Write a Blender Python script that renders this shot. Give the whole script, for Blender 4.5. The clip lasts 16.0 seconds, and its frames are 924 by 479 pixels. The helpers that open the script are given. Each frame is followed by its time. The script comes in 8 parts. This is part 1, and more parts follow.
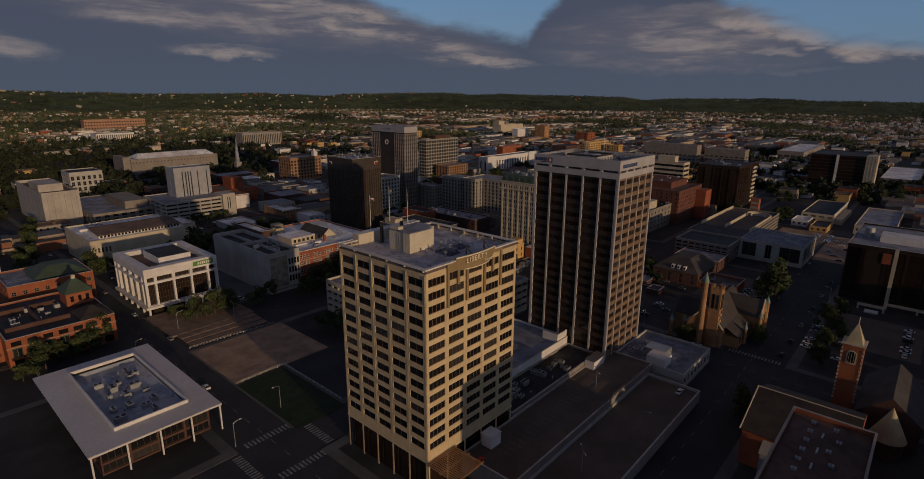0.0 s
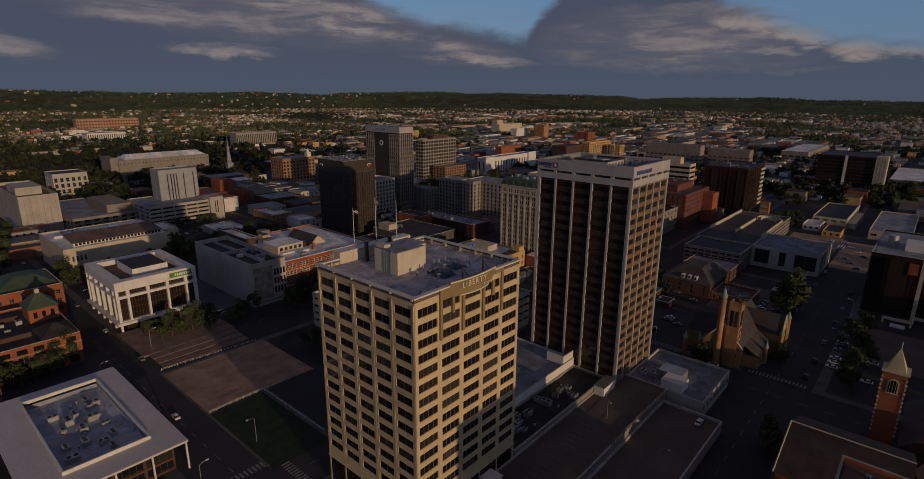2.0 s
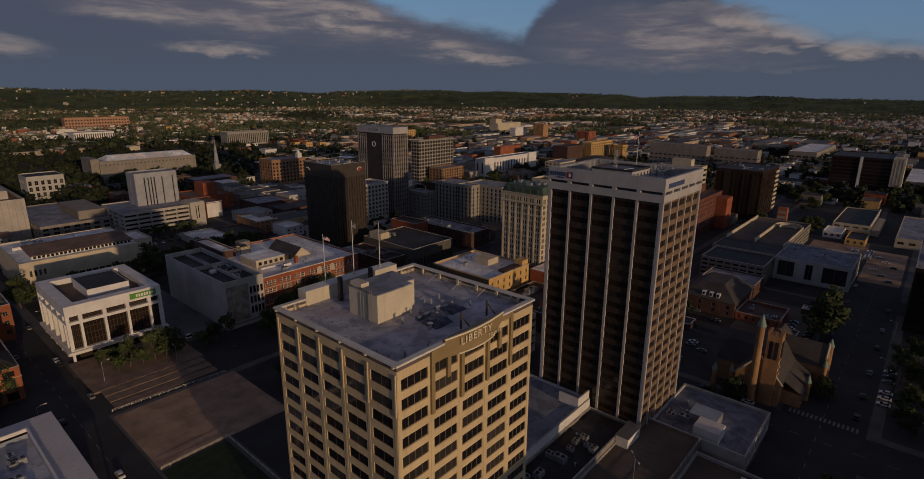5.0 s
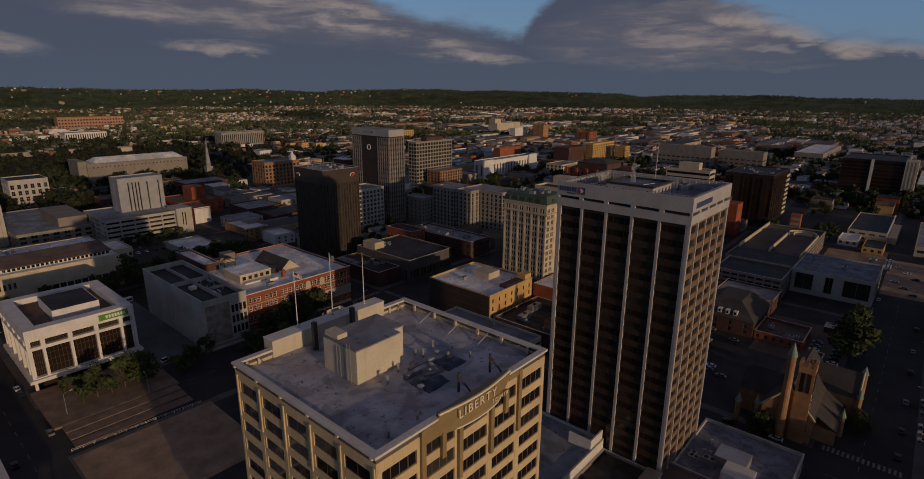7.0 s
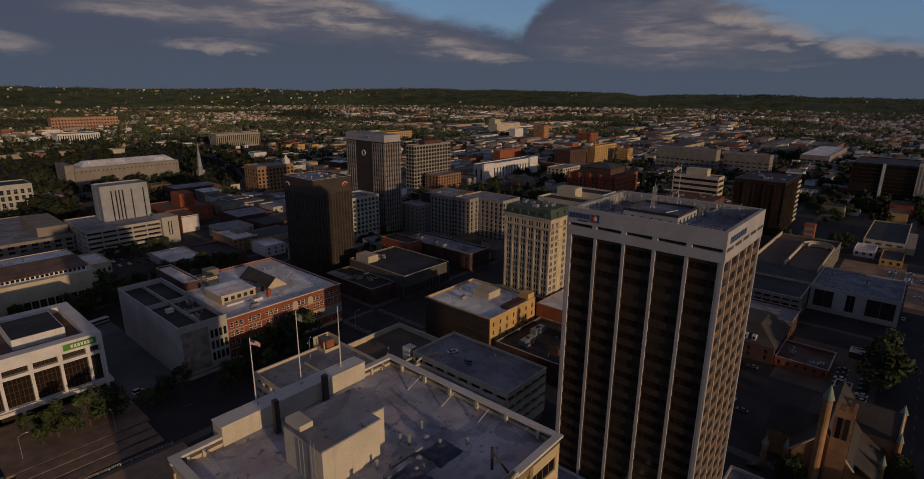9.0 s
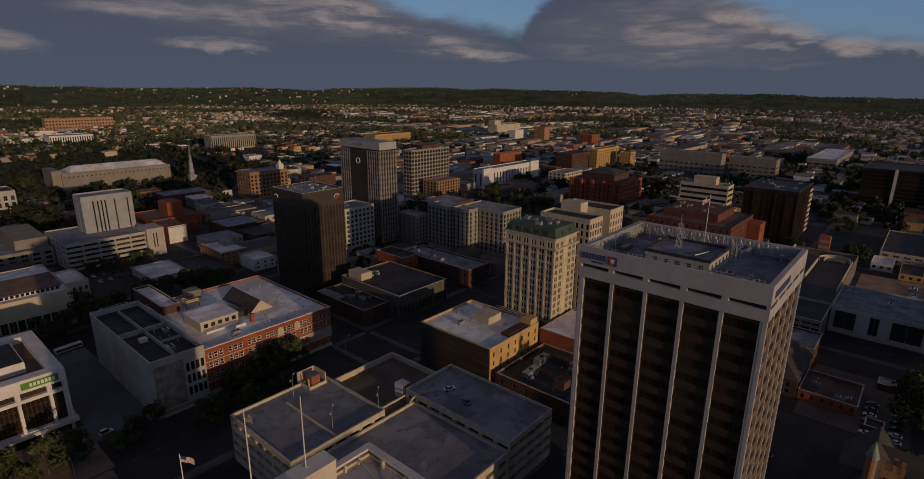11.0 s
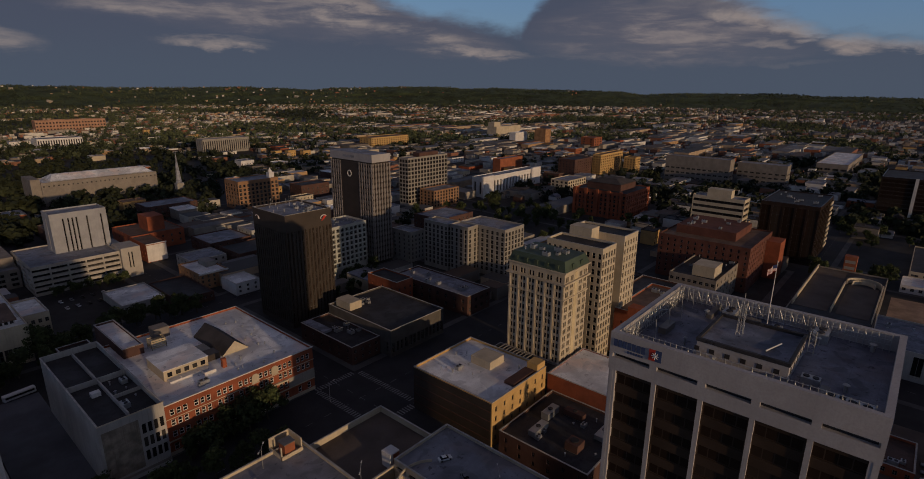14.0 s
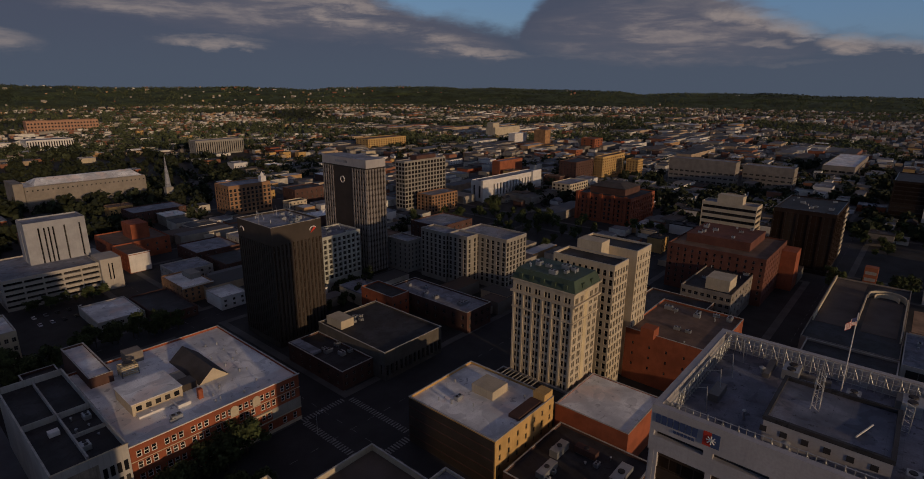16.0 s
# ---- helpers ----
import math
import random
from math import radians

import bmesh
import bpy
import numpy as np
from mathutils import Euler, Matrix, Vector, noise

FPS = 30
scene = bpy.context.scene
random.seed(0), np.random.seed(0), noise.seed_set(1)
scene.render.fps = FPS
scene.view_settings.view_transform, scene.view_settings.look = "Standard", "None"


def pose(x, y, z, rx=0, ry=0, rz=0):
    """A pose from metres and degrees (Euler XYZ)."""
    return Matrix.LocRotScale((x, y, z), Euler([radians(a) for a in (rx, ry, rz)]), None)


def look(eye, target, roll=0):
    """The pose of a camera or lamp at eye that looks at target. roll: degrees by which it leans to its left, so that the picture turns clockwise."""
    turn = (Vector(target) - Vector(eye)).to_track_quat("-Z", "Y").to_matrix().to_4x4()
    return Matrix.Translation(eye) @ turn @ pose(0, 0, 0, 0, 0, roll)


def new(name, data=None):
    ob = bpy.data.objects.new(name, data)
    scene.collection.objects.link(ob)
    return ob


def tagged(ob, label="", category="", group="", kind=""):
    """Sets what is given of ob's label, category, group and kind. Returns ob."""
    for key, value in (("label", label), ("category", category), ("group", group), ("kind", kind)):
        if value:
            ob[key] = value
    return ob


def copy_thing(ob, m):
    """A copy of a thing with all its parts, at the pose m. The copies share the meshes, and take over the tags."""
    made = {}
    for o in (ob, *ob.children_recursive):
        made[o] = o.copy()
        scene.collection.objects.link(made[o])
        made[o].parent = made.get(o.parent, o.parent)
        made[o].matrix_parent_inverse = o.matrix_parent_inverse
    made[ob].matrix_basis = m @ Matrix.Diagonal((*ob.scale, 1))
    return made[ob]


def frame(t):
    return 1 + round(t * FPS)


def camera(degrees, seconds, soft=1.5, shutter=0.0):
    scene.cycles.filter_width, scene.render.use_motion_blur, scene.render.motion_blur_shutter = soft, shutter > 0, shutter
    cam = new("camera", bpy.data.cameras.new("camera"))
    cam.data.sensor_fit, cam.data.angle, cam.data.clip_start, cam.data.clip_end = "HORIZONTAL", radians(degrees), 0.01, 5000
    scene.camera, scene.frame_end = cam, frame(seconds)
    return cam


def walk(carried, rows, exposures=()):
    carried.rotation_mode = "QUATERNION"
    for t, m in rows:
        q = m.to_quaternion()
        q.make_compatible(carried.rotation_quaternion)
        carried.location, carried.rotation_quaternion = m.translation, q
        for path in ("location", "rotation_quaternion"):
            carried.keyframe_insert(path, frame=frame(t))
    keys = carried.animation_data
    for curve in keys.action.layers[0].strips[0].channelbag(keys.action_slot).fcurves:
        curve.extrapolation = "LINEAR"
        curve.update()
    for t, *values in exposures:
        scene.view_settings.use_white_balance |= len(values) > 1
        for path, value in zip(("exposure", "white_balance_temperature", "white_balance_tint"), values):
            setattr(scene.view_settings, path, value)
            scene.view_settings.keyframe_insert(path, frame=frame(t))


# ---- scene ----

cam = camera(81.0, 16.0, soft=0.9)
PATH = [
    (0, (0.00, 0.00, 114.72), (72.20, 64.08, 88.61), 0.32),
    (1, (8.24, 6.64, 114.84), (80.51, 70.60, 88.65), 0.33),
    (2, (16.32, 13.53, 114.54), (88.68, 77.35, 88.28), 0.34),
    (3, (24.27, 20.56, 114.18), (96.73, 84.25, 87.83), 0.35),
    (4, (32.16, 27.62, 113.98), (104.69, 91.18, 87.56), 0.36),
    (5, (40.02, 34.63, 114.15), (112.62, 98.08, 87.63), 0.37),
    (6, (47.89, 41.53, 114.76), (120.55, 104.88, 88.15), 0.38),
    (7, (55.81, 48.31, 115.89), (128.50, 111.57, 89.17), 0.39),
    (8, (63.77, 54.95, 117.50), (136.48, 118.15, 90.68), 0.40),
    (9, (71.77, 61.49, 119.54), (144.49, 124.63, 92.60), 0.41),
    (10, (79.80, 67.96, 121.90), (152.51, 131.06, 94.85), 0.42),
    (11, (87.82, 74.44, 124.44), (160.52, 137.49, 97.28), 0.43),
    (12, (95.79, 80.97, 126.98), (168.49, 143.98, 99.71), 0.43),
    (13, (103.68, 87.62, 129.29), (176.39, 150.59, 101.93), 0.43),
    (14, (111.47, 94.43, 131.15), (184.21, 157.33, 103.71), 0.43),
    (15, (119.17, 101.40, 132.27), (191.98, 164.19, 104.78), 0.43),
    (16, (126.82, 108.48, 132.36), (199.76, 171.12, 104.86), 0.42),
]
walk(cam, [(t, look(eye, target, roll)) for t, eye, target, roll in PATH], exposures=[(0.0, -1.5, 5750, 12)])

# ---- light: low evening sun, broken cloud ----
SUN_AZ = (0.17, 0.985)          # the way the light travels, on the plan
SUN_EL = 7.5
sun = new("sun", bpy.data.lights.new("sun", "SUN"))
sun.data.energy = 5.6
sun.data.angle = radians(0.6)
sun.data.color = (1.0, 0.65, 0.325)
down = Vector((SUN_AZ[0], SUN_AZ[1], -math.tan(radians(SUN_EL)))).normalized()
sun.matrix_world = down.to_track_quat("-Z", "Y").to_matrix().to_4x4()
sun.location = (-60, -300, 200)


def link(nt, a, b):
    nt.links.new(a, b)


def maths(nt, op, a, b=None, clamp=False):
    n = nt.nodes.new("ShaderNodeMath")
    n.operation, n.use_clamp = op, clamp
    for i, v in enumerate((a, b)):
        if v is None:
            continue
        if isinstance(v, (int, float)):
            n.inputs[i].default_value = v
        else:
            nt.links.new(v, n.inputs[i])
    return n.outputs[0]


def mixed(nt, fac, a, b, blend="MIX"):
    n = nt.nodes.new("ShaderNodeMix")
    n.data_type, n.blend_type = "RGBA", blend
    for socket, v in ((n.inputs[0], fac), (n.inputs[6], a), (n.inputs[7], b)):
        if isinstance(v, (int, float)):
            socket.default_value = v
        elif isinstance(v, tuple):
            socket.default_value = (*v, 1.0)
        else:
            nt.links.new(v, socket)
    return n.outputs[2]


def ramp(nt, fac, lo, hi):
    n = nt.nodes.new("ShaderNodeMapRange")
    n.interpolation_type = "SMOOTHSTEP"
    nt.links.new(fac, n.inputs[0])
    n.inputs[1].default_value, n.inputs[2].default_value = lo, hi
    return n.outputs[0]


def noise_at(nt, vec, scale, detail=4.0, rough=0.55, dist=0.0):
    n = nt.nodes.new("ShaderNodeTexNoise")
    nt.links.new(vec, n.inputs["Vector"])
    n.inputs["Scale"].default_value, n.inputs["Detail"].default_value = scale, detail
    n.inputs["Roughness"].default_value, n.inputs["Distortion"].default_value = rough, dist
    return n.outputs["Fac"]


def make_world():
    w = bpy.data.worlds.new("evening_sky")
    scene.world = w
    w.use_nodes = True
    nt = w.node_tree
    nt.nodes.clear()
    out = nt.nodes.new("ShaderNodeOutputWorld")
    bg = nt.nodes.new("ShaderNodeBackground")
    sky = nt.nodes.new("ShaderNodeTexSky")
    sky.sky_type = "NISHITA"
    sky.sun_disc = False
    sky.sun_elevation = radians(SUN_EL)
    sky.sun_rotation = math.atan2(-SUN_AZ[0], -SUN_AZ[1])
    sky.air_density, sky.dust_density, sky.ozone_density = 1.0, 1.0, 2.0
    co = nt.nodes.new("ShaderNodeTexCoord")
    sep = nt.nodes.new("ShaderNodeSeparateXYZ")
    link(nt, co.outputs["Generated"], sep.inputs[0])
    az = maths(nt, "ARCTAN2", sep.outputs[0], sep.outputs[1])     # 0 along +y, growing towards +x
    el = maths(nt, "ARCSINE", sep.outputs[2])
    def stretched(kx, ky):
        comb = nt.nodes.new("ShaderNodeCombineXYZ")
        link(nt, maths(nt, "MULTIPLY", az, kx), comb.inputs[0])
        link(nt, maths(nt, "MULTIPLY", el, ky), comb.inputs[1])
        return comb.outputs[0]

    billow = noise_at(nt, stretched(1.0, 2.2), 9.0, 7.0, 0.55, 0.3)
    streak = noise_at(nt, stretched(1.0, 6.0), 7.0, 8.0, 0.62, 0.3)
    ragged = noise_at(nt, stretched(1.0, 3.0), 26.0, 6.0, 0.6, 0.5)
    # height of the cloud bank's upper edge round the sky, in radians of elevation
    edge = nt.nodes.new("ShaderNodeValToRGB")
    link(nt, maths(nt, "ADD", maths(nt, "DIVIDE", az, 6.28319), 0.5), edge.inputs[0])
    tops = [(-180, 0.12), (-60, 0.13), (0, 0.26), (29.5, 0.20), (36.5, 0.170), (39.7, 0.148), (41.5, 0.134), (44.5, 0.119), (48.8, 0.105), (52.0, 0.096), (54.4, 0.087), (55.3, 0.096), (56.0, 0.122), (57.6, 0.148), (60, 0.20),
            (70, 0.165), (73.0, 0.130), (75.5, 0.116), (77.5, 0.099), (81.0, 0.081), (84.5, 0.067), (87.9, 0.057), (104, 0.07), (179, 0.12)]
    els = edge.color_ramp.elements
    while len(els) < len(tops):
        els.new(0.5)
    for e, (deg, h) in zip(els, tops):
        e.position = 0.5 + deg / 360.0
        e.color = (h * 2, h * 2, h * 2, 1)
    top = maths(nt, "MULTIPLY", edge.outputs[0], 0.5)
    rough_el = maths(nt, "ADD", el, maths(nt, "MULTIPLY", maths(nt, "SUBTRACT", billow, 0.5), 0.034))
    rough_el = maths(nt, "ADD", rough_el, maths(nt, "MULTIPLY", maths(nt, "SUBTRACT", ragged, 0.5), 0.024))
    above = maths(nt, "SUBTRACT", rough_el, top)
    cloud = maths(nt, "SUBTRACT", 1.0, ramp(nt, above, -0.014, 0.018))
    # sunlit crowns and streaks of single clouds: azimuth, elevation, half width, half height, slope, strength
    degrees_az = maths(nt, "MULTIPLY", az, 57.29578)

    def puffs(rows):
        total = None
        for a0, e0, wide, high, slope, much in rows:
            dx = maths(nt, "DIVIDE", maths(nt, "SUBTRACT", degrees_az, a0), wide)
            lift = maths(nt, "ADD", maths(nt, "SUBTRACT", rough_el, e0), maths(nt, "MULTIPLY", dx, slope * wide))
            dy = maths(nt, "DIVIDE", lift, high)
            near = maths(nt, "SUBTRACT", 1.0, maths(nt, "ADD", maths(nt, "MULTIPLY", dx, dx), maths(nt, "MULTIPLY", dy, dy)))
            near = maths(nt, "MULTIPLY", near, much, True)
            total = near if total is None else maths(nt, "MAXIMUM", total, near)
        return total

    lit = puffs([(19.9, 0.107, 6.5, 0.014, 0.0006, 0.8), (25.9, 0.063, 6.2, 0.014, 0.0008, 0.85), (9.6, 0.055, 4.2, 0.024, 0.001, 0.75), (32, 0.140, 7, 0.013, 0.0, 0.8), (36.4, 0.112, 5.5, 0.022, 0.002, 1.2), (38.5, 0.126, 5.0, 0.014, 0.002, 1.1),
                 (44.3, 0.085, 7.0, 0.017, 0.0026, 0.95), (50.0, 0.056, 7.5, 0.012, 0.0016, 0.85), (14, 0.128, 6, 0.010, 0.0, 0.5)])
    crest = puffs([(75.0, 0.113, 5.0, 0.024, 0.0015, 1.5), (79.0, 0.090, 3.2, 0.016, 0.003, 1.0), (83.3, 0.063, 2.8, 0.020, 0.002, 1.2), (87.0, 0.058, 4.0, 0.011, 0.001, 1.0),
                   (77.0, 0.066, 3.0, 0.009, 0.0, 0.55), (69.8, 0.128, 4.0, 0.014, 0.0, 0.75), (62, 0.050, 9.0, 0.006, 0.0, 0.22), (80, 0.036, 5.0, 0.006, 0.0, 0.25)])
    haze = puffs([(69.5, 0.085, 15.0, 0.060, 0.0, 1.0), (29, 0.125, 23.0, 0.055, 0.001, 1.0), (46, 0.08, 9.0, 0.035, 0.003, 0.8)])
    veil = maths(nt, "MULTIPLY", maths(nt, "MULTIPLY", haze, ramp(nt, streak, 0.42, 0.66)), 0.62)
    lit = maths(nt, "MAXIMUM", maths(nt, "MULTIPLY", lit, ramp(nt, streak, 0.30, 0.62)), veil)
    crest = maths(nt, "MULTIPLY", crest, maths(nt, "ADD", 0.35, maths(nt, "MULTIPLY", ramp(nt, billow, 0.34, 0.60), 0.75)))
    high_lit = maths(nt, "MULTIPLY", ramp(nt, streak, 0.47, 0.60), ramp(nt, el, 0.15, 0.18))
    lit = maths(nt, "MAXIMUM", maths(nt, "MAXIMUM", lit, high_lit), crest)
    lit = maths(nt, "MULTIPLY", ramp(nt, lit, 0.0, 1.0), maths(nt, "ADD", 0.55, maths(nt, "MULTIPLY", ramp(nt, ragged, 0.3, 0.62), 0.5)))
    grey = mixed(nt, ramp(nt, el, 0.0, 0.12), (0.188, 0.222, 0.276), (0.180, 0.196, 0.256))
    grey = mixed(nt, maths(nt, "MULTIPLY", haze, maths(nt, "ADD", 0.35, maths(nt, "MULTIPLY", ramp(nt, streak, 0.35, 0.65), 0.5))), grey, (0.345, 0.30, 0.315))
    grey = mixed(nt, ramp(nt, el, 0.20, 0.5), grey, (0.040, 0.050, 0.132))
    body = mixed(nt, lit, grey, (0.68, 0.545, 0.46))
    clear = mixed(nt, 0.10, (0.18, 0.30, 0.52), sky.outputs[0])
    over = ramp(nt, el, 0.26, 0.50)
    link(nt, mixed(nt, maths(nt, "MAXIMUM", cloud, over), clear, body), bg.inputs[0])
    bg.inputs[1].default_value = 1.09
    link(nt, bg.outputs[0], out.inputs[0])


make_world()

# ---- materials ----
MATS = {}


def surface(name, base, rough=0.85, vary=0.25, scale=0.15, grain=3.0, metal=0.0, spec=0.3, bump=0.15, per_object=0.0, island=0.0, tint=None, streak=0.0):
    """A worn surface: broad blotches and fine grain in metres, weathering streaks down the walls."""
    m = bpy.data.materials.new(name)
    m.use_nodes = True
    nt = m.node_tree
    b = nt.nodes["Principled BSDF"]
    co = nt.nodes.new("ShaderNodeNewGeometry").outputs["Position"]
    broad = noise_at(nt, co, scale, 5.0, 0.6)
    small = noise_at(nt, co, grain, 3.0, 0.6)
    dark = tuple(c * (1.0 - vary) for c in base)
    light = tuple(min(1.0, c * (1.0 + vary * 0.6)) for c in (tint or base))
    col = mixed(nt, ramp(nt, broad, 0.3, 0.7), dark, light)
    col = mixed(nt, maths(nt, "MULTIPLY", ramp(nt, small, 0.35, 0.7), 0.35), col, tuple(c * 0.72 for c in base))
    if streak:
        mp = nt.nodes.new("ShaderNodeMapping")
        mp.inputs["Scale"].default_value = (1.6, 1.6, 0.06)
        link(nt, co, mp.inputs[0])
        s = noise_at(nt, mp.outputs[0], 1.0, 4.0, 0.6)
        col = mixed(nt, maths(nt, "MULTIPLY", ramp(nt, s, 0.5, 0.75), streak), col, tuple(c * 0.5 for c in base))
    if per_object or island:
        if island:
            r = nt.nodes.new("ShaderNodeNewGeometry").outputs["Random Per Island"]
        else:
            r = nt.nodes.new("ShaderNodeObjectInfo").outputs["Random"]
        amount = per_object or island
        col = mixed(nt, maths(nt, "MULTIPLY", r, amount), col, tuple(c * 0.45 for c in base))
    link(nt, col, b.inputs["Base Color"])
    b.inputs["Roughness"].default_value = rough
    b.inputs["Metallic"].default_value = metal
    b.inputs["Specular IOR Level"].default_value = spec
    if bump:
        bp = nt.nodes.new("ShaderNodeBump")
        bp.inputs["Strength"].default_value, bp.inputs["Distance"].default_value = bump, 0.05
        link(nt, small, bp.inputs["Height"])
        link(nt, bp.outputs[0], b.inputs["Normal"])
    MATS[name] = m
    return m


def glass(name, base=(0.012, 0.012, 0.014), rough=0.08, blinds=0.22):
    """Dark window glass: glossy, with the dim room or pale blinds behind it varying from pane to pane."""
    m = bpy.data.materials.new(name)
    m.use_nodes = True
    nt = m.node_tree
    b = nt.nodes["Principled BSDF"]
    r = nt.nodes.new("ShaderNodeObjectInfo").outputs["Random"]
    pale = maths(nt, "MULTIPLY", ramp(nt, r, 0.62, 1.0), blinds)
    link(nt, mixed(nt, pale, base, (0.16, 0.14, 0.12)), b.inputs["Base Color"])
    b.inputs["Roughness"].default_value = rough
    b.inputs["Specular IOR Level"].default_value = 0.3
    MATS[name] = m
    return m


def stained_roof(name, base, pale, dark=0.3, scale=0.11):
    """A membrane roof with puddle marks, rusty patches and seams."""
    m = surface(name, base, rough=0.7, vary=0.35, scale=scale, tint=pale)
    nt = m.node_tree
    b = nt.nodes["Principled BSDF"]
    col = b.inputs["Base Color"].links[0].from_socket
    co = nt.nodes.new("ShaderNodeNewGeometry").outputs["Position"]
    pools = noise_at(nt, co, scale * 1.7, 3.0, 0.5, 0.8)
    spots = noise_at(nt, co, scale * 6.0, 5.0, 0.65, 0.4)
    rust = noise_at(nt, co, scale * 0.9, 3.0, 0.5, 0.3)
    col = mixed(nt, maths(nt, "MULTIPLY", ramp(nt, rust, 0.52, 0.66), 0.55), col, (base[0] * 1.1, base[1] * 0.86, base[2] * 0.72))
    col = mixed(nt, maths(nt, "MULTIPLY", ramp(nt, pools, 0.54, 0.60), 0.45), col, tuple(c * dark for c in base))
    col = mixed(nt, maths(nt, "MULTIPLY", ramp(nt, spots, 0.60, 0.66), 0.75), col, tuple(c * dark * 0.6 for c in base))
    sheet = nt.nodes.new("ShaderNodeTexBrick")
    sheet.inputs["Scale"].default_value = 0.5
    sheet.inputs["Mortar Size"].default_value = 0.012
    sheet.inputs["Color1"].default_value = sheet.inputs["Color2"].default_value = (0, 0, 0, 1)
    sheet.inputs["Mortar"].default_value = (1, 1, 1, 1)
    sheet.inputs["Brick Width"].default_value, sheet.inputs["Row Height"].default_value = 4.0, 1.0
    link(nt, co, sheet.inputs["Vector"])
    col = mixed(nt, maths(nt, "MULTIPLY", sheet.outputs["Color"], 0.35), col, tuple(c * 0.45 for c in base))
    link(nt, col, b.inputs["Base Color"])
    return m


CREAM = surface("cream_concrete", (0.56, 0.44, 0.262), vary=0.14, streak=0.3)
SPAN = surface("tan_concrete", (0.58, 0.48, 0.30), vary=0.14, streak=0.25)
WHITE = surface("white_panel", (0.66, 0.635, 0.62), vary=0.12, streak=0.25)
MULLION = surface("pale_mullion", (0.62, 0.60, 0.57), vary=0.1, streak=0.2)
LIMESTONE = surface("limestone", (0.50, 0.43, 0.32), vary=0.15, streak=0.3)
GREYSTONE = surface("grey_stone", (0.30, 0.28, 0.25), vary=0.18, streak=0.35)
BEIGE = surface("beige_concrete", (0.24, 0.212, 0.185), vary=0.2, streak=0.4)
DARKSTONE = surface("dark_bronze_panel", (0.056, 0.044, 0.036), rough=0.5, vary=0.2)
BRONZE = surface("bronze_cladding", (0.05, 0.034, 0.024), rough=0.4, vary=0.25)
BRICK = surface("red_brick", (0.29, 0.086, 0.040), vary=0.25, grain=5.0, streak=0.25)
BRICKDARK = surface("brown_brick", (0.095, 0.050, 0.040), vary=0.25, grain=5.0, streak=0.25)
ORANGE = surface("orange_brick", (0.29, 0.098, 0.046), vary=0.2, grain=5.0, streak=0.15)
YELLOW = surface("yellow_brick", (0.52, 0.335, 0.125), vary=0.2, grain=5.0, streak=0.25)
SANDSTONE = surface("brown_sandstone", (0.36, 0.205, 0.10), vary=0.35, grain=1.6, bump=0.5, streak=0.3)
PALEROOF = stained_roof("pale_roof_membrane", (0.72, 0.73, 0.765), (0.82, 0.825, 0.85), 0.62, 0.06)
GREYROOF = stained_roof("grey_roof_membrane", (0.22, 0.235, 0.28), (0.27, 0.28, 0.33), 0.4, 0.08)
DARKROOF = stained_roof("dark_roof_felt", (0.030, 0.029, 0.032), (0.045, 0.044, 0.05), 0.5, 0.1)
BROWNROOF = surface("brown_gravel_roof", (0.15, 0.10, 0.075), vary=0.35, scale=0.12)
COPPER = surface("green_copper_roof", (0.062, 0.088, 0.060), vary=0.25, rough=0.6)
SLATE = surface("slate_roof", (0.065, 0.057, 0.055), vary=0.3)
METAL = surface("galvanised_metal", (0.42, 0.43, 0.44), rough=0.45, vary=0.2, metal=0.6)
PIPE = surface("weathered_steel", (0.20, 0.19, 0.18), rough=0.5, vary=0.25, metal=0.4)
ASPHALT = surface("asphalt", (0.036, 0.036, 0.040), vary=0.3, scale=0.06, grain=2.0)
GROUND = surface("town_ground", (0.036, 0.034, 0.030), vary=0.5, scale=0.02, grain=0.6)
CONCRETE = surface("pavement_concrete", (0.10, 0.098, 0.098), vary=0.3, scale=0.1)
LOT = surface("parking_lot_tarmac", (0.11, 0.088, 0.074), vary=0.3, scale=0.07)
YARD = surface("yard_tarmac", (0.036, 0.035, 0.036), vary=0.5, scale=0.05, grain=0.8)
GRASS = surface("lawn", (0.018, 0.030, 0.010), vary=0.35, scale=0.3, grain=4.0)
PAINT = surface("road_paint", (0.22, 0.22, 0.22), vary=0.5, scale=0.6)
BLUEROOF = stained_roof("blue_grey_roof", (0.135, 0.15, 0.205), (0.19, 0.205, 0.26), 0.35, 0.15)
CAP = surface("weathered_coping", (0.44, 0.42, 0.39), vary=0.3, scale=0.4)
COPING = surface("pale_coping_stone", (0.60, 0.57, 0.53), vary=0.15, streak=0.2)
PALECREAM = surface("pale_cream_render", (0.55, 0.49, 0.385), vary=0.15, streak=0.25)
GLASS = glass("window_glass")
BLACKWALL = surface("black_glass_wall", (0.032, 0.021, 0.016), rough=0.3, vary=0.3)
GLASSB = glass("bronze_glass", (0.022, 0.014, 0.010), 0.08, 0.12)


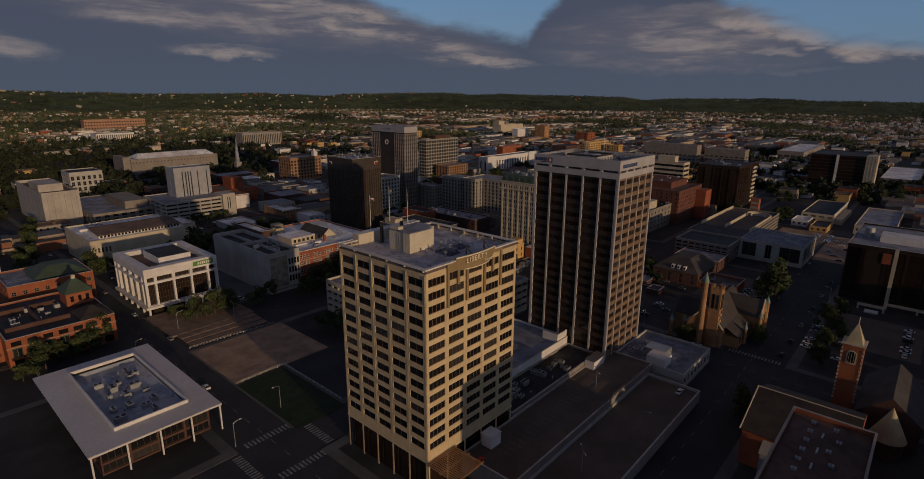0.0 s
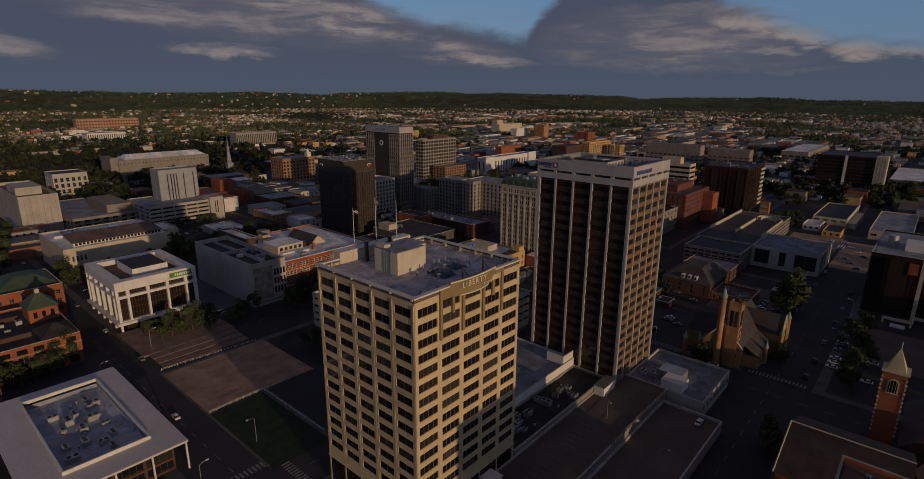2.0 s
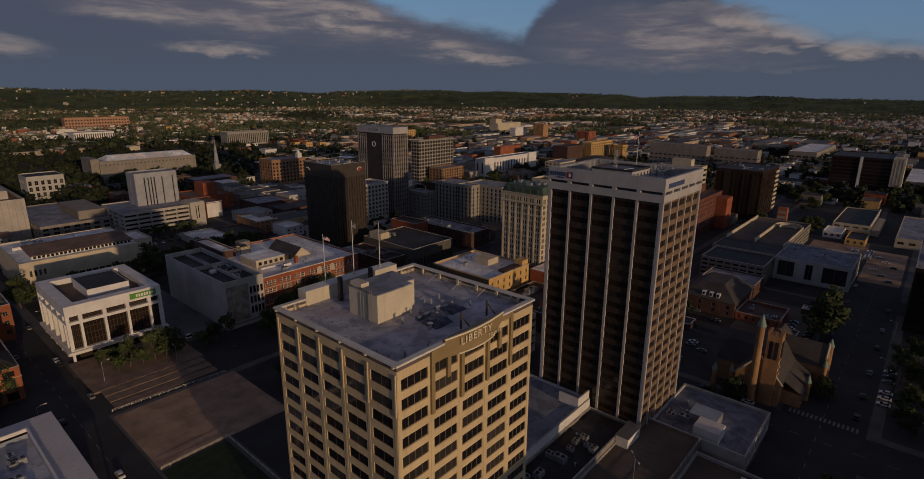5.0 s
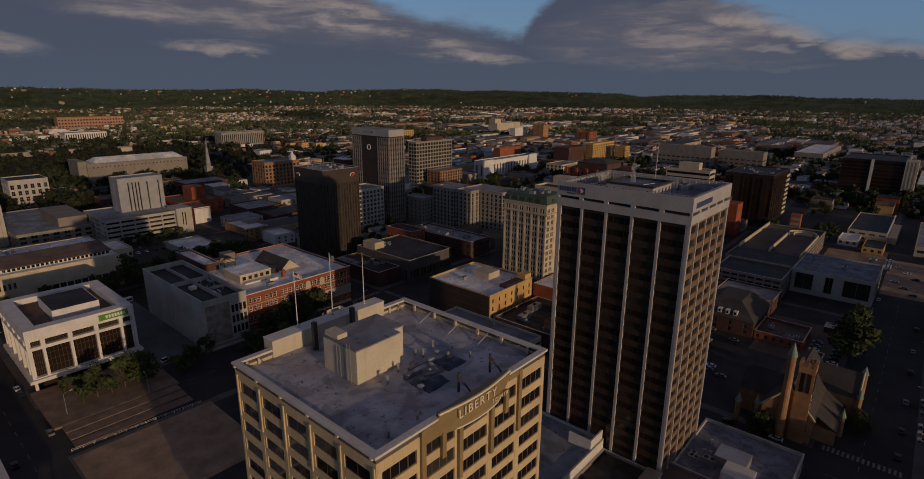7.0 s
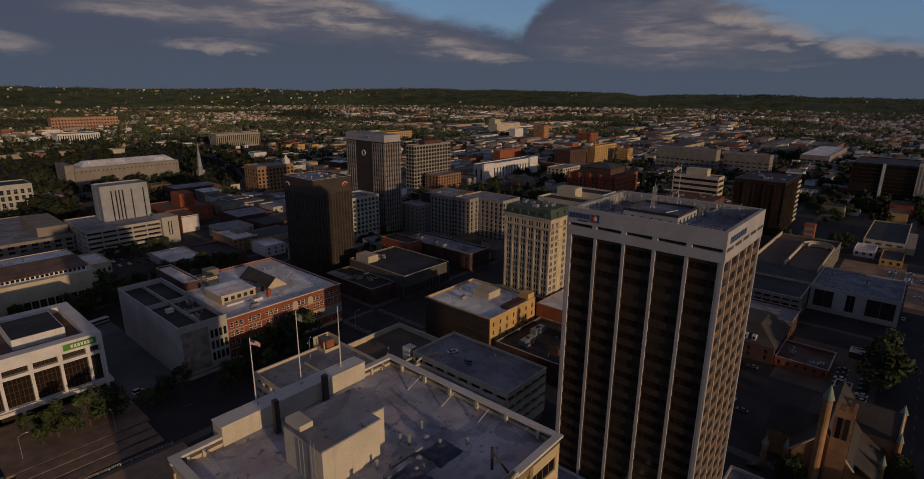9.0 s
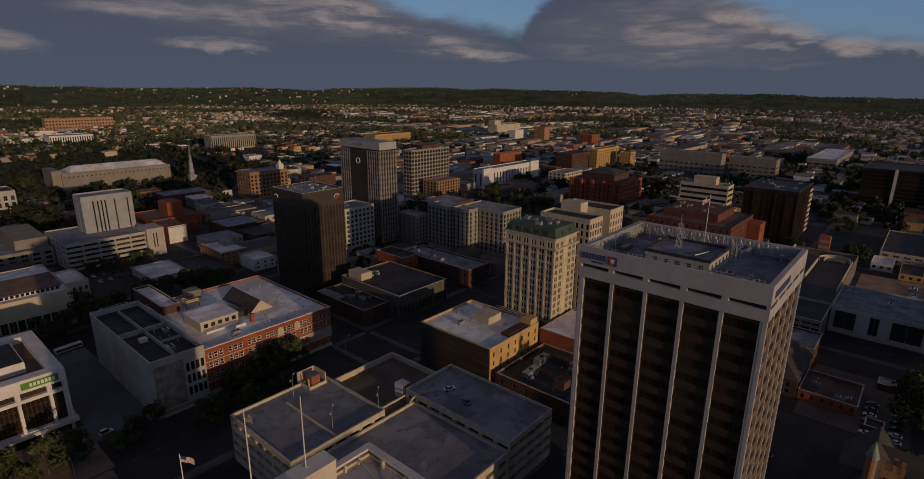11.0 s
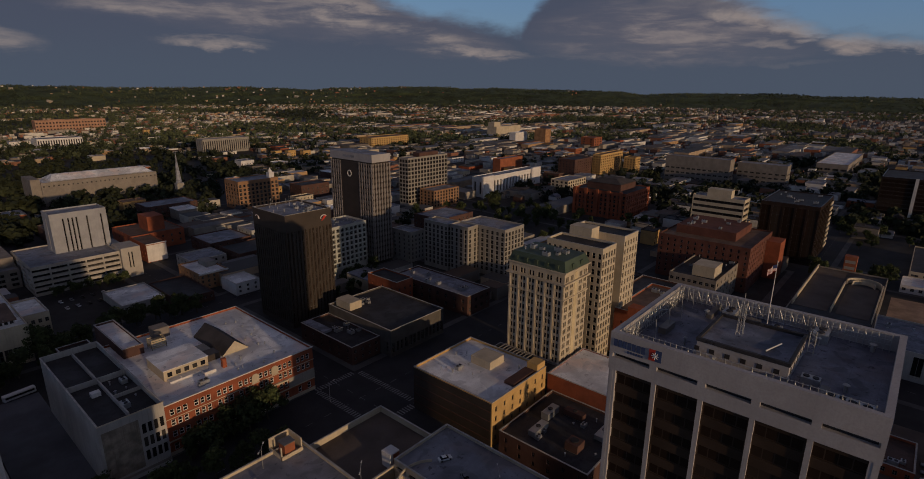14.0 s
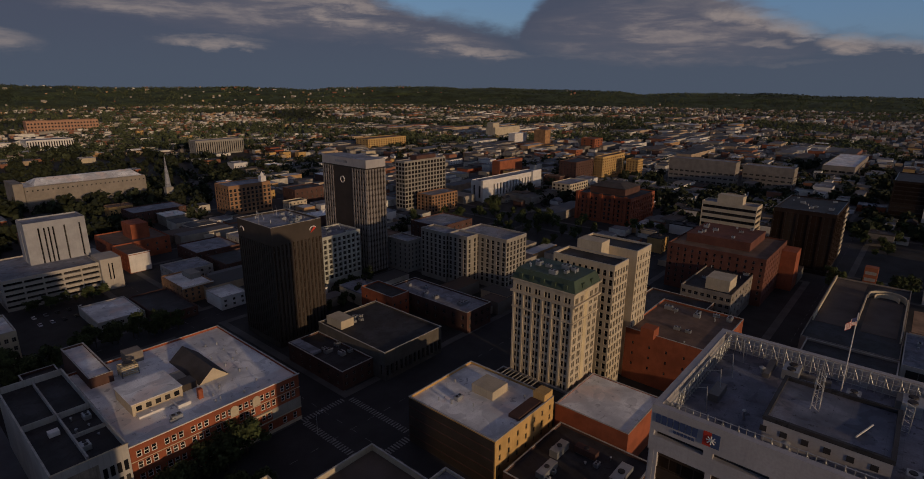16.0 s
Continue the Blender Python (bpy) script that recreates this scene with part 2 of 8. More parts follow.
# ---- mesh helpers ----
def box(bm, x0, y0, z0, x1, y1, z1, mi=0):
    v = [bm.verts.new(p) for p in ((x0, y0, z0), (x1, y0, z0), (x1, y1, z0), (x0, y1, z0), (x0, y0, z1), (x1, y0, z1), (x1, y1, z1), (x0, y1, z1))]
    for f in ((3, 2, 1, 0), (4, 5, 6, 7), (0, 1, 5, 4), (1, 2, 6, 5), (2, 3, 7, 6), (3, 0, 4, 7)):
        bm.faces.new([v[i] for i in f]).material_index = mi


def quad(bm, a, b, c, d, mi=0):
    f = bm.faces.new([bm.verts.new(p) for p in (a, b, c, d)])
    f.material_index = mi
    return f


def cyl(bm, x, y, z0, z1, r0, r1=None, n=12, mi=0):
    r1 = r0 if r1 is None else r1
    lo = [bm.verts.new((x + r0 * math.cos(6.2832 * i / n), y + r0 * math.sin(6.2832 * i / n), z0)) for i in range(n)]
    if r1 < 1e-4:
        tip = bm.verts.new((x, y, z1))
        for i in range(n):
            bm.faces.new((lo[i], lo[(i + 1) % n], tip)).material_index = mi
        return
    hi = [bm.verts.new((x + r1 * math.cos(6.2832 * i / n), y + r1 * math.sin(6.2832 * i / n), z1)) for i in range(n)]
    for i in range(n):
        bm.faces.new((lo[i], lo[(i + 1) % n], hi[(i + 1) % n], hi[i])).material_index = mi
    bm.faces.new(hi).material_index = mi


def bar(bm, a, b, r, n=6, mi=0):
    """A round bar from a to b."""
    a, b = Vector(a), Vector(b)
    q = (b - a).to_track_quat("Z", "Y")
    ring = [q @ Vector((r * math.cos(6.2832 * i / n), r * math.sin(6.2832 * i / n), 0)) for i in range(n)]
    lo, hi = [bm.verts.new(a + o) for o in ring], [bm.verts.new(b + o) for o in ring]
    for i in range(n):
        bm.faces.new((lo[i], lo[(i + 1) % n], hi[(i + 1) % n], hi[i])).material_index = mi
    bm.faces.new(hi).material_index = mi


def mesh_of(name, bm, *mats):
    if name in ("wall", "crown"):
        bmesh.ops.remove_doubles(bm, verts=bm.verts, dist=0.0005)
    me = bpy.data.meshes.new(name)
    bm.to_mesh(me)
    bm.free()
    for m in mats:
        me.materials.append(m)
    return me


def part(name, bm, material, parent, label=""):
    mats = material if isinstance(material, tuple) else (material,)
    ob = new(name, mesh_of(name, bm, *mats))
    ob.parent = parent
    if label:
        tagged(ob, label)
    return ob


def thing(name, x, y, z, label, category, group="", kind="", turn=0.0):
    ob = new(name)
    ob.matrix_world = pose(x, y, z, 0, 0, turn)
    ob.empty_display_size = 1.0
    return tagged(ob, label, category, group, kind)


def solid(name, bm, material, label, category, kind="", group="", at=(0, 0, 0)):
    mats = material if isinstance(material, tuple) else (material,)
    ob = new(name, mesh_of(name, bm, *mats))
    ob.location = at
    return tagged(ob, label, category, group, kind)


PANES = {}


def pane_mesh(w, h, bars, rails, mats, depth=0.1):
    """One window: glass with its frame, bars and rails in one sheet with a rim; it faces -y, its lower left corner at the origin."""
    key = (round(w, 2), round(h, 2), bars, rails, tuple(m.name for m in mats))
    if key not in PANES:
        bm = bmesh.new()
        f = 0.24 if mats[1] is WHITE else min(0.16, w * 0.09)

        def cuts(total, k):
            out = [0.0, f]
            for i in range(k):
                u = total * (i + 1) / (k + 1)
                out += [u - f / 2, u + f / 2]
            return out + [total - f, total]

        us, vs = cuts(w, bars), cuts(h, rails)
        grid = [[bm.verts.new((u, 0.0, v)) for v in vs] for u in us]
        for i in range(len(us) - 1):
            for j in range(len(vs) - 1):
                bm.faces.new((grid[i][j], grid[i + 1][j], grid[i + 1][j + 1], grid[i][j + 1])).material_index = 0 if i % 2 and j % 2 else 1
        back = [bm.verts.new((u, depth, v)) for u, v in ((0, 0), (w, 0), (w, h), (0, h))]
        bm.faces.new((back[3], back[2], back[1], back[0]))
        PANES[key] = mesh_of("window", bm, *mats)
    return PANES[key]


def spread(total, n, size, lo=0.0, hi=0.0):
    """n openings of one size, evenly spaced between the margins."""
    step = (total - lo - hi) / n
    return [(lo + step * (i + 0.5) - size / 2, lo + step * (i + 0.5) + size / 2) for i in range(n)]


def storeys(z0, z1, n, size, sill=0.5):
    step = (z1 - z0) / n
    return [(z0 + step * i + (step - size) * sill, z0 + step * i + (step - size) * sill + size) for i in range(n)]


def facade(bm, side, x0, y0, x1, y1, z0, z1, grids=(), deep=0.3, owner=None, pane=None, pane_mats=None, mi=0):
    """One outer wall face of the box x0..y1, with openings; grids are pairs of columns and rows. Each opening gets a window of its own."""
    wide = (y1 - y0) if side in "we" else (x1 - x0)

    def at(u, v, d=0.0):
        if side == "s":
            return (x0 + u, y0 + d, v)
        if side == "n":
            return (x1 - u, y1 - d, v)
        if side == "w":
            return (x0 + d, y1 - u, v)
        return (x1 - d, y0 + u, v)

    holes = [(a, b, c, d) for cols, rows in grids for a, b in cols for c, d in rows]
    us = sorted({0.0, wide, *[round(h[i], 4) for h in holes for i in (0, 1)]})
    vs = sorted({z0, z1, *[round(h[i], 4) for h in holes for i in (2, 3)]})
    taken = {(round(a, 4), round(c, 4)): (round(b, 4), round(d, 4)) for a, b, c, d in holes}
    open_cells = set()
    for a, b, c, d in holes:
        a, b, c, d = (round(k, 4) for k in (a, b, c, d))
        for i in range(len(us) - 1):
            if us[i] >= a - 1e-6 and us[i + 1] <= b + 1e-6:
                for j in range(len(vs) - 1):
                    if vs[j] >= c - 1e-6 and vs[j + 1] <= d + 1e-6:
                        open_cells.add((i, j))
        for p, q in (((a, c), (b, c)), ((b, c), (b, d)), ((b, d), (a, d)), ((a, d), (a, c))):
            quad(bm, at(*p), at(*q), at(*q, deep), at(*p, deep), mi)
    for j in range(len(vs) - 1):
        i = 0
        while i < len(us) - 1:
            if (i, j) in open_cells:
                i += 1
                continue
            k = i
            while k < len(us) - 1 and (k, j) not in open_cells:
                k += 1
            quad(bm, at(us[i], vs[j]), at(us[k], vs[j]), at(us[k], vs[j + 1]), at(us[i], vs[j + 1]), mi)
            i = k
    if owner is not None and pane is not None:
        turn = {"s": 0, "e": 90, "n": 180, "w": -90}[side]
        for a, b, c, d in holes:
            ob = new("window", pane_mesh(b - a, d - c, pane[0], pane[1], pane_mats))
            ob.parent = owner
            ob.matrix_basis = pose(*at(a, c, deep), 0, 0, turn)


def ring(bm, x0, y0, x1, y1, t, z0, z1):
    """A frame of thickness t inside the box, in one piece."""
    o = [(x0, y0), (x1, y0), (x1, y1), (x0, y1)]
    i = [(x0 + t, y0 + t), (x1 - t, y0 + t), (x1 - t, y1 - t), (x0 + t, y1 - t)]
    v = {(k, n, z): bm.verts.new((*p, z)) for k, ps in (("o", o), ("i", i)) for n, p in enumerate(ps) for z in (z0, z1)}
    for n in range(4):
        m = (n + 1) % 4
        bm.faces.new((v["o", n, z0], v["o", m, z0], v["o", m, z1], v["o", n, z1]))
        bm.faces.new((v["i", m, z0], v["i", n, z0], v["i", n, z1], v["i", m, z1]))
        bm.faces.new((v["o", n, z1], v["o", m, z1], v["i", m, z1], v["i", n, z1]))
        bm.faces.new((v["i", n, z0], v["i", m, z0], v["o", m, z0], v["o", n, z0]))


def roof_slab(bm, x0, y0, x1, y1, z, mi=0):
    quad(bm, (x0, y0, z), (x1, y0, z), (x1, y1, z), (x0, y1, z), mi)


def shell(bm, x0, y0, x1, y1, z0, z1, top=0.9, thick=0.45, sides="wsen", mi=0):
    """Plain walls on the sides named, and the parapet's top and inner faces all round."""
    for s in sides:
        facade(bm, s, x0, y0, x1, y1, z0, z1, mi=mi)
    a, b, c, d = x0 + thick, y0 + thick, x1 - thick, y1 - thick
    ring = [(x0, y0), (x1, y0), (x1, y1), (x0, y1)]
    inner = [(a, b), (c, b), (c, d), (a, d)]
    for i in range(4):
        j = (i + 1) % 4
        quad(bm, (*ring[i], z1), (*ring[j], z1), (*inner[j], z1), (*inner[i], z1), mi)
        quad(bm, (*inner[j], z1), (*inner[j], z1 - top), (*inner[i], z1 - top), (*inner[i], z1), mi)


FOOT = []


def block(name, x0, y0, x1, y1, h, wall, roof, label, category="office building", west=(), south=(), pane=(1, 0), glassmat=None, frame_mat=None,
          deep=0.3, top=0.9, z0=0.0, group="", north=(), east=()):
    """A flat-roofed building on the town's grid, with parapet, roof and single windows."""
    FOOT.append((x0, y0, x1, y1))
    cx, cy = (x0 + x1) / 2, (y0 + y1) / 2
    t = thing(name, cx, cy, z0, label, category, group)
    a, b, c, d = x0 - cx, y0 - cy, x1 - cx, y1 - cy
    bm = bmesh.new()
    h = h - z0
    mats = (glassmat or GLASS, frame_mat or PIPE)
    for s, g in (("w", west), ("s", south), ("n", north), ("e", east)):
        facade(bm, s, a, b, c, d, 0, h, g, deep, t if g else None, pane, mats)
    shell(bm, a, b, c, d, 0, h, top, sides="")
    part("wall", bm, wall, t)
    bm = bmesh.new()
    roof_slab(bm, a + 0.4, b + 0.4, c - 0.4, d - 0.4, h - top)
    part("roof", bm, roof, t)
    if x1 < 460 and y1 < 460:
        # pale ring added on nearer parapets to draw their sunlit rims
        bm = bmesh.new()
        ring(bm, a - 0.08, b - 0.08, c + 0.08, d + 0.08, 0.55, h + 0.003, h + 0.16)
        part("coping", bm, CAP, t)
    return t


def even(w, n, size, z0, z1, m, high, lo=0.0, hi=0.0, sill=0.5):
    return [(spread(w, n, size, lo, hi), storeys(z0, z1, m, high, sill))]


def strip(line, r):
    """One unbroken square bar of half width r along a line of points."""
    bm = bmesh.new()
    rings = [[bm.verts.new((x, y + a * r, z + c * r)) for a, c in ((-1, -1), (1, -1), (1, 1), (-1, 1))] for x, y, z in line]
    for p, q in zip(rings, rings[1:]):
        for i in range(4):
            bm.faces.new((p[i], q[i], q[(i + 1) % 4], p[(i + 1) % 4]))
    bm.faces.new(rings[0])
    bm.faces.new(rings[-1][::-1])
    bmesh.ops.recalc_face_normals(bm, faces=bm.faces)
    return bm


# ---- ground ----
# low sun's brown put into the tarmac colour; also serves brown earth lots
SUNDIRTLOT = surface("dusty_brown_tarmac", (0.31, 0.215, 0.15), vary=0.35, scale=0.12)
PLAZA = surface("plaza_brick", (0.21, 0.15, 0.115), vary=0.3, scale=0.3)
# tarmac copy with sky light in its colour: paler, bluer than the streets
GREYLOT = surface("blue_grey_tarmac", (0.12, 0.125, 0.145), vary=0.3, scale=0.07)
def plane_sheet(name, x0, y0, x1, y1, z, mat, label, category, cell=None):
    bm = bmesh.new()
    quad(bm, (x0, y0, z), (x1, y0, z), (x1, y1, z), (x0, y1, z))
    return solid(name, bm, mat, label, category, "structure")


def slab(name, x0, y0, x1, y1, z1, mat, label, category="pavement", z0=-0.05):
    """A raised pavement block with a kerb."""
    bm = bmesh.new()
    box(bm, x0, y0, z0, x1, y1, z1)
    return solid(name, bm, mat, label, category, "structure")


plane_sheet("ground", -5200, -5200, 5200, 5200, 0.0, GROUND, "dark town ground reaching the far ridge", "ground")

XS = [(-120, 66), (85.3, 228), (252, 395), (418, 560), (590, 740), (770, 930)]       # city blocks between the streets
YS = [(-130, 36), (62, 138), (156, 243), (283, 400), (424, 540), (566, 690), (716, 850)]
n = 0
for x0, x1 in XS:
    for y0, y1 in YS:
        n += 1
        slab("pavement_%d" % n, x0, y0, x1, y1, 0.16, CONCRETE, "grey concrete pavement with a kerb round a city block")
        plane_sheet("yard_%d" % n, x0 + 4, y0 + 4, x1 - 4, y1 - 4, 0.168, YARD, "dark tarmac yard inside a city block", "yard")
n = 0
for x0, x1 in zip([b for a, b in XS[:-1]], [a for a, b in XS[1:]]):
    n += 1
    plane_sheet("road_%d" % n, x0, -150, x1, 850, 0.012, ASPHALT, "dark asphalt street between city blocks", "road")
for y0, y1 in zip([b for a, b in YS[:-1]], [a for a, b in YS[1:]]):
    n += 1
    plane_sheet("road_%d" % n, -120, y0, 930, y1, 0.018, ASPHALT, "dark asphalt street crossing the avenue", "road")
for k, (x0, y0, x1, y1) in enumerate(((448, 38, 537, 59.5), (504, 62, 544, 98), (466, 64, 503, 99), (318, 64, 371, 98.5), (296, -8, 344, 31))):
    slab("brown_lot_%d" % (k + 1), x0, y0, x1, y1, 0.185 + 0.004 * (k % 2), SUNDIRTLOT if k < 3 else LOT, "uneven brown earth and tarmac lot", "lot", 0.1)
plane_sheet("lawn", 86.2, 153.5, 106.8, 197.5, 0.178, GRASS, "dark green lawn beside the street", "lawn")
slab("walkway", 106.9, 155, 109.3, 198.8, 0.185, CONCRETE, "pale walkway between lawn and lot", "pavement", 0.1)
slab("parking_lot_1", 86.2, 199, 131, 241, 0.18, SUNDIRTLOT, "empty tarmac parking lot coloured sunlit brown, with a white rail", "parking lot", 0.1)
for k in range(3):
    slab("terrace_%d" % (k + 1), 88.5, 246.5 + k * 5.4, 127, 251.3 + k * 5.4, 0.30 + 0.25 * k, PLAZA, "brown brick terrace stepping up to the bank", "terrace", 0.1)
slab("plaza_1", 86.2, 262.8, 128.2, 297, 0.9, PLAZA, "brown brick plaza in front of the bank", "plaza", 0.1)
slab("parking_lot_2", 109.5, 158, 150, 198, 0.18, ASPHALT, "grey tarmac parking lot beside the lawn", "parking lot", 0.1)
slab("parking_lot_3", 128.5, 284, 148.8, 372, 0.18, GREYLOT, "tarmac parking strip beside the bank", "parking lot", 0.1)


# ---- cream office tower with the curved sign ----
def liberty():
    x0, y0, x1, y1, h = 93.6, 95.7, 133.6, 133.2, 69.0
    cx, cy = (x0 + x1) / 2, (y0 + y1) / 2
    t = thing("office_tower", cx, cy, 0, "cream concrete office tower with rows of dark windows", "office tower")
    a, b, c, d = x0 - cx, y0 - cy, x1 - cx, y1 - cy
    bm = bmesh.new()
    rows = storeys(14.55, 68.03, 14, 2.28, 0.5)
    for s in "wsen":
        wide = (d - b) if s in "we" else (c - a)
        cols = spread(wide, 5, 5.55, 0.45, 0.45) if s in "we" else spread(wide, 5, 6.4, 0.2, 0.2)
        facade(bm, s, a, b, c, d, 12.0, h, [(cols, rows)], 0.16, t if s in "ws" else None, (1, 0) if s == "w" else (3, 0), (GLASS, SASH))
        if s in "en":
            facade(bm, s, a + 0.46, b + 0.46, c - 0.46, d - 0.46, 12.0, h - 1, mi=1)
    shell(bm, a, b, c, d, 12, h, 0.4, 0.5, sides="")
    quad(bm, (a, b, 12), (c, b, 12), (c, d, 12), (a, d, 12))
    part("wall", bm, (CREAM, GLASSB), t)
    # proud piers at the corners of the bays
    for s in "ws":
        wide = (d - b) if s == "w" else (c - a)
        for i in range(6):
            u = 0.5 + (wide - 1.0) * i / 5
            bm = bmesh.new()
            w = 0.30
            if s == "w":
                v = min(max(d - u, b + w), d - w)
                box(bm, a - 0.05, v - w, 0.0, a + 0.02, v + w, h - 0.9)
            else:
                v = min(max(a + u, a + w), c - w)
                box(bm, v - w, b - 0.05, 0.0, v + w, b + 0.02, h - 0.9)
            part("pier", bm, CREAM, t)
    # open ground floor: columns and set-back glazing
    bm = bmesh.new()
    box(bm, a + 0.9, b + 0.9, 0, c - 0.9, d - 0.9, 12.0)
    part("lobby", bm, GLASSB, t, "dark glazed lobby behind slim columns")
    bm = bmesh.new()
    box(bm, a - 0.1, b - 0.1, 11.3, c + 0.1, d + 0.1, 11.99)
    part("band", bm, SPAN, t)
    bm = bmesh.new()
    roof_slab(bm, a + 0.5, b + 0.5, c - 0.5, d - 0.5, h - 0.4)
    part("roof", bm, STAINROOF, t, "stained pale grey membrane roof")
    # coping, open rails over three sides, raised panels at the back
    # nearly flush dark ring: shade of the gap under the cap, as colour
    bm = bmesh.new()
    ring(bm, a + 0.04, b + 0.04, c - 0.04, d - 0.04, 0.25, h, h + 0.95)
    part("parapet_recess", bm, GAPSHADE, t, "dark band coloured as the shadow gap under the parapet cap")
    bm = bmesh.new()
    ring(bm, a + 0.295, b + 0.295, c - 0.295, d - 0.295, 0.4, h, h + 0.28)
    part("parapet", bm, PALECREAM, t, "cream inner face of the parapet")
    bm = bmesh.new()
    ring(bm, a - 0.34, b - 0.34, c + 0.34, d + 0.34, 1.15, h + 0.952, h + 1.35)
    part("coping", bm, COPING, t, "pale overhanging parapet cap")
    for k in range(6):
        v = d - 0.6 - (d - b - 1.2) * k / 5
        bm = bmesh.new()
        box(bm, a - 0.42, v - 0.22, h + 0.55, a + 0.03, v + 0.22, h + 0.95)
        part("bracket", bm, PALECREAM, t)
        bm = bmesh.new()
        box(bm, a - 0.3, v - 0.5, h - 8.6, a - 0.06, v - 0.2, h - 0.6)
        part("fin", bm, CREAM, t)
    H = h + 1.36

    def screen(x_0, y_0, x_1, y_1, z_0, z_1):
        bm = bmesh.new()
        box(bm, x_0, y_0, z_0, x_1, y_1, z_1)
        part("roof_screen", bm, PALECREAM, t)
    screen(a + 6.81, d - 0.98, a + 33.1, d + 2.0, h - 0.3, 71.9)
    bm = bmesh.new()
    box(bm, a + 6.7, d - 1.08, 71.902, a + 33.2, d + 2.1, 72.01)
    part("ledge", bm, MULLION, t, "pale metal capped ledge")
    for u in range(3, 36, 6):
        screen(c - 1.1, b + u, c - 0.7, b + u + 0.5, h - 0.3, h + 0.94)
    for u in (1.6, 3.8, 34.5, 37.0):
        screen(a + u, d - 1.1, a + u + 0.4, d - 0.7, h - 0.3, h + 0.94)
    for p, q in [((c - 1.1, b + u, h + 0.9), (c - 4.4, b + u, h - 0.4)) for u in (5, 12.5, 20, 28)] + [((a + 4.0, d - 1.1, h + 0.9), (a + 4.6, d - 5.2, h - 0.4)), ((c - 3, d - 1.1, h + 0.9), (c - 3, d - 4.5, h - 0.4))]:
        bm = bmesh.new()
        bar(bm, p, q, 0.1)
        part("brace", bm, METAL, t)
    for x_, y_, z_ in ((107.6, 129.6, 74.2), (117.5, 131.2, 73.6)):
        bm = bmesh.new()
        box(bm, x_ - cx - 0.4, y_ - cy - 0.4, h - 0.4, x_ - cx + 0.4, y_ - cy + 0.4, z_)
        part("vent_housing", bm, DARKSTONE, t, "dark square vent housing")
    for x_, y_ in ((114.4, 99.8), (122.8, 100.0)):
        bm = bmesh.new()
        bar(bm, (x_ - cx, y_ - cy, h - 0.4), (x_ - cx, y_ - cy, h + 3.1), 0.22)
        bar(bm, (x_ - cx, y_ - cy, h + 2.6), (x_ - cx + 0.7, y_ - cy - 2.4, h - 0.3), 0.16)
        part("sign_prop", bm, DARKSTONE, t, "dark steel prop behind the sign")
    for x0_, y0_, x1_, y1_, z_ in ((111.2, 108.6, 116.4, 109.5, 0.9), (113.4, 109.9, 119.2, 110.7, 0.8)):
        bm = bmesh.new()
        box(bm, x0_ - cx, y0_ - cy, h - 0.4, x1_ - cx, y1_ - cy, h - 0.4 + z_)
        part("duct", bm, GREYROOF, t, "low grey duct housing")
    # penthouse
    p = part("penthouse", bmesh.new(), PALECREAM, t)
    bm = bmesh.new()
    px0, py0, px1, py1 = 104.8 - cx, 113.6 - cy, 114.3 - cx, 122.7 - cy
    box(bm, px0, py0, h - 0.4, px1, py1, 74.6)
    box(bm, px1, py0 + 1.9, h - 0.4, px1 + 2.5, py1, 74.6)
    box(bm, px0 + 0.3, py0 + 5.4, 74.86, px0 + 2.4, py1 - 0.2, 75.7)
    bm.to_mesh(p.data)
    bm.free()
    bm = bmesh.new()
    box(bm, px0 - 0.15, py0 - 0.15, 74.602, px1 + 0.15, py1 + 0.15, 74.85)
    box(bm, px1 + 0.15, py0 + 1.75, 74.602, px1 + 2.65, py1 + 0.15, 74.85)
    part("penthouse_roof", bm, GREYROOF, t)
    bm = bmesh.new()
    for k in range(9):
        z = h + k * 0.62
        bar(bm, (px0 - 0.35, py0 + 1.2, z), (px0 - 0.35, py0 + 2.0, z), 0.05)
    for u in (1.2, 2.0):
        bar(bm, (px0 - 0.35, py0 + u, h - 0.4), (px0 - 0.35, py0 + u, 75.6), 0.06)
    part("ladder", bm, METAL, t)
    for u in (3.2, 4.3, 5.2):
        bm = bmesh.new()
        bar(bm, (px0 - 0.12, py0 + u, h - 0.4), (px0 - 0.12, py0 + u, 74.2), 0.08)
        part("pipe", bm, METAL, t)
    # curved sign board high on the sunny face
    g = part("sign_board", bmesh.new(), (BRONZE_SIGN,), t, "curved tan sign board with pale letters")
    bm = bmesh.new()
    sx0, sx1, k, top = -8.6, 8.6, 16, h + 1.9
    pts = [(sx0 + (sx1 - sx0) * i / k, b - 0.4 - 0.85 * math.sin(math.pi * i / k)) for i in range(k + 1)]
    low = [67.4 - 0.5 * math.sin(math.pi * i / k) + (2.0 * (i / k - 0.78) / 0.22 if i / k > 0.78 else 0.0) for i in range(k + 1)]
    for i in range(k):
        (u0, v0), (u1, v1), lo0, lo1 = pts[i], pts[i + 1], low[i], low[i + 1]
        quad(bm, (u0, v0, lo0), (u1, v1, lo1), (u1, v1, top), (u0, v0, top))
        quad(bm, (u0, v0, top), (u1, v1, top), (u1, b + 0.3, top), (u0, b + 0.3, top))
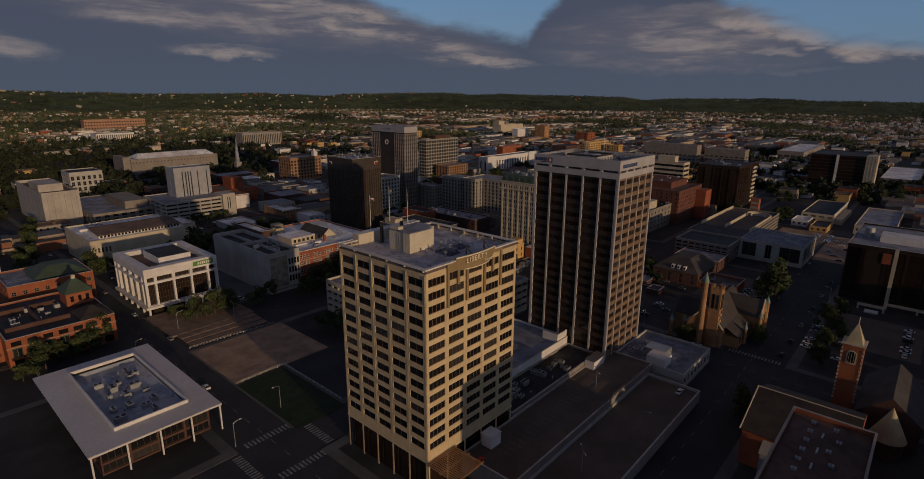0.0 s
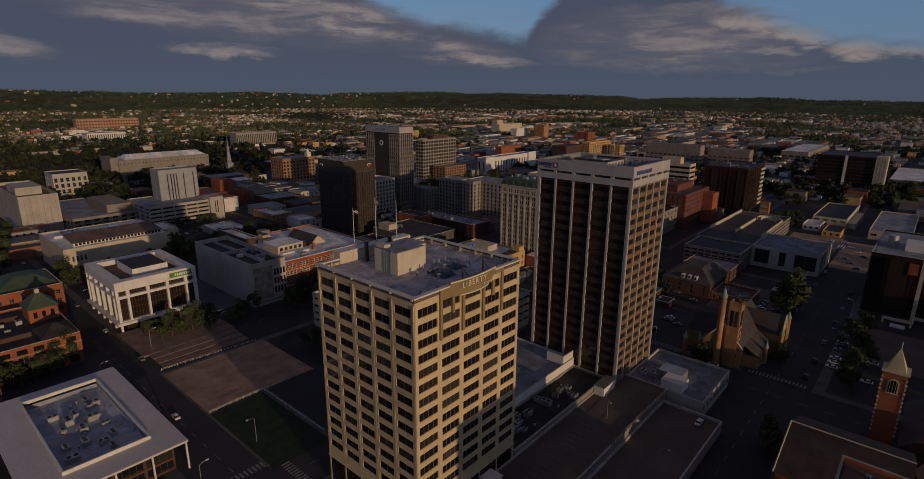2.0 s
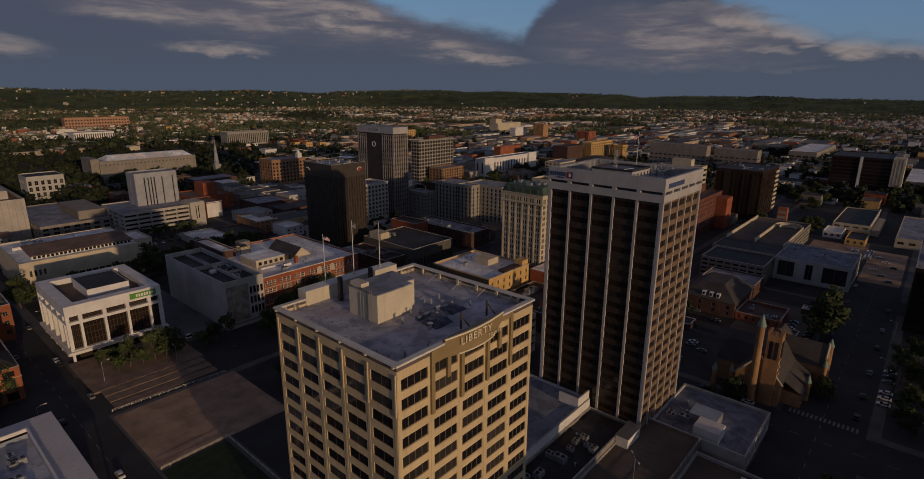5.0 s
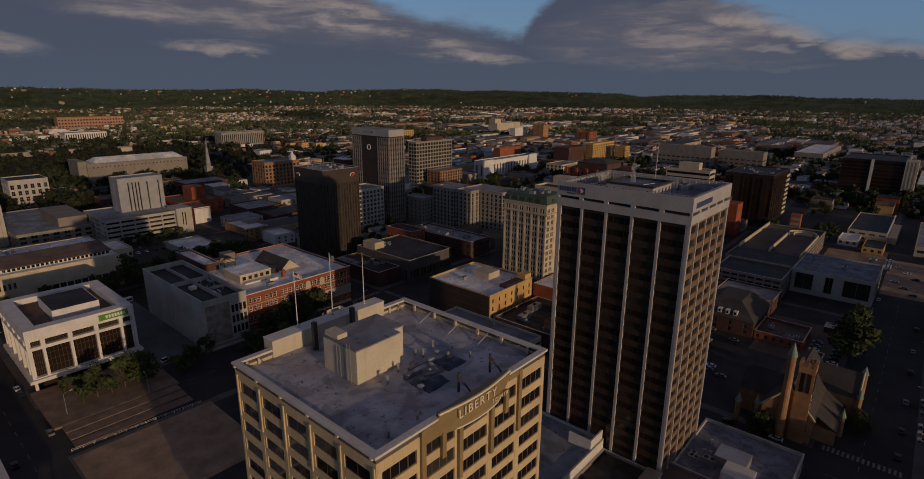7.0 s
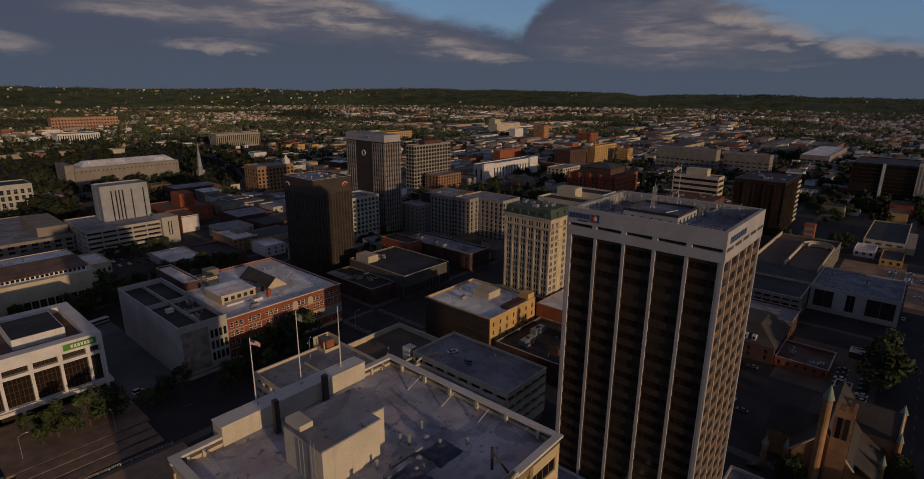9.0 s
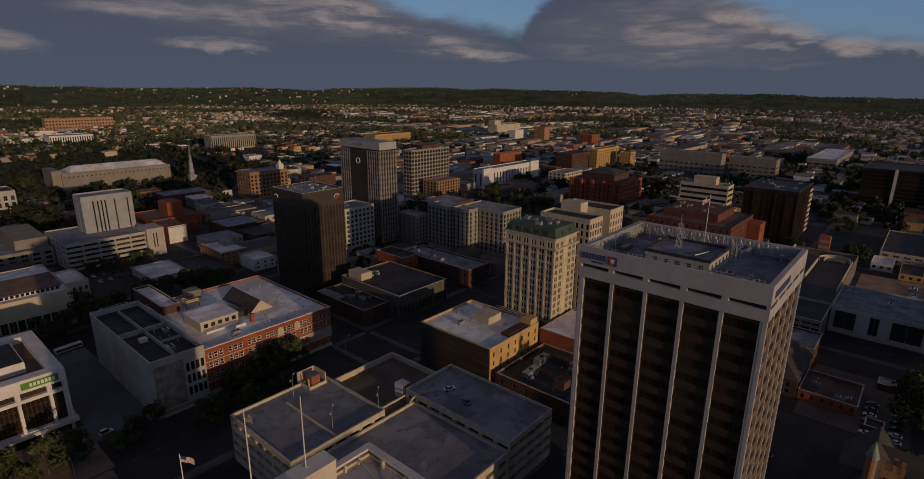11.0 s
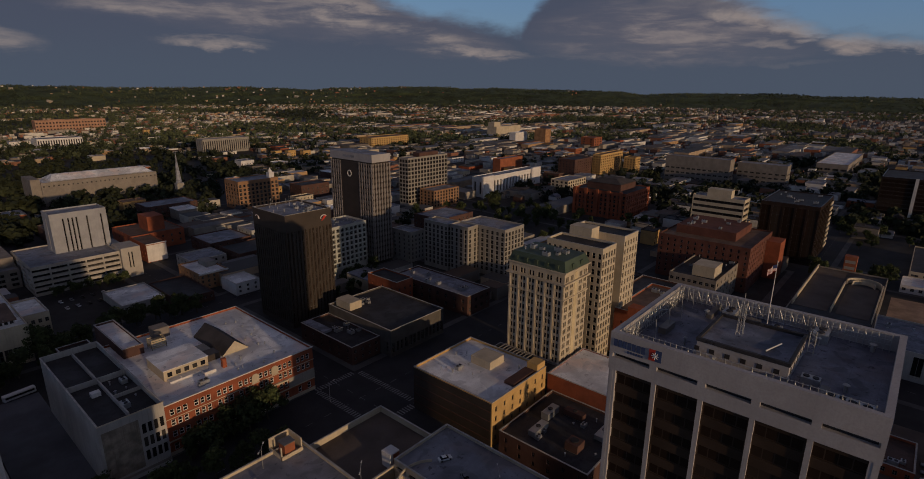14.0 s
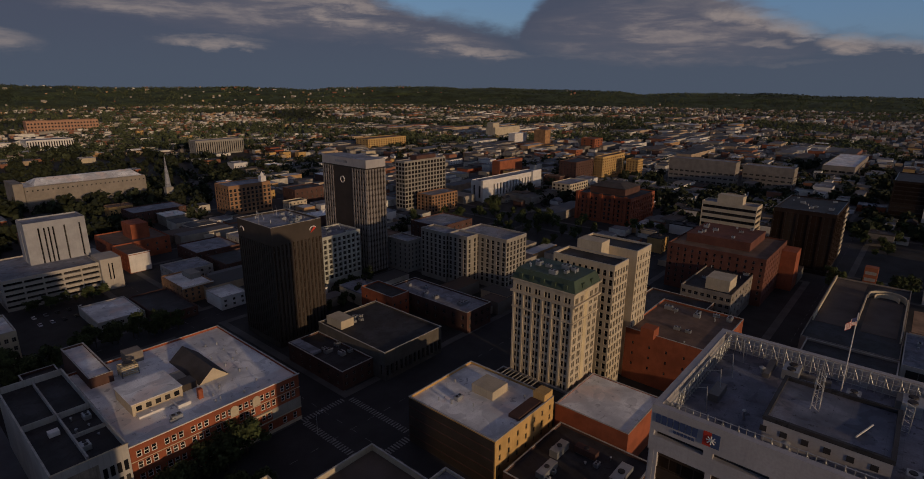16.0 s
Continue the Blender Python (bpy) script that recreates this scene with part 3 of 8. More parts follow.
        quad(bm, (u0, b, lo0), (u1, b, lo1), (u1, v1, lo1), (u0, v0, lo0))
        quad(bm, (u1, b + 0.3, h), (u0, b + 0.3, h), (u0, b + 0.3, top), (u1, b + 0.3, top))
    bm.to_mesh(g.data)
    bm.free()
    rim = [i for i in range(k + 1) if 0.15 < i / k < 0.85]
    part("swoosh", strip([(pts[i][0], pts[i][1] - 0.08, low[i] + 0.15) for i in rim], 0.12), LETTER, g, "pale curved line under the letters")
    part("sign_cap", strip([(p[0], p[1], top + 0.05) for p in pts[:k + 1]], 0.15), LETTER, g)
    for s0, s1, z0_, z1_ in ((-11.9, -8.62, h - 1.6, h + 0.94), (8.62, 11.9, h - 0.1, h + 0.94)):
        bm = bmesh.new()
        box(bm, s0, b - 0.42, z0_, s1, b - 0.31, z1_)
        part("sign_flank", bm, BRONZE_SIGN, t)
    for word, size, x_, z in (("LIBERTY", 2.1, 108.2, 69.05), ("TOWER", 1.05, 116.2, 67.85)):
        cu = bpy.data.curves.new("lettering", "FONT")
        cu.body, cu.size, cu.extrude = word, size, 0.05
        cu.space_character = 1.25
        cu.materials.append(LETTER)
        ob = new("lettering", cu)
        ob.parent = t
        ob.matrix_basis = pose(x_ - cx, b - 1.4, z, 90, 0, 0)
    # brown drop panels below the sign
    for x_, lo in ((101.9, 57.4), (106.0, 63.3), (109.8, 57.4), (117.6, 57.6), (121.4, 63.4), (125.4, 57.8)):
        bm = bmesh.new()
        box(bm, x_ - cx - 0.42, b - 0.62 if abs(x_ - cx) < 8 else b - 0.52, lo, x_ - cx + 0.42, b - 0.12, h + 0.9 if abs(x_ - cx) > 8.7 else 67.6)
        part("drop_panel", bm, BRONZE_SIGN, t)
    # planting trellis over the entrance corner
    bm = bmesh.new()
    for i in range(16):
        box(bm, a - 1.0 + i * 0.75, b - 12.0, 11.9, a - 0.75 + i * 0.75, b - 0.5, 12.2)
    for v in (b - 11.5, b - 6, b - 1.0):
        box(bm, a - 1.2, v, 11.6, a + 11.5, v + 0.3, 11.9)
    part("trellis", bm, SANDSTONE, t, "timber trellis roof over the entrance")
    return t


STAINROOF = stained_roof("stained_roof_membrane", (0.36, 0.375, 0.455), (0.47, 0.46, 0.52), 0.4, 0.13)
GAPSHADE = surface("dark_mauve_band", (0.13, 0.10, 0.095), vary=0.25)
SASH = surface("brown_window_sash", (0.13, 0.085, 0.055), vary=0.1)
BRONZE_SIGN = surface("sign_bronze", (0.27, 0.20, 0.10), rough=0.5, vary=0.15)
LETTER = surface("sign_letters", (0.75, 0.66, 0.48), vary=0.05)
liberty()


def mast(x, y, z0, z1, label="slim grey flagpole on the roof", r=0.11):
    t = thing("flagpole", x, y, z0, label, "pole", "roof poles")
    bm = bmesh.new()
    cyl(bm, 0, 0, 0, z1 - z0, r, r * 0.5, 8)
    part("pole", bm, MULLION, t)
    bm = bmesh.new()
    cyl(bm, 0, 0, 0, 0.25, 0.35, 0.3, 10)
    part("base_plate", bm, METAL, t)
    return t


FLAGRED = surface("flag_red", (0.30, 0.035, 0.035), vary=0.1, bump=0)
FLAGBLUE = surface("flag_blue", (0.03, 0.04, 0.12), vary=0.1, bump=0)


def cloth(t, z, wide, high, mats=None, label="striped cloth with a blue corner"):
    """A waving flag cloth near the top of a pole."""
    bm = bmesh.new()
    rows, cols = 13, 12
    g = [[bm.verts.new((0.05 + wide * i / cols * 0.75, 0.12 * math.sin(i * 0.9 + j * 0.1) - 0.35 * wide * i / cols, z - high * j / rows - 0.45 * wide * (i / cols) ** 1.5)) for j in range(rows + 1)] for i in range(cols + 1)]
    for i in range(cols):
        for j in range(rows):
            m = 2 if i < 5 and j < 7 else j % 2
            bm.faces.new((g[i][j], g[i + 1][j], g[i + 1][j + 1], g[i][j + 1])).material_index = m
    part("cloth", bm, mats or (FLAGRED, WHITE, FLAGBLUE), t, label)


FLAGDARK = surface("flag_dark_grey", (0.06, 0.06, 0.075), vary=0.2, bump=0)
t = mast(106.9, 134.1, 72.02, 83.3, "slim pale pole with a striped national flag on the roof ledge")
cloth(t, 10.9, 1.6, 0.85)
t = mast(114.9, 134.1, 72.02, 85.1, "slim pale pole with a small dark flag on the roof ledge")
cloth(t, 12.6, 1.0, 1.3, (FLAGDARK, GREYSTONE, FLAGDARK), "small dark grey and white cloth")
mast(122.9, 134.1, 72.02, 83.4, "slim pale bare flagpole on the roof ledge")


def tarp(x, y, z, wide, long, high, mat, label, seed):
    """A slumped sheet over roof machinery: a domed grid with folds."""
    t = thing("tarpaulin", x, y, z, label, "tarpaulin")
    bm = bmesh.new()
    n = 12
    g = []
    for i in range(n + 1):
        row = []
        for j in range(n + 1):
            u, v = 2 * i / n - 1, 2 * j / n - 1
            edge = (1 - abs(u) ** 5) * (1 - abs(v) ** 5)
            lump = noise.noise(Vector((u * 1.6 + seed, v * 1.6, seed * 3.1)))
            fold = noise.noise(Vector((u * 5 + seed, v * 5, 1.7)))
            row.append(bm.verts.new((u * wide / 2 * (1 + 0.08 * fold), v * long / 2 * (1 + 0.08 * lump), max(0.02, edge * high * (0.72 + 0.55 * lump) + 0.10 * fold * edge))))
        g.append(row)
    for i in range(n):
        for j in range(n):
            bm.faces.new((g[i][j], g[i + 1][j], g[i + 1][j + 1], g[i][j + 1]))
    part("sheet", bm, mat, t)
    bm = bmesh.new()
    box(bm, -wide * 0.4, -long * 0.4, 0, wide * 0.4, long * 0.4, 0.015)
    part("pallet", bm, PIPE, t)


BLUETARP = surface("dark_blue_tarpaulin", (0.055, 0.065, 0.10), rough=0.5, vary=0.4, scale=0.5)
GREYTARP = surface("grey_tarpaulin", (0.20, 0.20, 0.23), rough=0.6, vary=0.4, scale=0.5)
tarp(113.4, 105.4, 68.6, 5.2, 4.8, 1.5, BLUETARP, "dark blue tarpaulin heaped over machinery on the tower roof", 1)
tarp(120.6, 107.6, 68.6, 5.0, 4.4, 0.9, BLUETARP, "dark blue tarpaulin spread on the tower roof", 2)
tarp(116.3, 107.8, 68.6, 4.0, 3.4, 1.3, GREYTARP, "crumpled grey tarpaulin over ducts on the tower roof", 3)


# ---- dark tower with white piers ----
def republic():
    x0, y0, x1, y1, h = 194.8, 92.5, 226.0, 130.7, 90.0
    cx, cy = (x0 + x1) / 2, (y0 + y1) / 2
    t = thing("office_tower", cx, cy, 0, "tall dark bronze office tower with white piers and white crown", "office tower")
    a, b, c, d = x0 - cx, y0 - cy, x1 - cx, y1 - cy
    top = 82.9
    rows = storeys(9.0, top, 20, 2.0, 0.5)
    bm = bmesh.new()
    for s in "ws":
        wide = (d - b) if s == "w" else (c - a)
        cols = spread(wide, 5, wide / 5 - 0.95, 0.3, 0.3)
        # west wall dark bronze; south wall a lighter copy with sunlight in its colour
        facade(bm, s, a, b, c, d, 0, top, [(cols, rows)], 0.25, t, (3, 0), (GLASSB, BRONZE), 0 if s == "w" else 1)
    facade(bm, "e", a, b, c, d, 0, top)
    facade(bm, "n", a, b, c, d, 0, top)
    part("wall", bm, (BRONZE, SPANSUNLIT), t)
    for s in "wsen":
        wide = (d - b) if s in "we" else (c - a)
        for i in range(6):
            w = (0.38 if 0 < i < 5 else 0.62) if s in "we" else (0.28 if 0 < i < 5 else 0.5)
            u = wide * i / 5
            bm = bmesh.new()
            if s in "we":
                v = min(max(d - u, b + w - 0.45), d - w + 0.45)
                x = a if s == "w" else c
                box(bm, x - 0.4, v - w, 0, x + 0.4, v + w, top)
            else:
                v = min(max(a + u, a + w - 0.45), c - w + 0.45)
                y = b if s == "s" else d
                box(bm, v - w, y - 0.32, 0, v + w, y + 0.32, top)
            part("pier", bm, CROWNWHITE, t)
    bm = bmesh.new()
    o = 0.56
    slot_lo, slot_hi = 85.25, 86.1
    for s in "wsen":
        wide = ((d - b) if s in "we" else (c - a)) + 2 * o
        cols = spread(wide, 5, wide / 5 - 1.2)
        grid = [(cols, [(slot_lo, slot_hi)])]
        facade(bm, s, a - o, b - o, c + o, d + o, top, h, grid, 0.8)
    a2, b2, c2, d2 = a - o, b - o, c + o, d + o
    shell(bm, a2, b2, c2, d2, top, h, 3.0, 1.0, sides="")
    quad(bm, (a2, b2, top), (c2, b2, top), (c2, d2, top), (a2, d2, top))
    part("crown", bm, CROWNWHITE, t, "broad white crown with a row of slots")
    bm = bmesh.new()
    box(bm, a2 + 0.85, b2 + 0.85, 84.5, c2 - 0.85, d2 - 0.85, 86.2)
    part("slot_backing", bm, DARKROOF, t)
    bm = bmesh.new()
    roof_slab(bm, a + 0.4, b + 0.4, c - 0.4, d - 0.4, h - 3.0)
    part("roof", bm, BLUEROOF, t, "wet-looking blue-grey roof with dark stains")
    # lattice screen round the roof edge
    bm = bmesh.new()
    e = 1.4
    for p, q in (((a - 0.4 + e, d - e), (c + 0.4 - e, d - e)), ((c - e, b + e), (c - e, d - e)), ((a + e, b + e), (a + e, d - e))):
        for z in (h - 2.6, h - 1.7, h - 0.8, h + 0.1):
            bar(bm, (*p, z), (*q, z), 0.065, 5)
        n = int(max(abs(q[0] - p[0]), abs(q[1] - p[1])) / 0.95)
        for i in range(n + 1):
            k = i / n
            u = (p[0] + (q[0] - p[0]) * k, p[1] + (q[1] - p[1]) * k)
            bar(bm, (*u, h - 3.0), (*u, h + 0.25), 0.055 if i % 4 else 0.09, 5)
            if i < n:
                w_ = (p[0] + (q[0] - p[0]) * (i + 1) / n, p[1] + (q[1] - p[1]) * (i + 1) / n)
                bar(bm, (*u, h - 2.6 if i % 2 else h - 0.1), (*w_, h - 0.1 if i % 2 else h - 2.6), 0.035, 4)
    part("roof_rail", bm, METAL, t, "steel lattice rail inside the parapet")
    # penthouse with corrugated sides
    bm = bmesh.new()
    box(bm, 200.3 - cx, 105.0 - cy, h - 3.0, 213.8 - cx, 118.7 - cy, h + 0.1)
    part("penthouse", bm, CROWNWHITE, t, "pale panelled machine room with square windows")
    bm = bmesh.new()
    roof_slab(bm, 200.5 - cx, 105.2 - cy, 213.6 - cx, 118.5 - cy, h + 0.15)
    part("penthouse_roof", bm, BLUEROOF, t, "stained blue-grey machine room roof")
    bm = bmesh.new()
    px0, py0, px1, py1 = 200.3 - cx, 105.0 - cy, 213.8 - cx, 118.7 - cy
    ring(bm, px0 - .15, py0 - .15, px1 + .15, py1 + .15, 0.5, h + 0.102, h + 0.7)
    part("penthouse_edge", bm, DARKROOF, t)
    for i in range(6):
        bm = bmesh.new()
        v = py0 + 1.2 + i * 2.4
        box(bm, px0 - 0.06, v, h - 1.6, px0 - 0.005, v + 0.8, h - 0.8)
        part("vent", bm, DARKROOF, t)
    for i in range(5):
        bm = bmesh.new()
        u = px0 + 1.5 + i * 2.5
        box(bm, u, py0 - 0.06, h - 1.7, u + 0.9, py0 - 0.005, h - 0.7)
        part("vent", bm, DARKROOF, t)
    for x_, y_, l_, w_, z_ in ((-13.0, -12.0, 5.0, 1.2, 0.9), (-14.0, 6.0, 1.4, 5.0, 1.1), (10.5, -9.0, 3.0, 3.0, 1.6), (8.0, 10.0, 6.0, 1.0, 0.8), (11.5, 2.0, 1.0, 5.5, 0.7), (-5.0, 14.0, 4.5, 1.5, 1.2)):
        bm = bmesh.new()
        box(bm, x_, y_, h - 3.0, x_ + l_, y_ + w_, h - 3.0 + z_)
        part("duct", bm, PIPE, t, "dark low roof duct")
    for x_ in (a + 7.0, a + 13.5, a + 20.0, a + 26.5):
        bm = bmesh.new()
        bar(bm, (x_, d - 4.6, h - 3.0), (x_ + 0.2, d - 4.2, h + 1.1), 0.07, 5)
        bar(bm, (x_ + 0.2, d - 4.2, h + 0.9), (x_ + 0.4, d - 1.5, h - 0.2), 0.05, 5)
        part("stanchion", bm, METAL, t)
    bm = bmesh.new()
    for k in range(4):
        u = px1 + 0.4 + (k % 2) * 0.9
        v = py0 - 0.4 - (k // 2) * 0.9
        bar(bm, (u, v, h - 3.0), (u, v, h + 1.3), 0.05, 5)
    for k in range(5):
        z = h - 2.4 + k * 0.85
        bar(bm, (px1 + 0.4, py0 - 0.4, z), (px1 + 1.3, py0 - 0.4, z), 0.04, 4)
        bar(bm, (px1 + 0.4, py0 - 1.3, z), (px1 + 0.4, py0 - 0.4, z), 0.04, 4)
        bar(bm, (px1 + 1.3, py0 - 1.3, z), (px1 + 0.4, py0 - 0.4, z + 0.8), 0.04, 4)
    part("scaffold", bm, METAL, t, "steel access frame at the machine room's corner")
    bm = bmesh.new()
    bar(bm, (px0 + 3.0, py0 + 4.0, h + 0.35), (px0 + 7.5, py0 + 2.6, h + 0.35), 0.13, 6)
    part("loose_pipe", bm, WHITE, t, "white pipe lying on the machine room roof")
    # sign on the crown: dim blue bars and a red and blue emblem
    for n_, v0_, step, z0_, z1_ in ((7, d + o - 0.7, 0.82, 87.5, 88.8), (6, d + o - 3.2, 0.48, 86.8, 87.2)):
        for k in range(n_):
            bm = bmesh.new()
            v = v0_ - k * step
            box(bm, a2 - 0.1, v - step * 0.78, z0_, a2 - 0.005, v, z1_)
            part("sign_bar", bm, BLUEPAINT, t)
    for v, mat, word in ((d + o - 7.0, REDPAINT, "red"), (d + o - 8.06, BLUEPAINT, "blue")):
        bm = bmesh.new()
        box(bm, a2 - 0.16, v - 1.05, 87.0, a2 - 0.005, v, 89.0)
        part("emblem", bm, mat, t, word + " half of the emblem")
    bm = bmesh.new()
    for k in range(4):
        an = math.pi * k / 4
        u, v = 0.62 * math.cos(an), 0.62 * math.sin(an)
        bar(bm, (a2 - 0.2, d + o - 8.05 - u, 88.0 - v), (a2 - 0.2, d + o - 8.05 + u, 88.0 + v), 0.09, 4)
    part("star", bm, WHITE, t, "white star on the emblem")
    bm = bmesh.new()
    for k in range(8):
        u = a2 + 2.5 + k * 1.6
        bm = bmesh.new()
        box(bm, u, b2 - 0.12, 87.0, u + 1.25, b2 - 0.005, 88.4)
        part("sign_bar", bm, BLUEPAINT, t)
    return t


SPANSUNLIT = surface("bronze_spandrel", (0.19, 0.125, 0.075), rough=0.5, vary=0.15)
CROWNWHITE = surface("white_stone_cladding", (0.39, 0.375, 0.385), vary=0.12, streak=0.2)
BLUEPAINT = surface("blue_sign_paint", (0.05, 0.075, 0.17), vary=0.1)
REDPAINT = surface("red_sign_paint", (0.5, 0.05, 0.03), vary=0.1)
republic()


def lattice_mast(x, y, z0, high, label):
    t = thing("antenna_mast", x, y, z0, label, "antenna")
    bm = bmesh.new()
    w = 0.5
    for sx in (-w, w):
        for sy in (-w, w):
            bar(bm, (sx, sy, 0), (sx * 0.6, sy * 0.6, high), 0.06, 5)
    k = int(high / 0.9)
    for i in range(k):
        z, z2 = i * 0.9, (i + 1) * 0.9
        s = 1 if i % 2 else -1
        for p, q in (((-w, -w), (w, -w)), ((w, -w), (w, w)), ((w, w), (-w, w)), ((-w, w), (-w, -w))):
            if s < 0:
                p, q = q, p
            bar(bm, (*p, z), (*q, z2), 0.035, 4)
    part("lattice", bm, METAL, t)
    bm = bmesh.new()
    bar(bm, (0, 0, 0), (0, 0, high + 2.0), 0.05, 5)
    part("whip", bm, METAL, t)
    return t


lattice_mast(207.5, 114.0, 90.12, 5.6, "short steel lattice antenna mast on the tower roof")


# ---- buildings round about ----
# white bank with framed dark glass, green sign
def bank():
    x0, y0, x1, y1, h = 88.3, 297.2, 126.2, 344.0, 25.9
    cx, cy = (x0 + x1) / 2, (y0 + y1) / 2
    t = thing("bank_building", cx, cy, 0, "white concrete bank with deep frames round dark glass", "bank")
    a, b, c, d = x0 - cx, y0 - cy, x1 - cx, y1 - cy
    bm = bmesh.new()
    for s in "wsen":
        wide = (d - b) if s in "we" else (c - a)
        k = 5 if s in "we" else 4
        bay = (wide - 1.6) / k
        big = [(0.8 + bay * 0.5 + bay * i + 0.5, 0.8 + bay * 0.5 + bay * (i + 1) - 0.5) for i in range(k - 1)]
        ends = [(0.9, 0.8 + bay * 0.5 - 0.5), (wide - 0.8 - bay * 0.5 + 0.5, wide - 0.9)]
        small = [(u + 0.25, v - 0.25) for u, v in big] + [(u + 0.2, v - 0.2) for u, v in ends]
        facade(bm, s, a, b, c, d, 4.2, h, [(big + ends, [(6.0, 17.4)]), (small, [(18.7, 21.2)])], 1.6, t if s in "ws" else None, (5, 3), (GLASSB, DARKSTONE))
    shell(bm, a, b, c, d, 4.2, h, 2.5, 4.5, sides="")
    quad(bm, (a, b, 4.2), (c, b, 4.2), (c, d, 4.2), (a, d, 4.2))
    part("wall", bm, WHITE, t)
    bm = bmesh.new()
    box(bm, a - 1.2, b - 1.2, 4.3, c + 1.2, d + 1.2, 5.6)
    part("floor_band", bm, WHITE, t)
    bm = bmesh.new()
    box(bm, a + 3.4, b + 3.4, 0, c - 3.4, d - 3.4, 4.2)
    part("ground_floor", bm, GLASSB, t, "dark recessed ground floor")
    for i in range(5):
        for j in range(6):
            if i in (0, 4) or j in (0, 5):
                bm = bmesh.new()
                u, v = a + 0.7 + (c - a - 1.4) * i / 4, b + 0.7 + (d - b - 1.4) * j / 5
                box(bm, u - 0.5, v - 0.5, 0, u + 0.5, v + 0.5, 4.2)
                part("column", bm, WHITE, t)
    bm = bmesh.new()
    roof_slab(bm, a + 4.4, b + 4.4, c - 4.4, d - 4.4, h - 2.5)
    part("roof", bm, BROWNROOF, t)
    bm = bmesh.new()
    box(bm, a + 12, b + 12, h - 2.5, c - 9, d - 12, h + 1.6)
    part("penthouse", bm, WHITE, t)
    bm = bmesh.new()
    roof_slab(bm, a + 12.3, b + 12.3, c - 9.3, d - 12.3, h + 1.62)
    part("penthouse_roof", bm, DARKROOF, t)
    bm = bmesh.new()
    box(bm, c - 13, b - 0.25, 22.3, c - 2.2, b - 0.004, 24.8)
    s = part("sign", bm, GREENPAINT, t, "green sign with pale bars")
    for k in range(7):
        bm = bmesh.new()
        box(bm, c - 10.6 + k * 1.1, b - 0.32, 22.9, c - 9.85 + k * 1.1, b - 0.255, 24.2)
        part("sign_bar", bm, WHITE, s)
    return t


BAYGREEN = surface("green_bay_panel", (0.05, 0.085, 0.055), rough=0.5, vary=0.25)
GREENPAINT = surface("green_sign_paint", (0.10, 0.26, 0.03), vary=0.1)
bank()


def flatroof_office():
    """Low office with a broad white roof and a sunken plant well."""
    x0, y0, x1, y1, h = 29.5, 173.0, 69.4, 242.0, 10.2
    cx, cy = (x0 + x1) / 2, (y0 + y1) / 2
    t = thing("office_building", cx, cy, 0, "low brick office with a broad white roof and sunken plant well", "office building")
    a, b, c, d = x0 - cx, y0 - cy, x1 - cx, y1 - cy
    bm = bmesh.new()
    i0, i1, j0, j1 = a + 10, c - 8, b + 9.5, d - 8
    low = h - 2.2
    for p in ((a, b, i0, d), (i1, b, c, d), (i0, b, i1, j0), (i0, j1, i1, d)):
        box(bm, p[0], p[1], h - 0.7, p[2], p[3], h)
    part("roof", bm, PLAINROOF, t, "broad white membrane roof")
    bm = bmesh.new()
    roof_slab(bm, i0, j0, i1, j1, low)
    for p, q in (((i0, j0), (i1, j0)), ((i1, j0), (i1, j1)), ((i1, j1), (i0, j1)), ((i0, j1), (i0, j0))):
        quad(bm, (*p, low), (*q, low), (*q, h + 0.002), (*p, h + 0.002))
    part("plant_well", bm, WELLROOF, t, "blue-grey sunken roof floor")
    bm = bmesh.new()
    ring(bm, i0 - 0.5, j0 - 0.5, i1 + 0.5, j1 + 0.5, 0.5, h + 0.004, h + 1.2)
    part("well_rim", bm, WHITE, t, "white upstand round the plant well")
    bm = bmesh.new()
    for s in "wsen":
        wide = (d - b - 6.8) if s in "we" else (c - a - 6.8)
        k = int(wide / 8)
        facade(bm, s, a + 3.4, b + 3.4, c - 3.4, d - 3.4, 0, h - 0.7, [(spread(wide, k, wide / k - 0.6), [(0.8, 3.6), (4.4, 8.9)])], 0.5, t if s in "ws" else None, (3, 0), (GLASS, DARKSTONE))
    part("wall", bm, BRICKDARK, t)
    for k in range(5):
        bm = bmesh.new()
        u = a + 0.6 + (c - a - 1.2) * k / 4
        box(bm, u - 0.22, b + 0.3, 0, u + 0.25, b + 0.8, h - 0.7)
        part("column", bm, WHITE, t)
    return t


PLAINROOF = surface("plain_pale_roof", (0.56, 0.53, 0.53), vary=0.10, scale=0.05, grain=1.0)
WELLROOF = stained_roof("blue_well_floor", (0.36, 0.40, 0.50), (0.44, 0.46, 0.54), 0.6, 0.08)
flatroof_office()


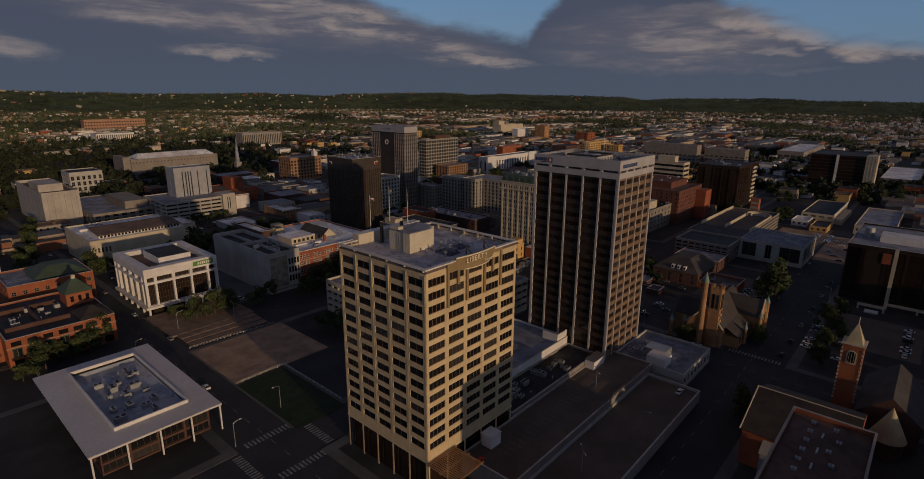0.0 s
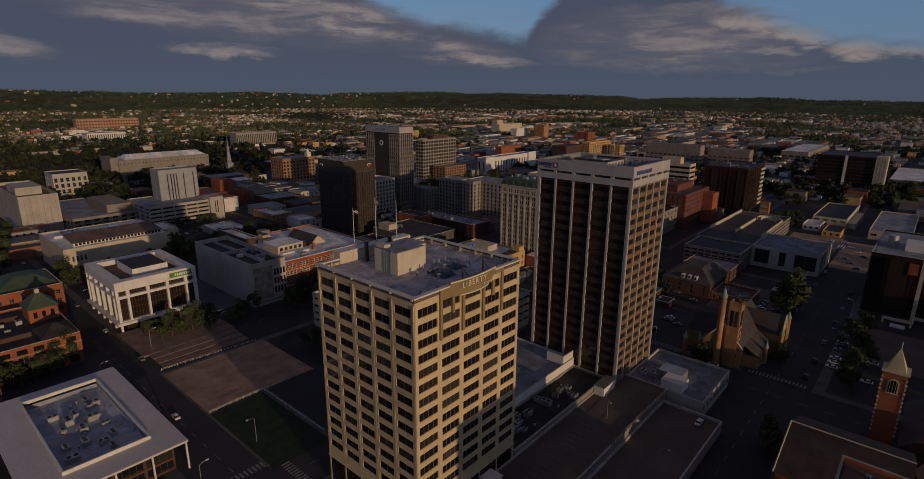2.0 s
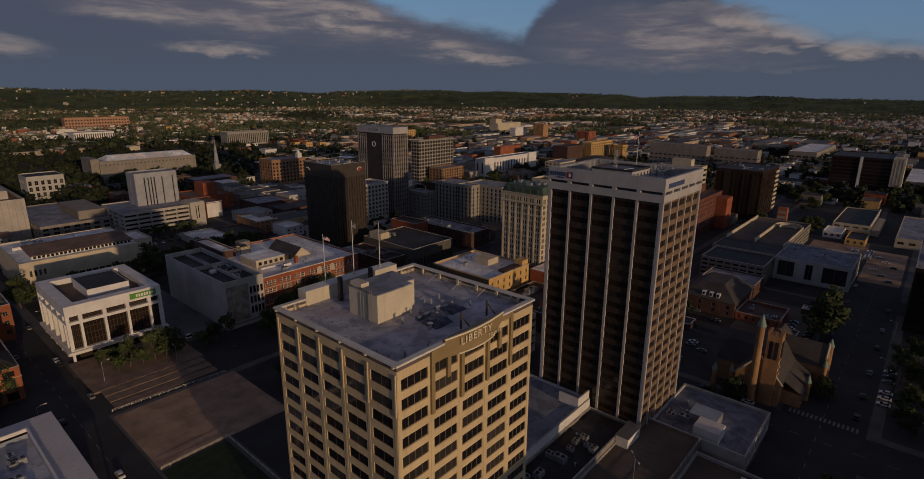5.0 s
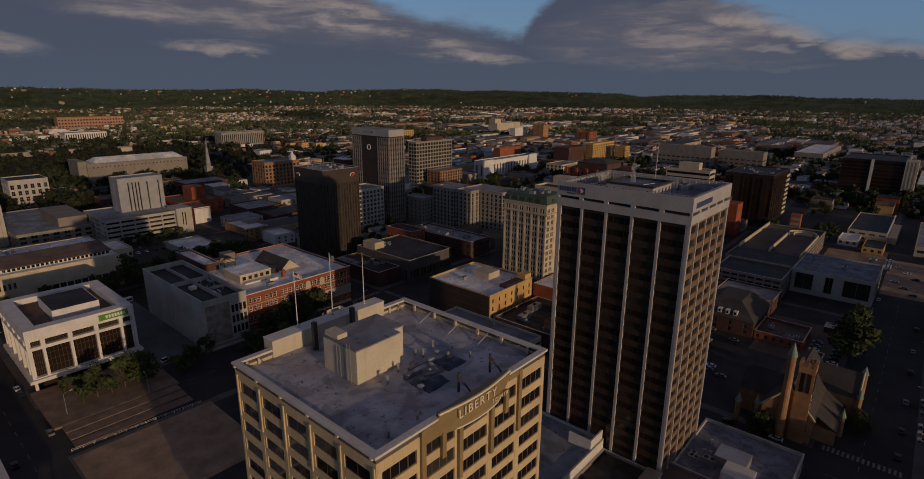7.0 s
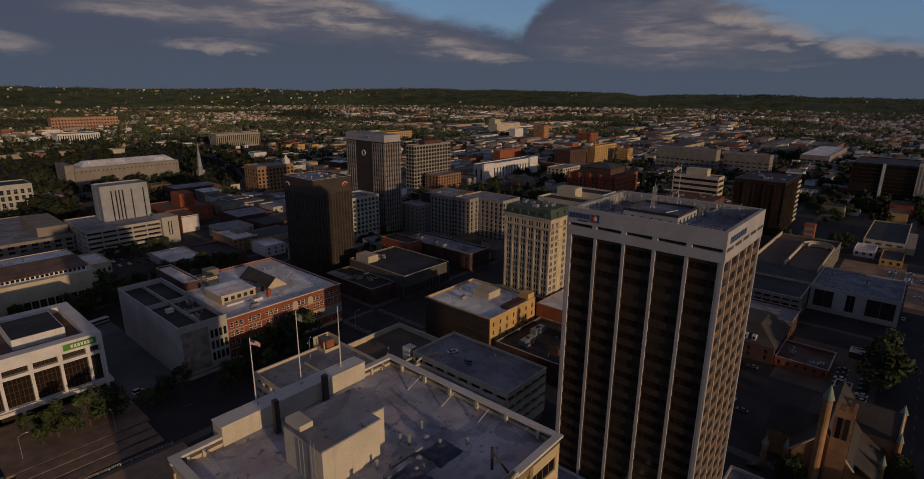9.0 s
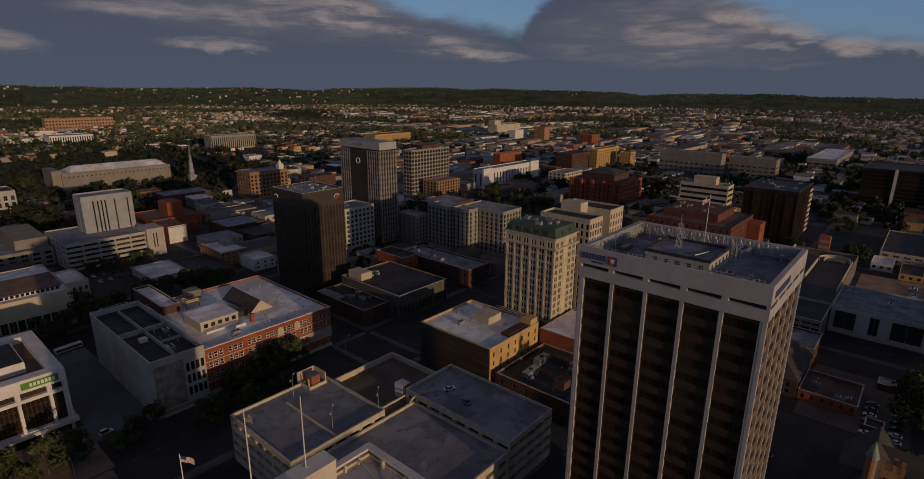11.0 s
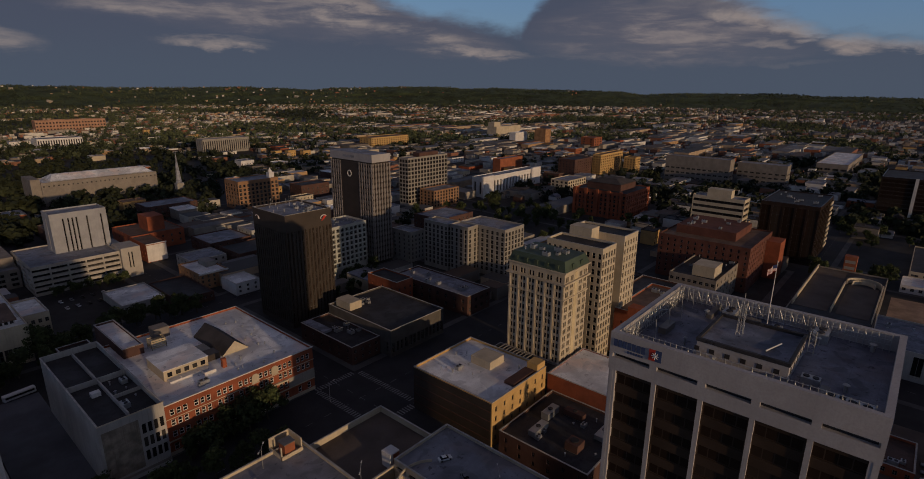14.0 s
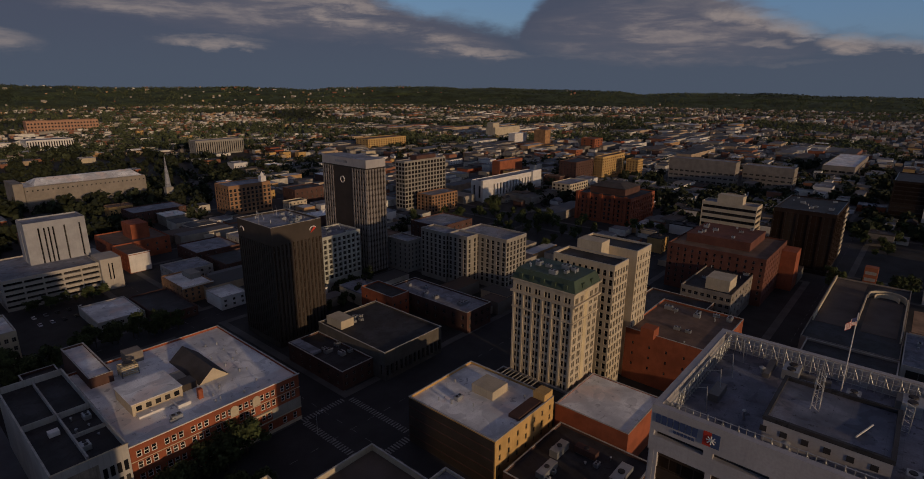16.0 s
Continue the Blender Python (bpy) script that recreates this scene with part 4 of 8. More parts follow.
def town(name, label, x0, y0, x1, y1, h, wall, roof, nw=0, ns=0, nf=0, win=(1.4, 1.8), base=1.0, cap=1.5, pane=(1, 1), deep=0.25, category="office building", glassmat=None,
         top=0.9, z0=0.0, frame_mat=None):
    """A building of nf storeys with nw windows a storey on its west face and ns on its south face."""
    west = even(y1 - y0, nw, win[0], base, h - z0 - cap, nf, win[1]) if nw else ()
    south = even(x1 - x0, ns, win[0], base, h - z0 - cap, nf, win[1]) if ns else ()
    return block(name, x0, y0, x1, y1, h, wall, roof, label, category, west, south, pane, glassmat, frame_mat, deep=deep, top=top, z0=z0)


def add_box(t, name, x0, y0, z0, x1, y1, z1, mat, label=""):
    """A boxy part of a thing, in the world's metres."""
    c = t.location
    bm = bmesh.new()
    box(bm, x0 - c[0], y0 - c[1], z0 - c[2], x1 - c[0], y1 - c[1], z1 - c[2])
    return part(name, bm, mat, t, label)


def add_hip(t, name, x0, y0, z0, x1, y1, z1, inset, mat, label=""):
    """A roof whose four sides lean in: a mansard, a hip or, with a full inset, a ridge."""
    c = t.location
    lo = [(x0, y0, z0), (x1, y0, z0), (x1, y1, z0), (x0, y1, z0)]
    hi = [(x0 + inset[0], y0 + inset[1], z1), (x1 - inset[0], y0 + inset[1], z1), (x1 - inset[0], y1 - inset[1], z1), (x0 + inset[0], y1 - inset[1], z1)]
    bm = bmesh.new()
    v = [bm.verts.new(Vector(p) - c) for p in lo]
    w = [bm.verts.new(Vector(p) - c) for p in hi]
    for i in range(4):
        bm.faces.new((v[i], v[(i + 1) % 4], w[(i + 1) % 4], w[i]))
    bm.faces.new(w)
    bm.faces.new(v[::-1])
    return part(name, bm, mat, t, label)


def add_gable(t, name, x0, y0, z0, x1, y1, z1, mat, along="x", end=None):
    """A gabled roof with closed ends."""
    c = t.location
    bm = bmesh.new()
    if along == "x":
        m = (y0 + y1) / 2
        pts = [(x0, y0, z0), (x1, y0, z0), (x1, y1, z0), (x0, y1, z0), (x0, m, z1), (x1, m, z1)]
        faces = ((0, 1, 5, 4), (2, 3, 4, 5), (3, 0, 4), (1, 2, 5), (3, 2, 1, 0))
    else:
        m = (x0 + x1) / 2
        pts = [(x0, y0, z0), (x1, y0, z0), (x1, y1, z0), (x0, y1, z0), (m, y0, z1), (m, y1, z1)]
        faces = ((3, 0, 4, 5), (1, 2, 5, 4), (0, 1, 4), (2, 3, 5), (3, 2, 1, 0))
    v = [bm.verts.new(Vector(p) - c) for p in pts]
    for k, f in enumerate(faces):
        bm.faces.new([v[i] for i in f]).material_index = 1 if end and k in (2, 3) else 0
    return part(name, bm, (mat, end) if end else mat, t)


RENDER2 = surface("streaked_grey_render", (0.43, 0.41, 0.385), vary=0.2, scale=0.08, streak=0.6)
RENDER = surface("grey_render", (0.42, 0.405, 0.38), vary=0.15, streak=0.35)
GREENGREY = surface("pale_green_stucco", (0.45, 0.45, 0.40), vary=0.15, streak=0.2)

STAINED = surface("stained_plaster", (0.26, 0.22, 0.175), vary=0.45, scale=0.3, streak=0.7)
TANBRICK = surface("tan_brown_brick", (0.30, 0.17, 0.09), vary=0.2, grain=5.0)
SALMON = surface("salmon_brick", (0.40, 0.23, 0.15), vary=0.2, grain=5.0)
PALECON = surface("pale_garage_concrete", (0.40, 0.37, 0.335), vary=0.18, scale=0.1, streak=0.4)
# white concrete greyed: cloud shade on the slab put into the colour
GREYWHITE = surface("weathered_white_concrete", (0.32, 0.325, 0.35), vary=0.15, streak=0.3)
# roof machinery: one unit built once, then copied about
def roof_unit_mesh():
    t = thing("air_conditioner", 0, 0, -40, "grey metal air conditioner standing on a flat roof", "air conditioner", "roof machines")
    bm = bmesh.new()
    box(bm, -1.5, -1.0, 0.0, 1.5, 1.0, 1.5)
    part("housing", bm, METAL, t)
    for u in (-0.75, 0.75):
        bm = bmesh.new()
        cyl(bm, u, 0, 1.5, 1.68, 0.55, 0.5, 12)
        part("fan_guard", bm, DARKROOF, t)
    return t


UNIT = roof_unit_mesh()
FIRST_UNIT = [True]


def unit(x, y, z, turn=0.0, size=1.0):
    if FIRST_UNIT[0]:
        FIRST_UNIT[0] = False
        UNIT.matrix_world = pose(x, y, z, 0, 0, turn)
        return UNIT
    t = copy_thing(UNIT, pose(x, y, z, 0, 0, turn))
    t.scale = (size, size, size)
    return t


def vent_pipe(x, y, z, high=1.4, r=0.22):
    t = thing("roof_vent", x, y, z, "round metal vent pipe on a flat roof", "vent", "roof vents")
    bm = bmesh.new()
    cyl(bm, 0, 0, 0, high, r, r, 9)
    part("pipe", bm, METAL, t)
    bm = bmesh.new()
    cyl(bm, 0, 0, high + 0.02, high + 0.3, r * 1.8, r * 0.3, 9)
    part("cap", bm, METAL, t)


def clutter(x0, y0, x1, y1, z, units, vents, seed):
    """Machines and vents scattered over a roof, inside the given stretch."""
    rnd = random.Random(seed)
    for _ in range(units):
        unit(rnd.uniform(x0, x1), rnd.uniform(y0, y1), z, rnd.choice((0, 90)), rnd.uniform(0.7, 1.25))
    for _ in range(vents):
        vent_pipe(rnd.uniform(x0, x1), rnd.uniform(y0, y1), z, rnd.uniform(0.6, 1.6), rnd.uniform(0.15, 0.35))


clutter(43, 190, 57, 226, 8.0, 17, 12, 1)
clutter(98, 99, 126, 112, 68.6, 0, 9, 2)
clutter(117, 111, 124, 117, 68.6, 0, 4, 3)
clutter(197, 95, 205, 128, 87.0, 3, 4, 4)
clutter(219, 96, 223, 127, 87.0, 3, 4, 5)

# ---- blocks beyond the tower, on the left hand street ----
t = town("office_building", "grey rendered block with a blank side wall and dark roof", 148.5, 280.6, 168.6, 350.5, 24.4, RENDER2, DARKROOF, 0, 0, top=2.4)
for u in range(4):
    for k in range(3):
        add_box(t, "window", 161.0 + u * 1.9, 280.42, 5.5 + k * 5.2, 162.2 + u * 1.9, 280.59, 9.0 + k * 5.2, GLASS)
add_box(t, "stained_plaster", 149.2, 280.48, 3.4, 160.2, 280.59, 21.8, STAINED, "stained patched tan plaster")
# paler front strip: the parapet's lit rim put into the colour
add_box(t, "parapet_cap", 148.4, 280.35, 24.57, 168.8, 280.9, 24.75, LIMESTONE)
add_box(t, "cross_wall", 149.0, 316, 22.0, 168.2, 316.5, 24.2, RENDER2)
add_box(t, "cross_wall", 159.1, 300, 22.0, 168.2, 300.4, 23.4, RENDER2)
add_box(t, "roof_hatch", 154, 306, 21.99, 157.0, 308.5, 23.6, WHITE)
add_box(t, "fire_wall", 158.5, 284, 21.99, 159.0, 348, 23.8, RENDER2)
add_box(t, "plaster_band", 149.0, 280.42, 1.6, 168.4, 280.59, 2.6, BEIGE)
clutter(160, 288, 167, 315, 22.0, 2, 4, 6)

trios = [u for m in range(7) for u in (2.6 + m * 8.6, 4.9 + m * 8.6, 7.2 + m * 8.6)]
t = block("brick_building", 169.5, 284, 231, 352, 20.6, BRICK, PALEROOF, "long red brick building with a white roof and pale window frames", "brick building",
          west=even(68, 12, 1.5, 1.5, 18.8, 4, 2.4), south=[([(u - 0.85, u + 0.85) for u in trios], [(7.0, 9.6), (11.6, 14.2), (15.8, 18.4)]), ([(u - 0.9, u + 0.9) for u in trios[::2]], [(1.8, 4.6)])],
          pane=(0, 1), frame_mat=WHITE)
add_box(t, "stone_base", 169.6, 283.86, 0.1, 231.1, 283.99, 1.6, LIMESTONE)
add_box(t, "belt", 169.4, 283.8, 5.6, 231.2, 283.98, 6.1, LIMESTONE)
add_box(t, "cornice", 169.2, 283.6, 20.6, 231.3, 284.0, 21.0, WHITE)
add_box(t, "belt", 169.4, 283.85, 14.7, 231.2, 283.98, 15.0, LIMESTONE)
add_box(t, "stone_corner", 218.5, 283.78, 6.2, 231.15, 283.97, 10.6, GREYSTONE, "grey stone facing on the corner bay")
add_box(t, "balcony_band", 203, 283.0, 10.2, 218, 283.98, 10.9, LIMESTONE, "pale projecting band over the entrance bays")
for k in range(2):
    bm = bmesh.new()
    cx_ = 204.0 + k * 8.6 - t.location[0]
    out = [(-1.5, 15.2), (1.5, 15.2)] + [(1.5 * math.cos(3.1416 * q / 8), 17.6 + 1.5 * math.sin(3.1416 * q / 8)) for q in range(9)]
    fr = [bm.verts.new((cx_ + p, 283.75 - t.location[1], z)) for p, z in out]
    bk = [bm.verts.new((cx_ + p, 283.95 - t.location[1], z)) for p, z in out]
    bm.faces.new(fr)
    for q in range(len(fr)):
        bm.faces.new((fr[q], bk[q], bk[(q + 1) % len(fr)], fr[(q + 1) % len(fr)]))
    part("arch", bm, LIMESTONE, t, "pale stone arch panel")
# bulkheads, parapet upstands and a cooling frame on the white roof
add_box(t, "bulkhead", 194.6, 306, 19.7, 200.8, 312, 22.4, DARKSTONE)
add_box(t, "bulkhead", 195.5, 313, 19.7, 200.5, 321, 21.4, GREYSTONE)
add_box(t, "bulkhead", 183, 321, 19.7, 194, 327, 21.2, PALEROOF)
for p in ((182.2, 300.2, 182.6, 302.8), (189.5, 296, 189.9, 302.8), (189.9, 296, 194.2, 296.4)):
    add_box(t, "upstand", p[0], p[1], 19.72, p[2], p[3], 21.0, WHITE)
cool = thing("cooling_tower", 187, 336, 19.7, "slatted steel cooling tower standing on a white roof", "cooling tower")
for u in (-3.0, 3.0):
    for v in (-2.4, 2.4):
        bm = bmesh.new()
        box(bm, u - 0.15, v - 0.15, 0, u + 0.15, v + 0.15, 4.6)
        part("post", bm, PIPE, cool)
for k in range(5):
    bm = bmesh.new()
    ring(bm, -3.1, -2.5, 3.1, 2.5, 0.12, 0.7 + k * 0.8, 1.15 + k * 0.8)
    part("slat", bm, SPAN, cool)
bm = bmesh.new()
cyl(bm, 0, 0, 4.6, 5.2, 2.0, 1.8, 14)
part("fan_guard", bm, DARKROOF, cool)
add_box(t, "penthouse", 177.2, 303, 19.7, 194.3, 320, 24.0, LIMESTONE, "tan plastered roof house with square windows")
for k in range(5):
    add_box(t, "penthouse_window", 178.5 + k * 3.2, 302.86, 21.2, 180.3 + k * 3.2, 302.99, 23.0, GLASS)
add_box(t, "penthouse_roof", 177.0, 302.8, 24.01, 194.5, 320.2, 24.25, PALEROOF)
add_box(t, "light_well", 178, 299.5, 19.72, 193, 302.8, 20.6, WHITE)
add_gable(t, "skylight_roof", 201.5, 306, 19.75, 213.5, 334, 25.0, SLATE, "y", LIMESTONE)
add_box(t, "chimney", 197.3, 296.5, 19.7, 198.9, 298.2, 23.6, BRICK)
add_box(t, "stair_house", 189, 344, 19.7, 195.5, 350, 24.4, BEIGE)
clutter(183, 289, 190, 293, 19.7, 2, 1, 7)
clutter(200, 287, 228, 300, 19.7, 0, 7, 8)
clutter(214, 300, 228, 345, 19.7, 0, 9, 9)
town("office_building", "dark walled extension with a pale roof", 173.2, 334.5, 181.3, 371, 24, BRICKDARK, PALEROOF)
town("office_building", "low dark block behind the grey building", 158.5, 351, 170.8, 376, 16, BRICKDARK, DARKROOF)

# low town towards the dark tower
town("shop_building", "low shop building with a white roof", 203, 436, 227, 470, 5.5, RENDER, PALEROOF, 0, 5, 1, (1.6, 1.8), 1, 1)
town("shop_building", "low dark roofed shop building", 228, 420, 250, 464, 6, BRICKDARK, DARKROOF, 0, 6, 1, (1.6, 1.8), 1, 1)
t = town("shop_building", "tan brick corner building with a pale roof", 251, 441, 270, 474, 11, TANBRICK, PALEROOF, 6, 5, 3, (1.4, 1.8), 1, 1)
add_box(t, "roof_house", 262, 456, 10.1, 269, 468, 13.5, GREYSTONE)
add_box(t, "fascia", 250.6, 440.7, 10.2, 270.3, 440.99, 11.1, WHITE)
town("shop_building", "small white walled shop building", 262, 415, 278, 435, 8, WHITE, PALEROOF, 0, 3, 2, (1.6, 1.6), 1, 1)
town("shop_building", "grey roofed block of shops", 290, 510, 324, 545, 10, BRICKDARK, GREYROOF, 6, 6, 2, (1.6, 1.8), 1, 1)
town("shop_building", "low grey block of shops", 262, 480, 288, 505, 9, RENDER, GREYROOF, 4, 5, 2, (1.6, 1.8), 1, 1)
town("shop_building", "pale fronted block of shops", 330, 520, 352, 545, 11, RENDER, GREYROOF, 4, 4, 2, (1.6, 1.8), 1, 1)
town("shop_building", "row of brick shops with dark roofs", 292, 468, 330, 500, 10, BRICKDARK, DARKROOF, 4, 7, 2, (1.6, 1.8), 1, 1)
t = town("theatre", "brick theatre with a tall stage house", 251.5, 562, 292, 606, 14, BRICK, BROWNROOF, 4, 6, 2, (1.5, 2), 2, 2, category="theatre")
add_box(t, "stage_house", 268, 572, 13, 281, 592, 25, BRICK)
t = town("brick_building", "red brick wing with a blank pale end wall", 250, 527.6, 264.5, 561, 14.2, BRICK, BROWNROOF, 6, 0, 3, (1.3, 1.8), 2, 2)
add_box(t, "pale_end_wall", 250.2, 527.3, 0.5, 264.3, 527.59, 13.4, WHITE, "smooth cream painted end wall")
add_box(t, "ledge", 249.8, 527.1, 14.0, 264.7, 527.59, 14.6, WHITE)
town("brick_building", "long brick building with a low roof", 302, 670, 351, 702, 13, BRICKDARK, GREYROOF, 4, 9, 3, (1.6, 1.8), 1, 1)

# dark ribbed tower
t = town("office_tower", "dark bronze tower block with narrow ribs and a red emblem", 259, 345, 288, 378, 64.5, DARKSTONE, GREYROOF, 15, 13, 1, (1.0, 52), 3.0, 9.5, (0, 15), 0.5, "office tower", GLASSB)
bm = bmesh.new()
for k in range(3):
    bar(bm, (8.0 + k * 0.7, -16.62, 58.0 + k * 0.5), (10.2 + k * 0.5, -16.62, 60.8 - k * 0.2), 0.28, 4)
part("emblem", bm, REDPAINT, t, "red emblem")
for side in "ws":
    bm = bmesh.new()
    for k in range(7):
        a0, a1 = 0.5 + k * 0.42, 0.5 + (k + 1) * 0.42
        p, q = ((2.0 * math.cos(w), 1.5 * math.sin(w)) for w in (a0, a1))
        if side == "w":
            bar(bm, (-14.62, 12.0 + p[0], 59.2 + p[1]), (-14.62, 12.0 + q[0], 59.2 + q[1]), 0.3, 4)
        else:
            bar(bm, (9.4 + p[0], -16.64, 59.6 + p[1]), (9.4 + q[0], -16.64, 59.6 + q[1]), 0.26, 4)
    part("emblem_arc", bm, WHITE, t, "pale arc of the emblem")
clutter(262, 348, 285, 375, 63.6, 7, 8, 10)
rnd = random.Random(5)
for k in range(7):
    mast(rnd.uniform(261, 286), rnd.uniform(347, 376), 63.6, rnd.uniform(67, 70.5), "thin antenna on the tower roof", 0.07)

CHEQUER = surface("dull_stone_panel", (0.23, 0.21, 0.20), vary=0.2, streak=0.3)
CROWNGLASS = surface("dark_bronze_wall", (0.028, 0.022, 0.02), rough=0.35, vary=0.3)
# tower with the white crown and chequered windows
def crown_tower():
    x0, y0, x1, y1 = 362.0, 397.0, 379.0, 446.0
    t = thing("office_tower", (x0 + x1) / 2, (y0 + y1) / 2, 0, "tall chequered tower with a broad pale crown", "office tower")
    cx, cy = t.location[0], t.location[1]
    a, b, c, d = x0 - cx, y0 - cy, x1 - cx, y1 - cy
    bm = bmesh.new()
    for side in "wsen":
        facade(bm, side, a, b, c, d, 0, 76.2)
    part("wall", bm, CROWNGLASS, t, "dark glass wall behind the ribs")
    step = 73.0 / 18

    def rib(side, u):
        """An upright white rib that swells at every floor and narrows at every window."""
        bm = bmesh.new()
        rows = []
        for k in range(37):
            w = 0.32 if k % 2 else 0.86
            z = 3.0 + k * step / 2
            for zz in ((z - 0.75, z + 0.75) if k % 2 == 0 else (z,)):
                rows.append((w, min(76.1, max(0.0, zz))))
        lines = []
        for w, z in rows:
            ring_ = []
            for du, dv in ((-w, 0.02), (-w * 0.8, -0.55), (w * 0.8, -0.55), (w, 0.02)):
                ring_.append(bm.verts.new((a + dv, u + du, z) if side == "w" else (u + du, b + dv, z)))
            lines.append(ring_)
        for p, q in zip(lines[:-1], lines[1:]):
            for k in range(3):
                bm.faces.new((p[k], p[k + 1], q[k + 1], q[k]) if side == "s" else (p[k + 1], p[k], q[k], q[k + 1]))
        part("rib", bm, CHEQUER, t)

    for k in range(7):
        rib("s", a + 0.6 + k * (c - a - 1.2) / 6)
    for k in range(5):
        rib("w", d - 0.7 - k * 2.8)
    for k in range(6):
        rib("w", b + 0.7 + k * 2.72)
    bm = bmesh.new()
    box(bm, a - 0.25, d - 34.0, 0, a - 0.01, d - 12.5, 76.1)
    part("dark_panel", bm, DARKSTONE, t, "blank dark brown panel")
    bm = bmesh.new()
    for k in range(12):
        a0, a1 = 6.2832 * k / 12, 6.2832 * (k + 1) / 12
        bar(bm, (a - 0.35, d - 23.0 + 2.2 * math.cos(a0), 67 + 2.2 * math.sin(a0)), (a - 0.35, d - 23.0 + 2.2 * math.cos(a1), 67 + 2.2 * math.sin(a1)), 0.35, 5)
    part("emblem", bm, MULLION, t, "pale round emblem")
    bm = bmesh.new()
    box(bm, a - 0.3, b - 0.3, 77.0, c + 0.3, d + 0.3, 82.7)
    part("crown", bm, CROWNWHITE, t, "plain pale crown")
    bm = bmesh.new()
    box(bm, a + 0.8, b + 0.8, 76.0, c - 0.8, d - 0.8, 76.99)
    part("recess", bm, DARKSTONE, t)
    bm = bmesh.new()
    roof_slab(bm, a, b, c, d, 82.73)
    part("roof", bm, GREYROOF, t)
    for k in range(9):
        bm = bmesh.new()
        box(bm, a - 0.38, d - 17 - k * 1.5, 79.0, a - 0.305, d - 15.8 - k * 1.5, 80.7)
        part("sign_bar", bm, GREYROOF, t)
    return t


crown_tower()
t = town("office_building", "pale building with a square grid of windows", 520, 527, 584, 541, 54.0, GREYSTONE, GREYROOF, 3, 13, 11, (3.7, 3.3), 3.0, 1.5, (0, 0))
add_box(t, "penthouse", 540, 529, 53, 570, 539, 58, BRICKDARK)
town("office_building", "lower tan building with a grid of windows", 531, 498, 572, 520, 20, TANBRICK, GREYROOF, 4, 9, 5, (2.6, 2.6), 1.5, 1.2, (0, 0))
t = town("apartment_building", "pale apartment block with rows of dark balconies", 322, 394.5, 352.5, 418, 37.0, GREENGREY, GREYROOF, 4, 8, 8, (2.5, 2.5), 7.0, 1.5, (1, 1), 0.9, category="apartment building")
clutter(325, 397, 349, 415, 36.1, 6, 5, 11)

# cream hotel with mansard, and its taller neighbours
bays = [0.6 + 4.55 * (k + 0.5) for k in range(6)]
t = block("hotel_building", 300.5, 201, 320.5, 229.5, 55.6, LIMESTONE, GREYROOF, "cream stone hotel with a green copper mansard roof", "hotel",
          west=[([(u, u + 1.05) for m in bays for u in (m - 1.3, m + 0.25)], storeys(13.5, 54.2, 12, 2.4))],
          south=[([(u, u + 1.0) for m in (2.2, 6.2, 13.8, 17.8) for u in (m - 1.15, m + 0.15)], storeys(13.5, 54.2, 12, 2.3))], pane=(0, 1), deep=0.4)
# flat paler strip: sunlight in the recessed shaft put into the colour
add_box(t, "light_shaft", 309.0, 200.88, 14.0, 311.6, 200.995, 54.5, SPAN)
add_box(t, "cornice", 299.6, 200.1, 50.3, 321.4, 230.4, 51.1, LIMESTONE)
add_box(t, "belt", 300.1, 200.6, 43.4, 320.9, 229.9, 43.9, LIMESTONE)
add_box(t, "cornice", 299.7, 200.2, 55.61, 321.3, 230.3, 56.2, LIMESTONE)
add_hip(t, "mansard_roof", 300.1, 200.6, 56.2, 320.9, 229.9, 60.6, (1.6, 1.6), COPPER, "dull green copper mansard roof")
for k in range(5):
    add_box(t, "dormer", 300.2, 204.2 + k * 5.2, 56.4, 302.3, 205.9 + k * 5.2, 58.8, COPPER)
for k in range(2):
    add_box(t, "dormer", 306.2 + k * 7, 200.7, 56.4, 307.9 + k * 7, 202.6, 58.8, COPPER)
for k in range(7):
    add_box(t, "pilaster", 300.2, 201.1 + k * 4.57, 13, 300.49, 201.9 + k * 4.57, 50.2, LIMESTONE)
clutter(304, 205, 317, 226, 60.6, 6, 5, 12)
t = town("office_building", "low stone podium with a roof pergola beside the hotel", 290.5, 200, 300.2, 233, 14, GREYSTONE, DARKROOF, 10, 3, 2, (1.2, 2.6), 1.5, 1.5, (0, 1))
for k in range(9):
    add_box(t, "beam", 291, 214 + k * 1.9, 14.6, 299.8, 214.4 + k * 1.9, 14.9, GREYSTONE)
t = town("office_building", "tall cream stone office building with dark window pairs", 329.5, 198.8, 343, 228.3, 60.5, LIMESTONE, DARKROOF, 10, 5, 14, (1.5, 2.7), 4.0, 2.0, (0, 1), 0.35)
add_box(t, "stair_house", 343.1, 212, 0, 350.9, 224, 65, LIMESTONE)
town("office_building", "rear wing of the cream stone office building", 351, 198.5, 366.5, 228.5, 62, LIMESTONE, DARKROOF, 0, 5, 14, (1.3, 2.5), 4.0, 2.0, (0, 1), 0.35)

# yellow building, brick hall and block behind the white crowned tower
t = town("brick_building", "yellow brick building with a white roof", 250.5, 199.5, 287, 240.5, 19.2, YELLOW, PALEROOF, 0, 7, 4, (1.1, 2.2), 1.5, 1.6, (0, 1))
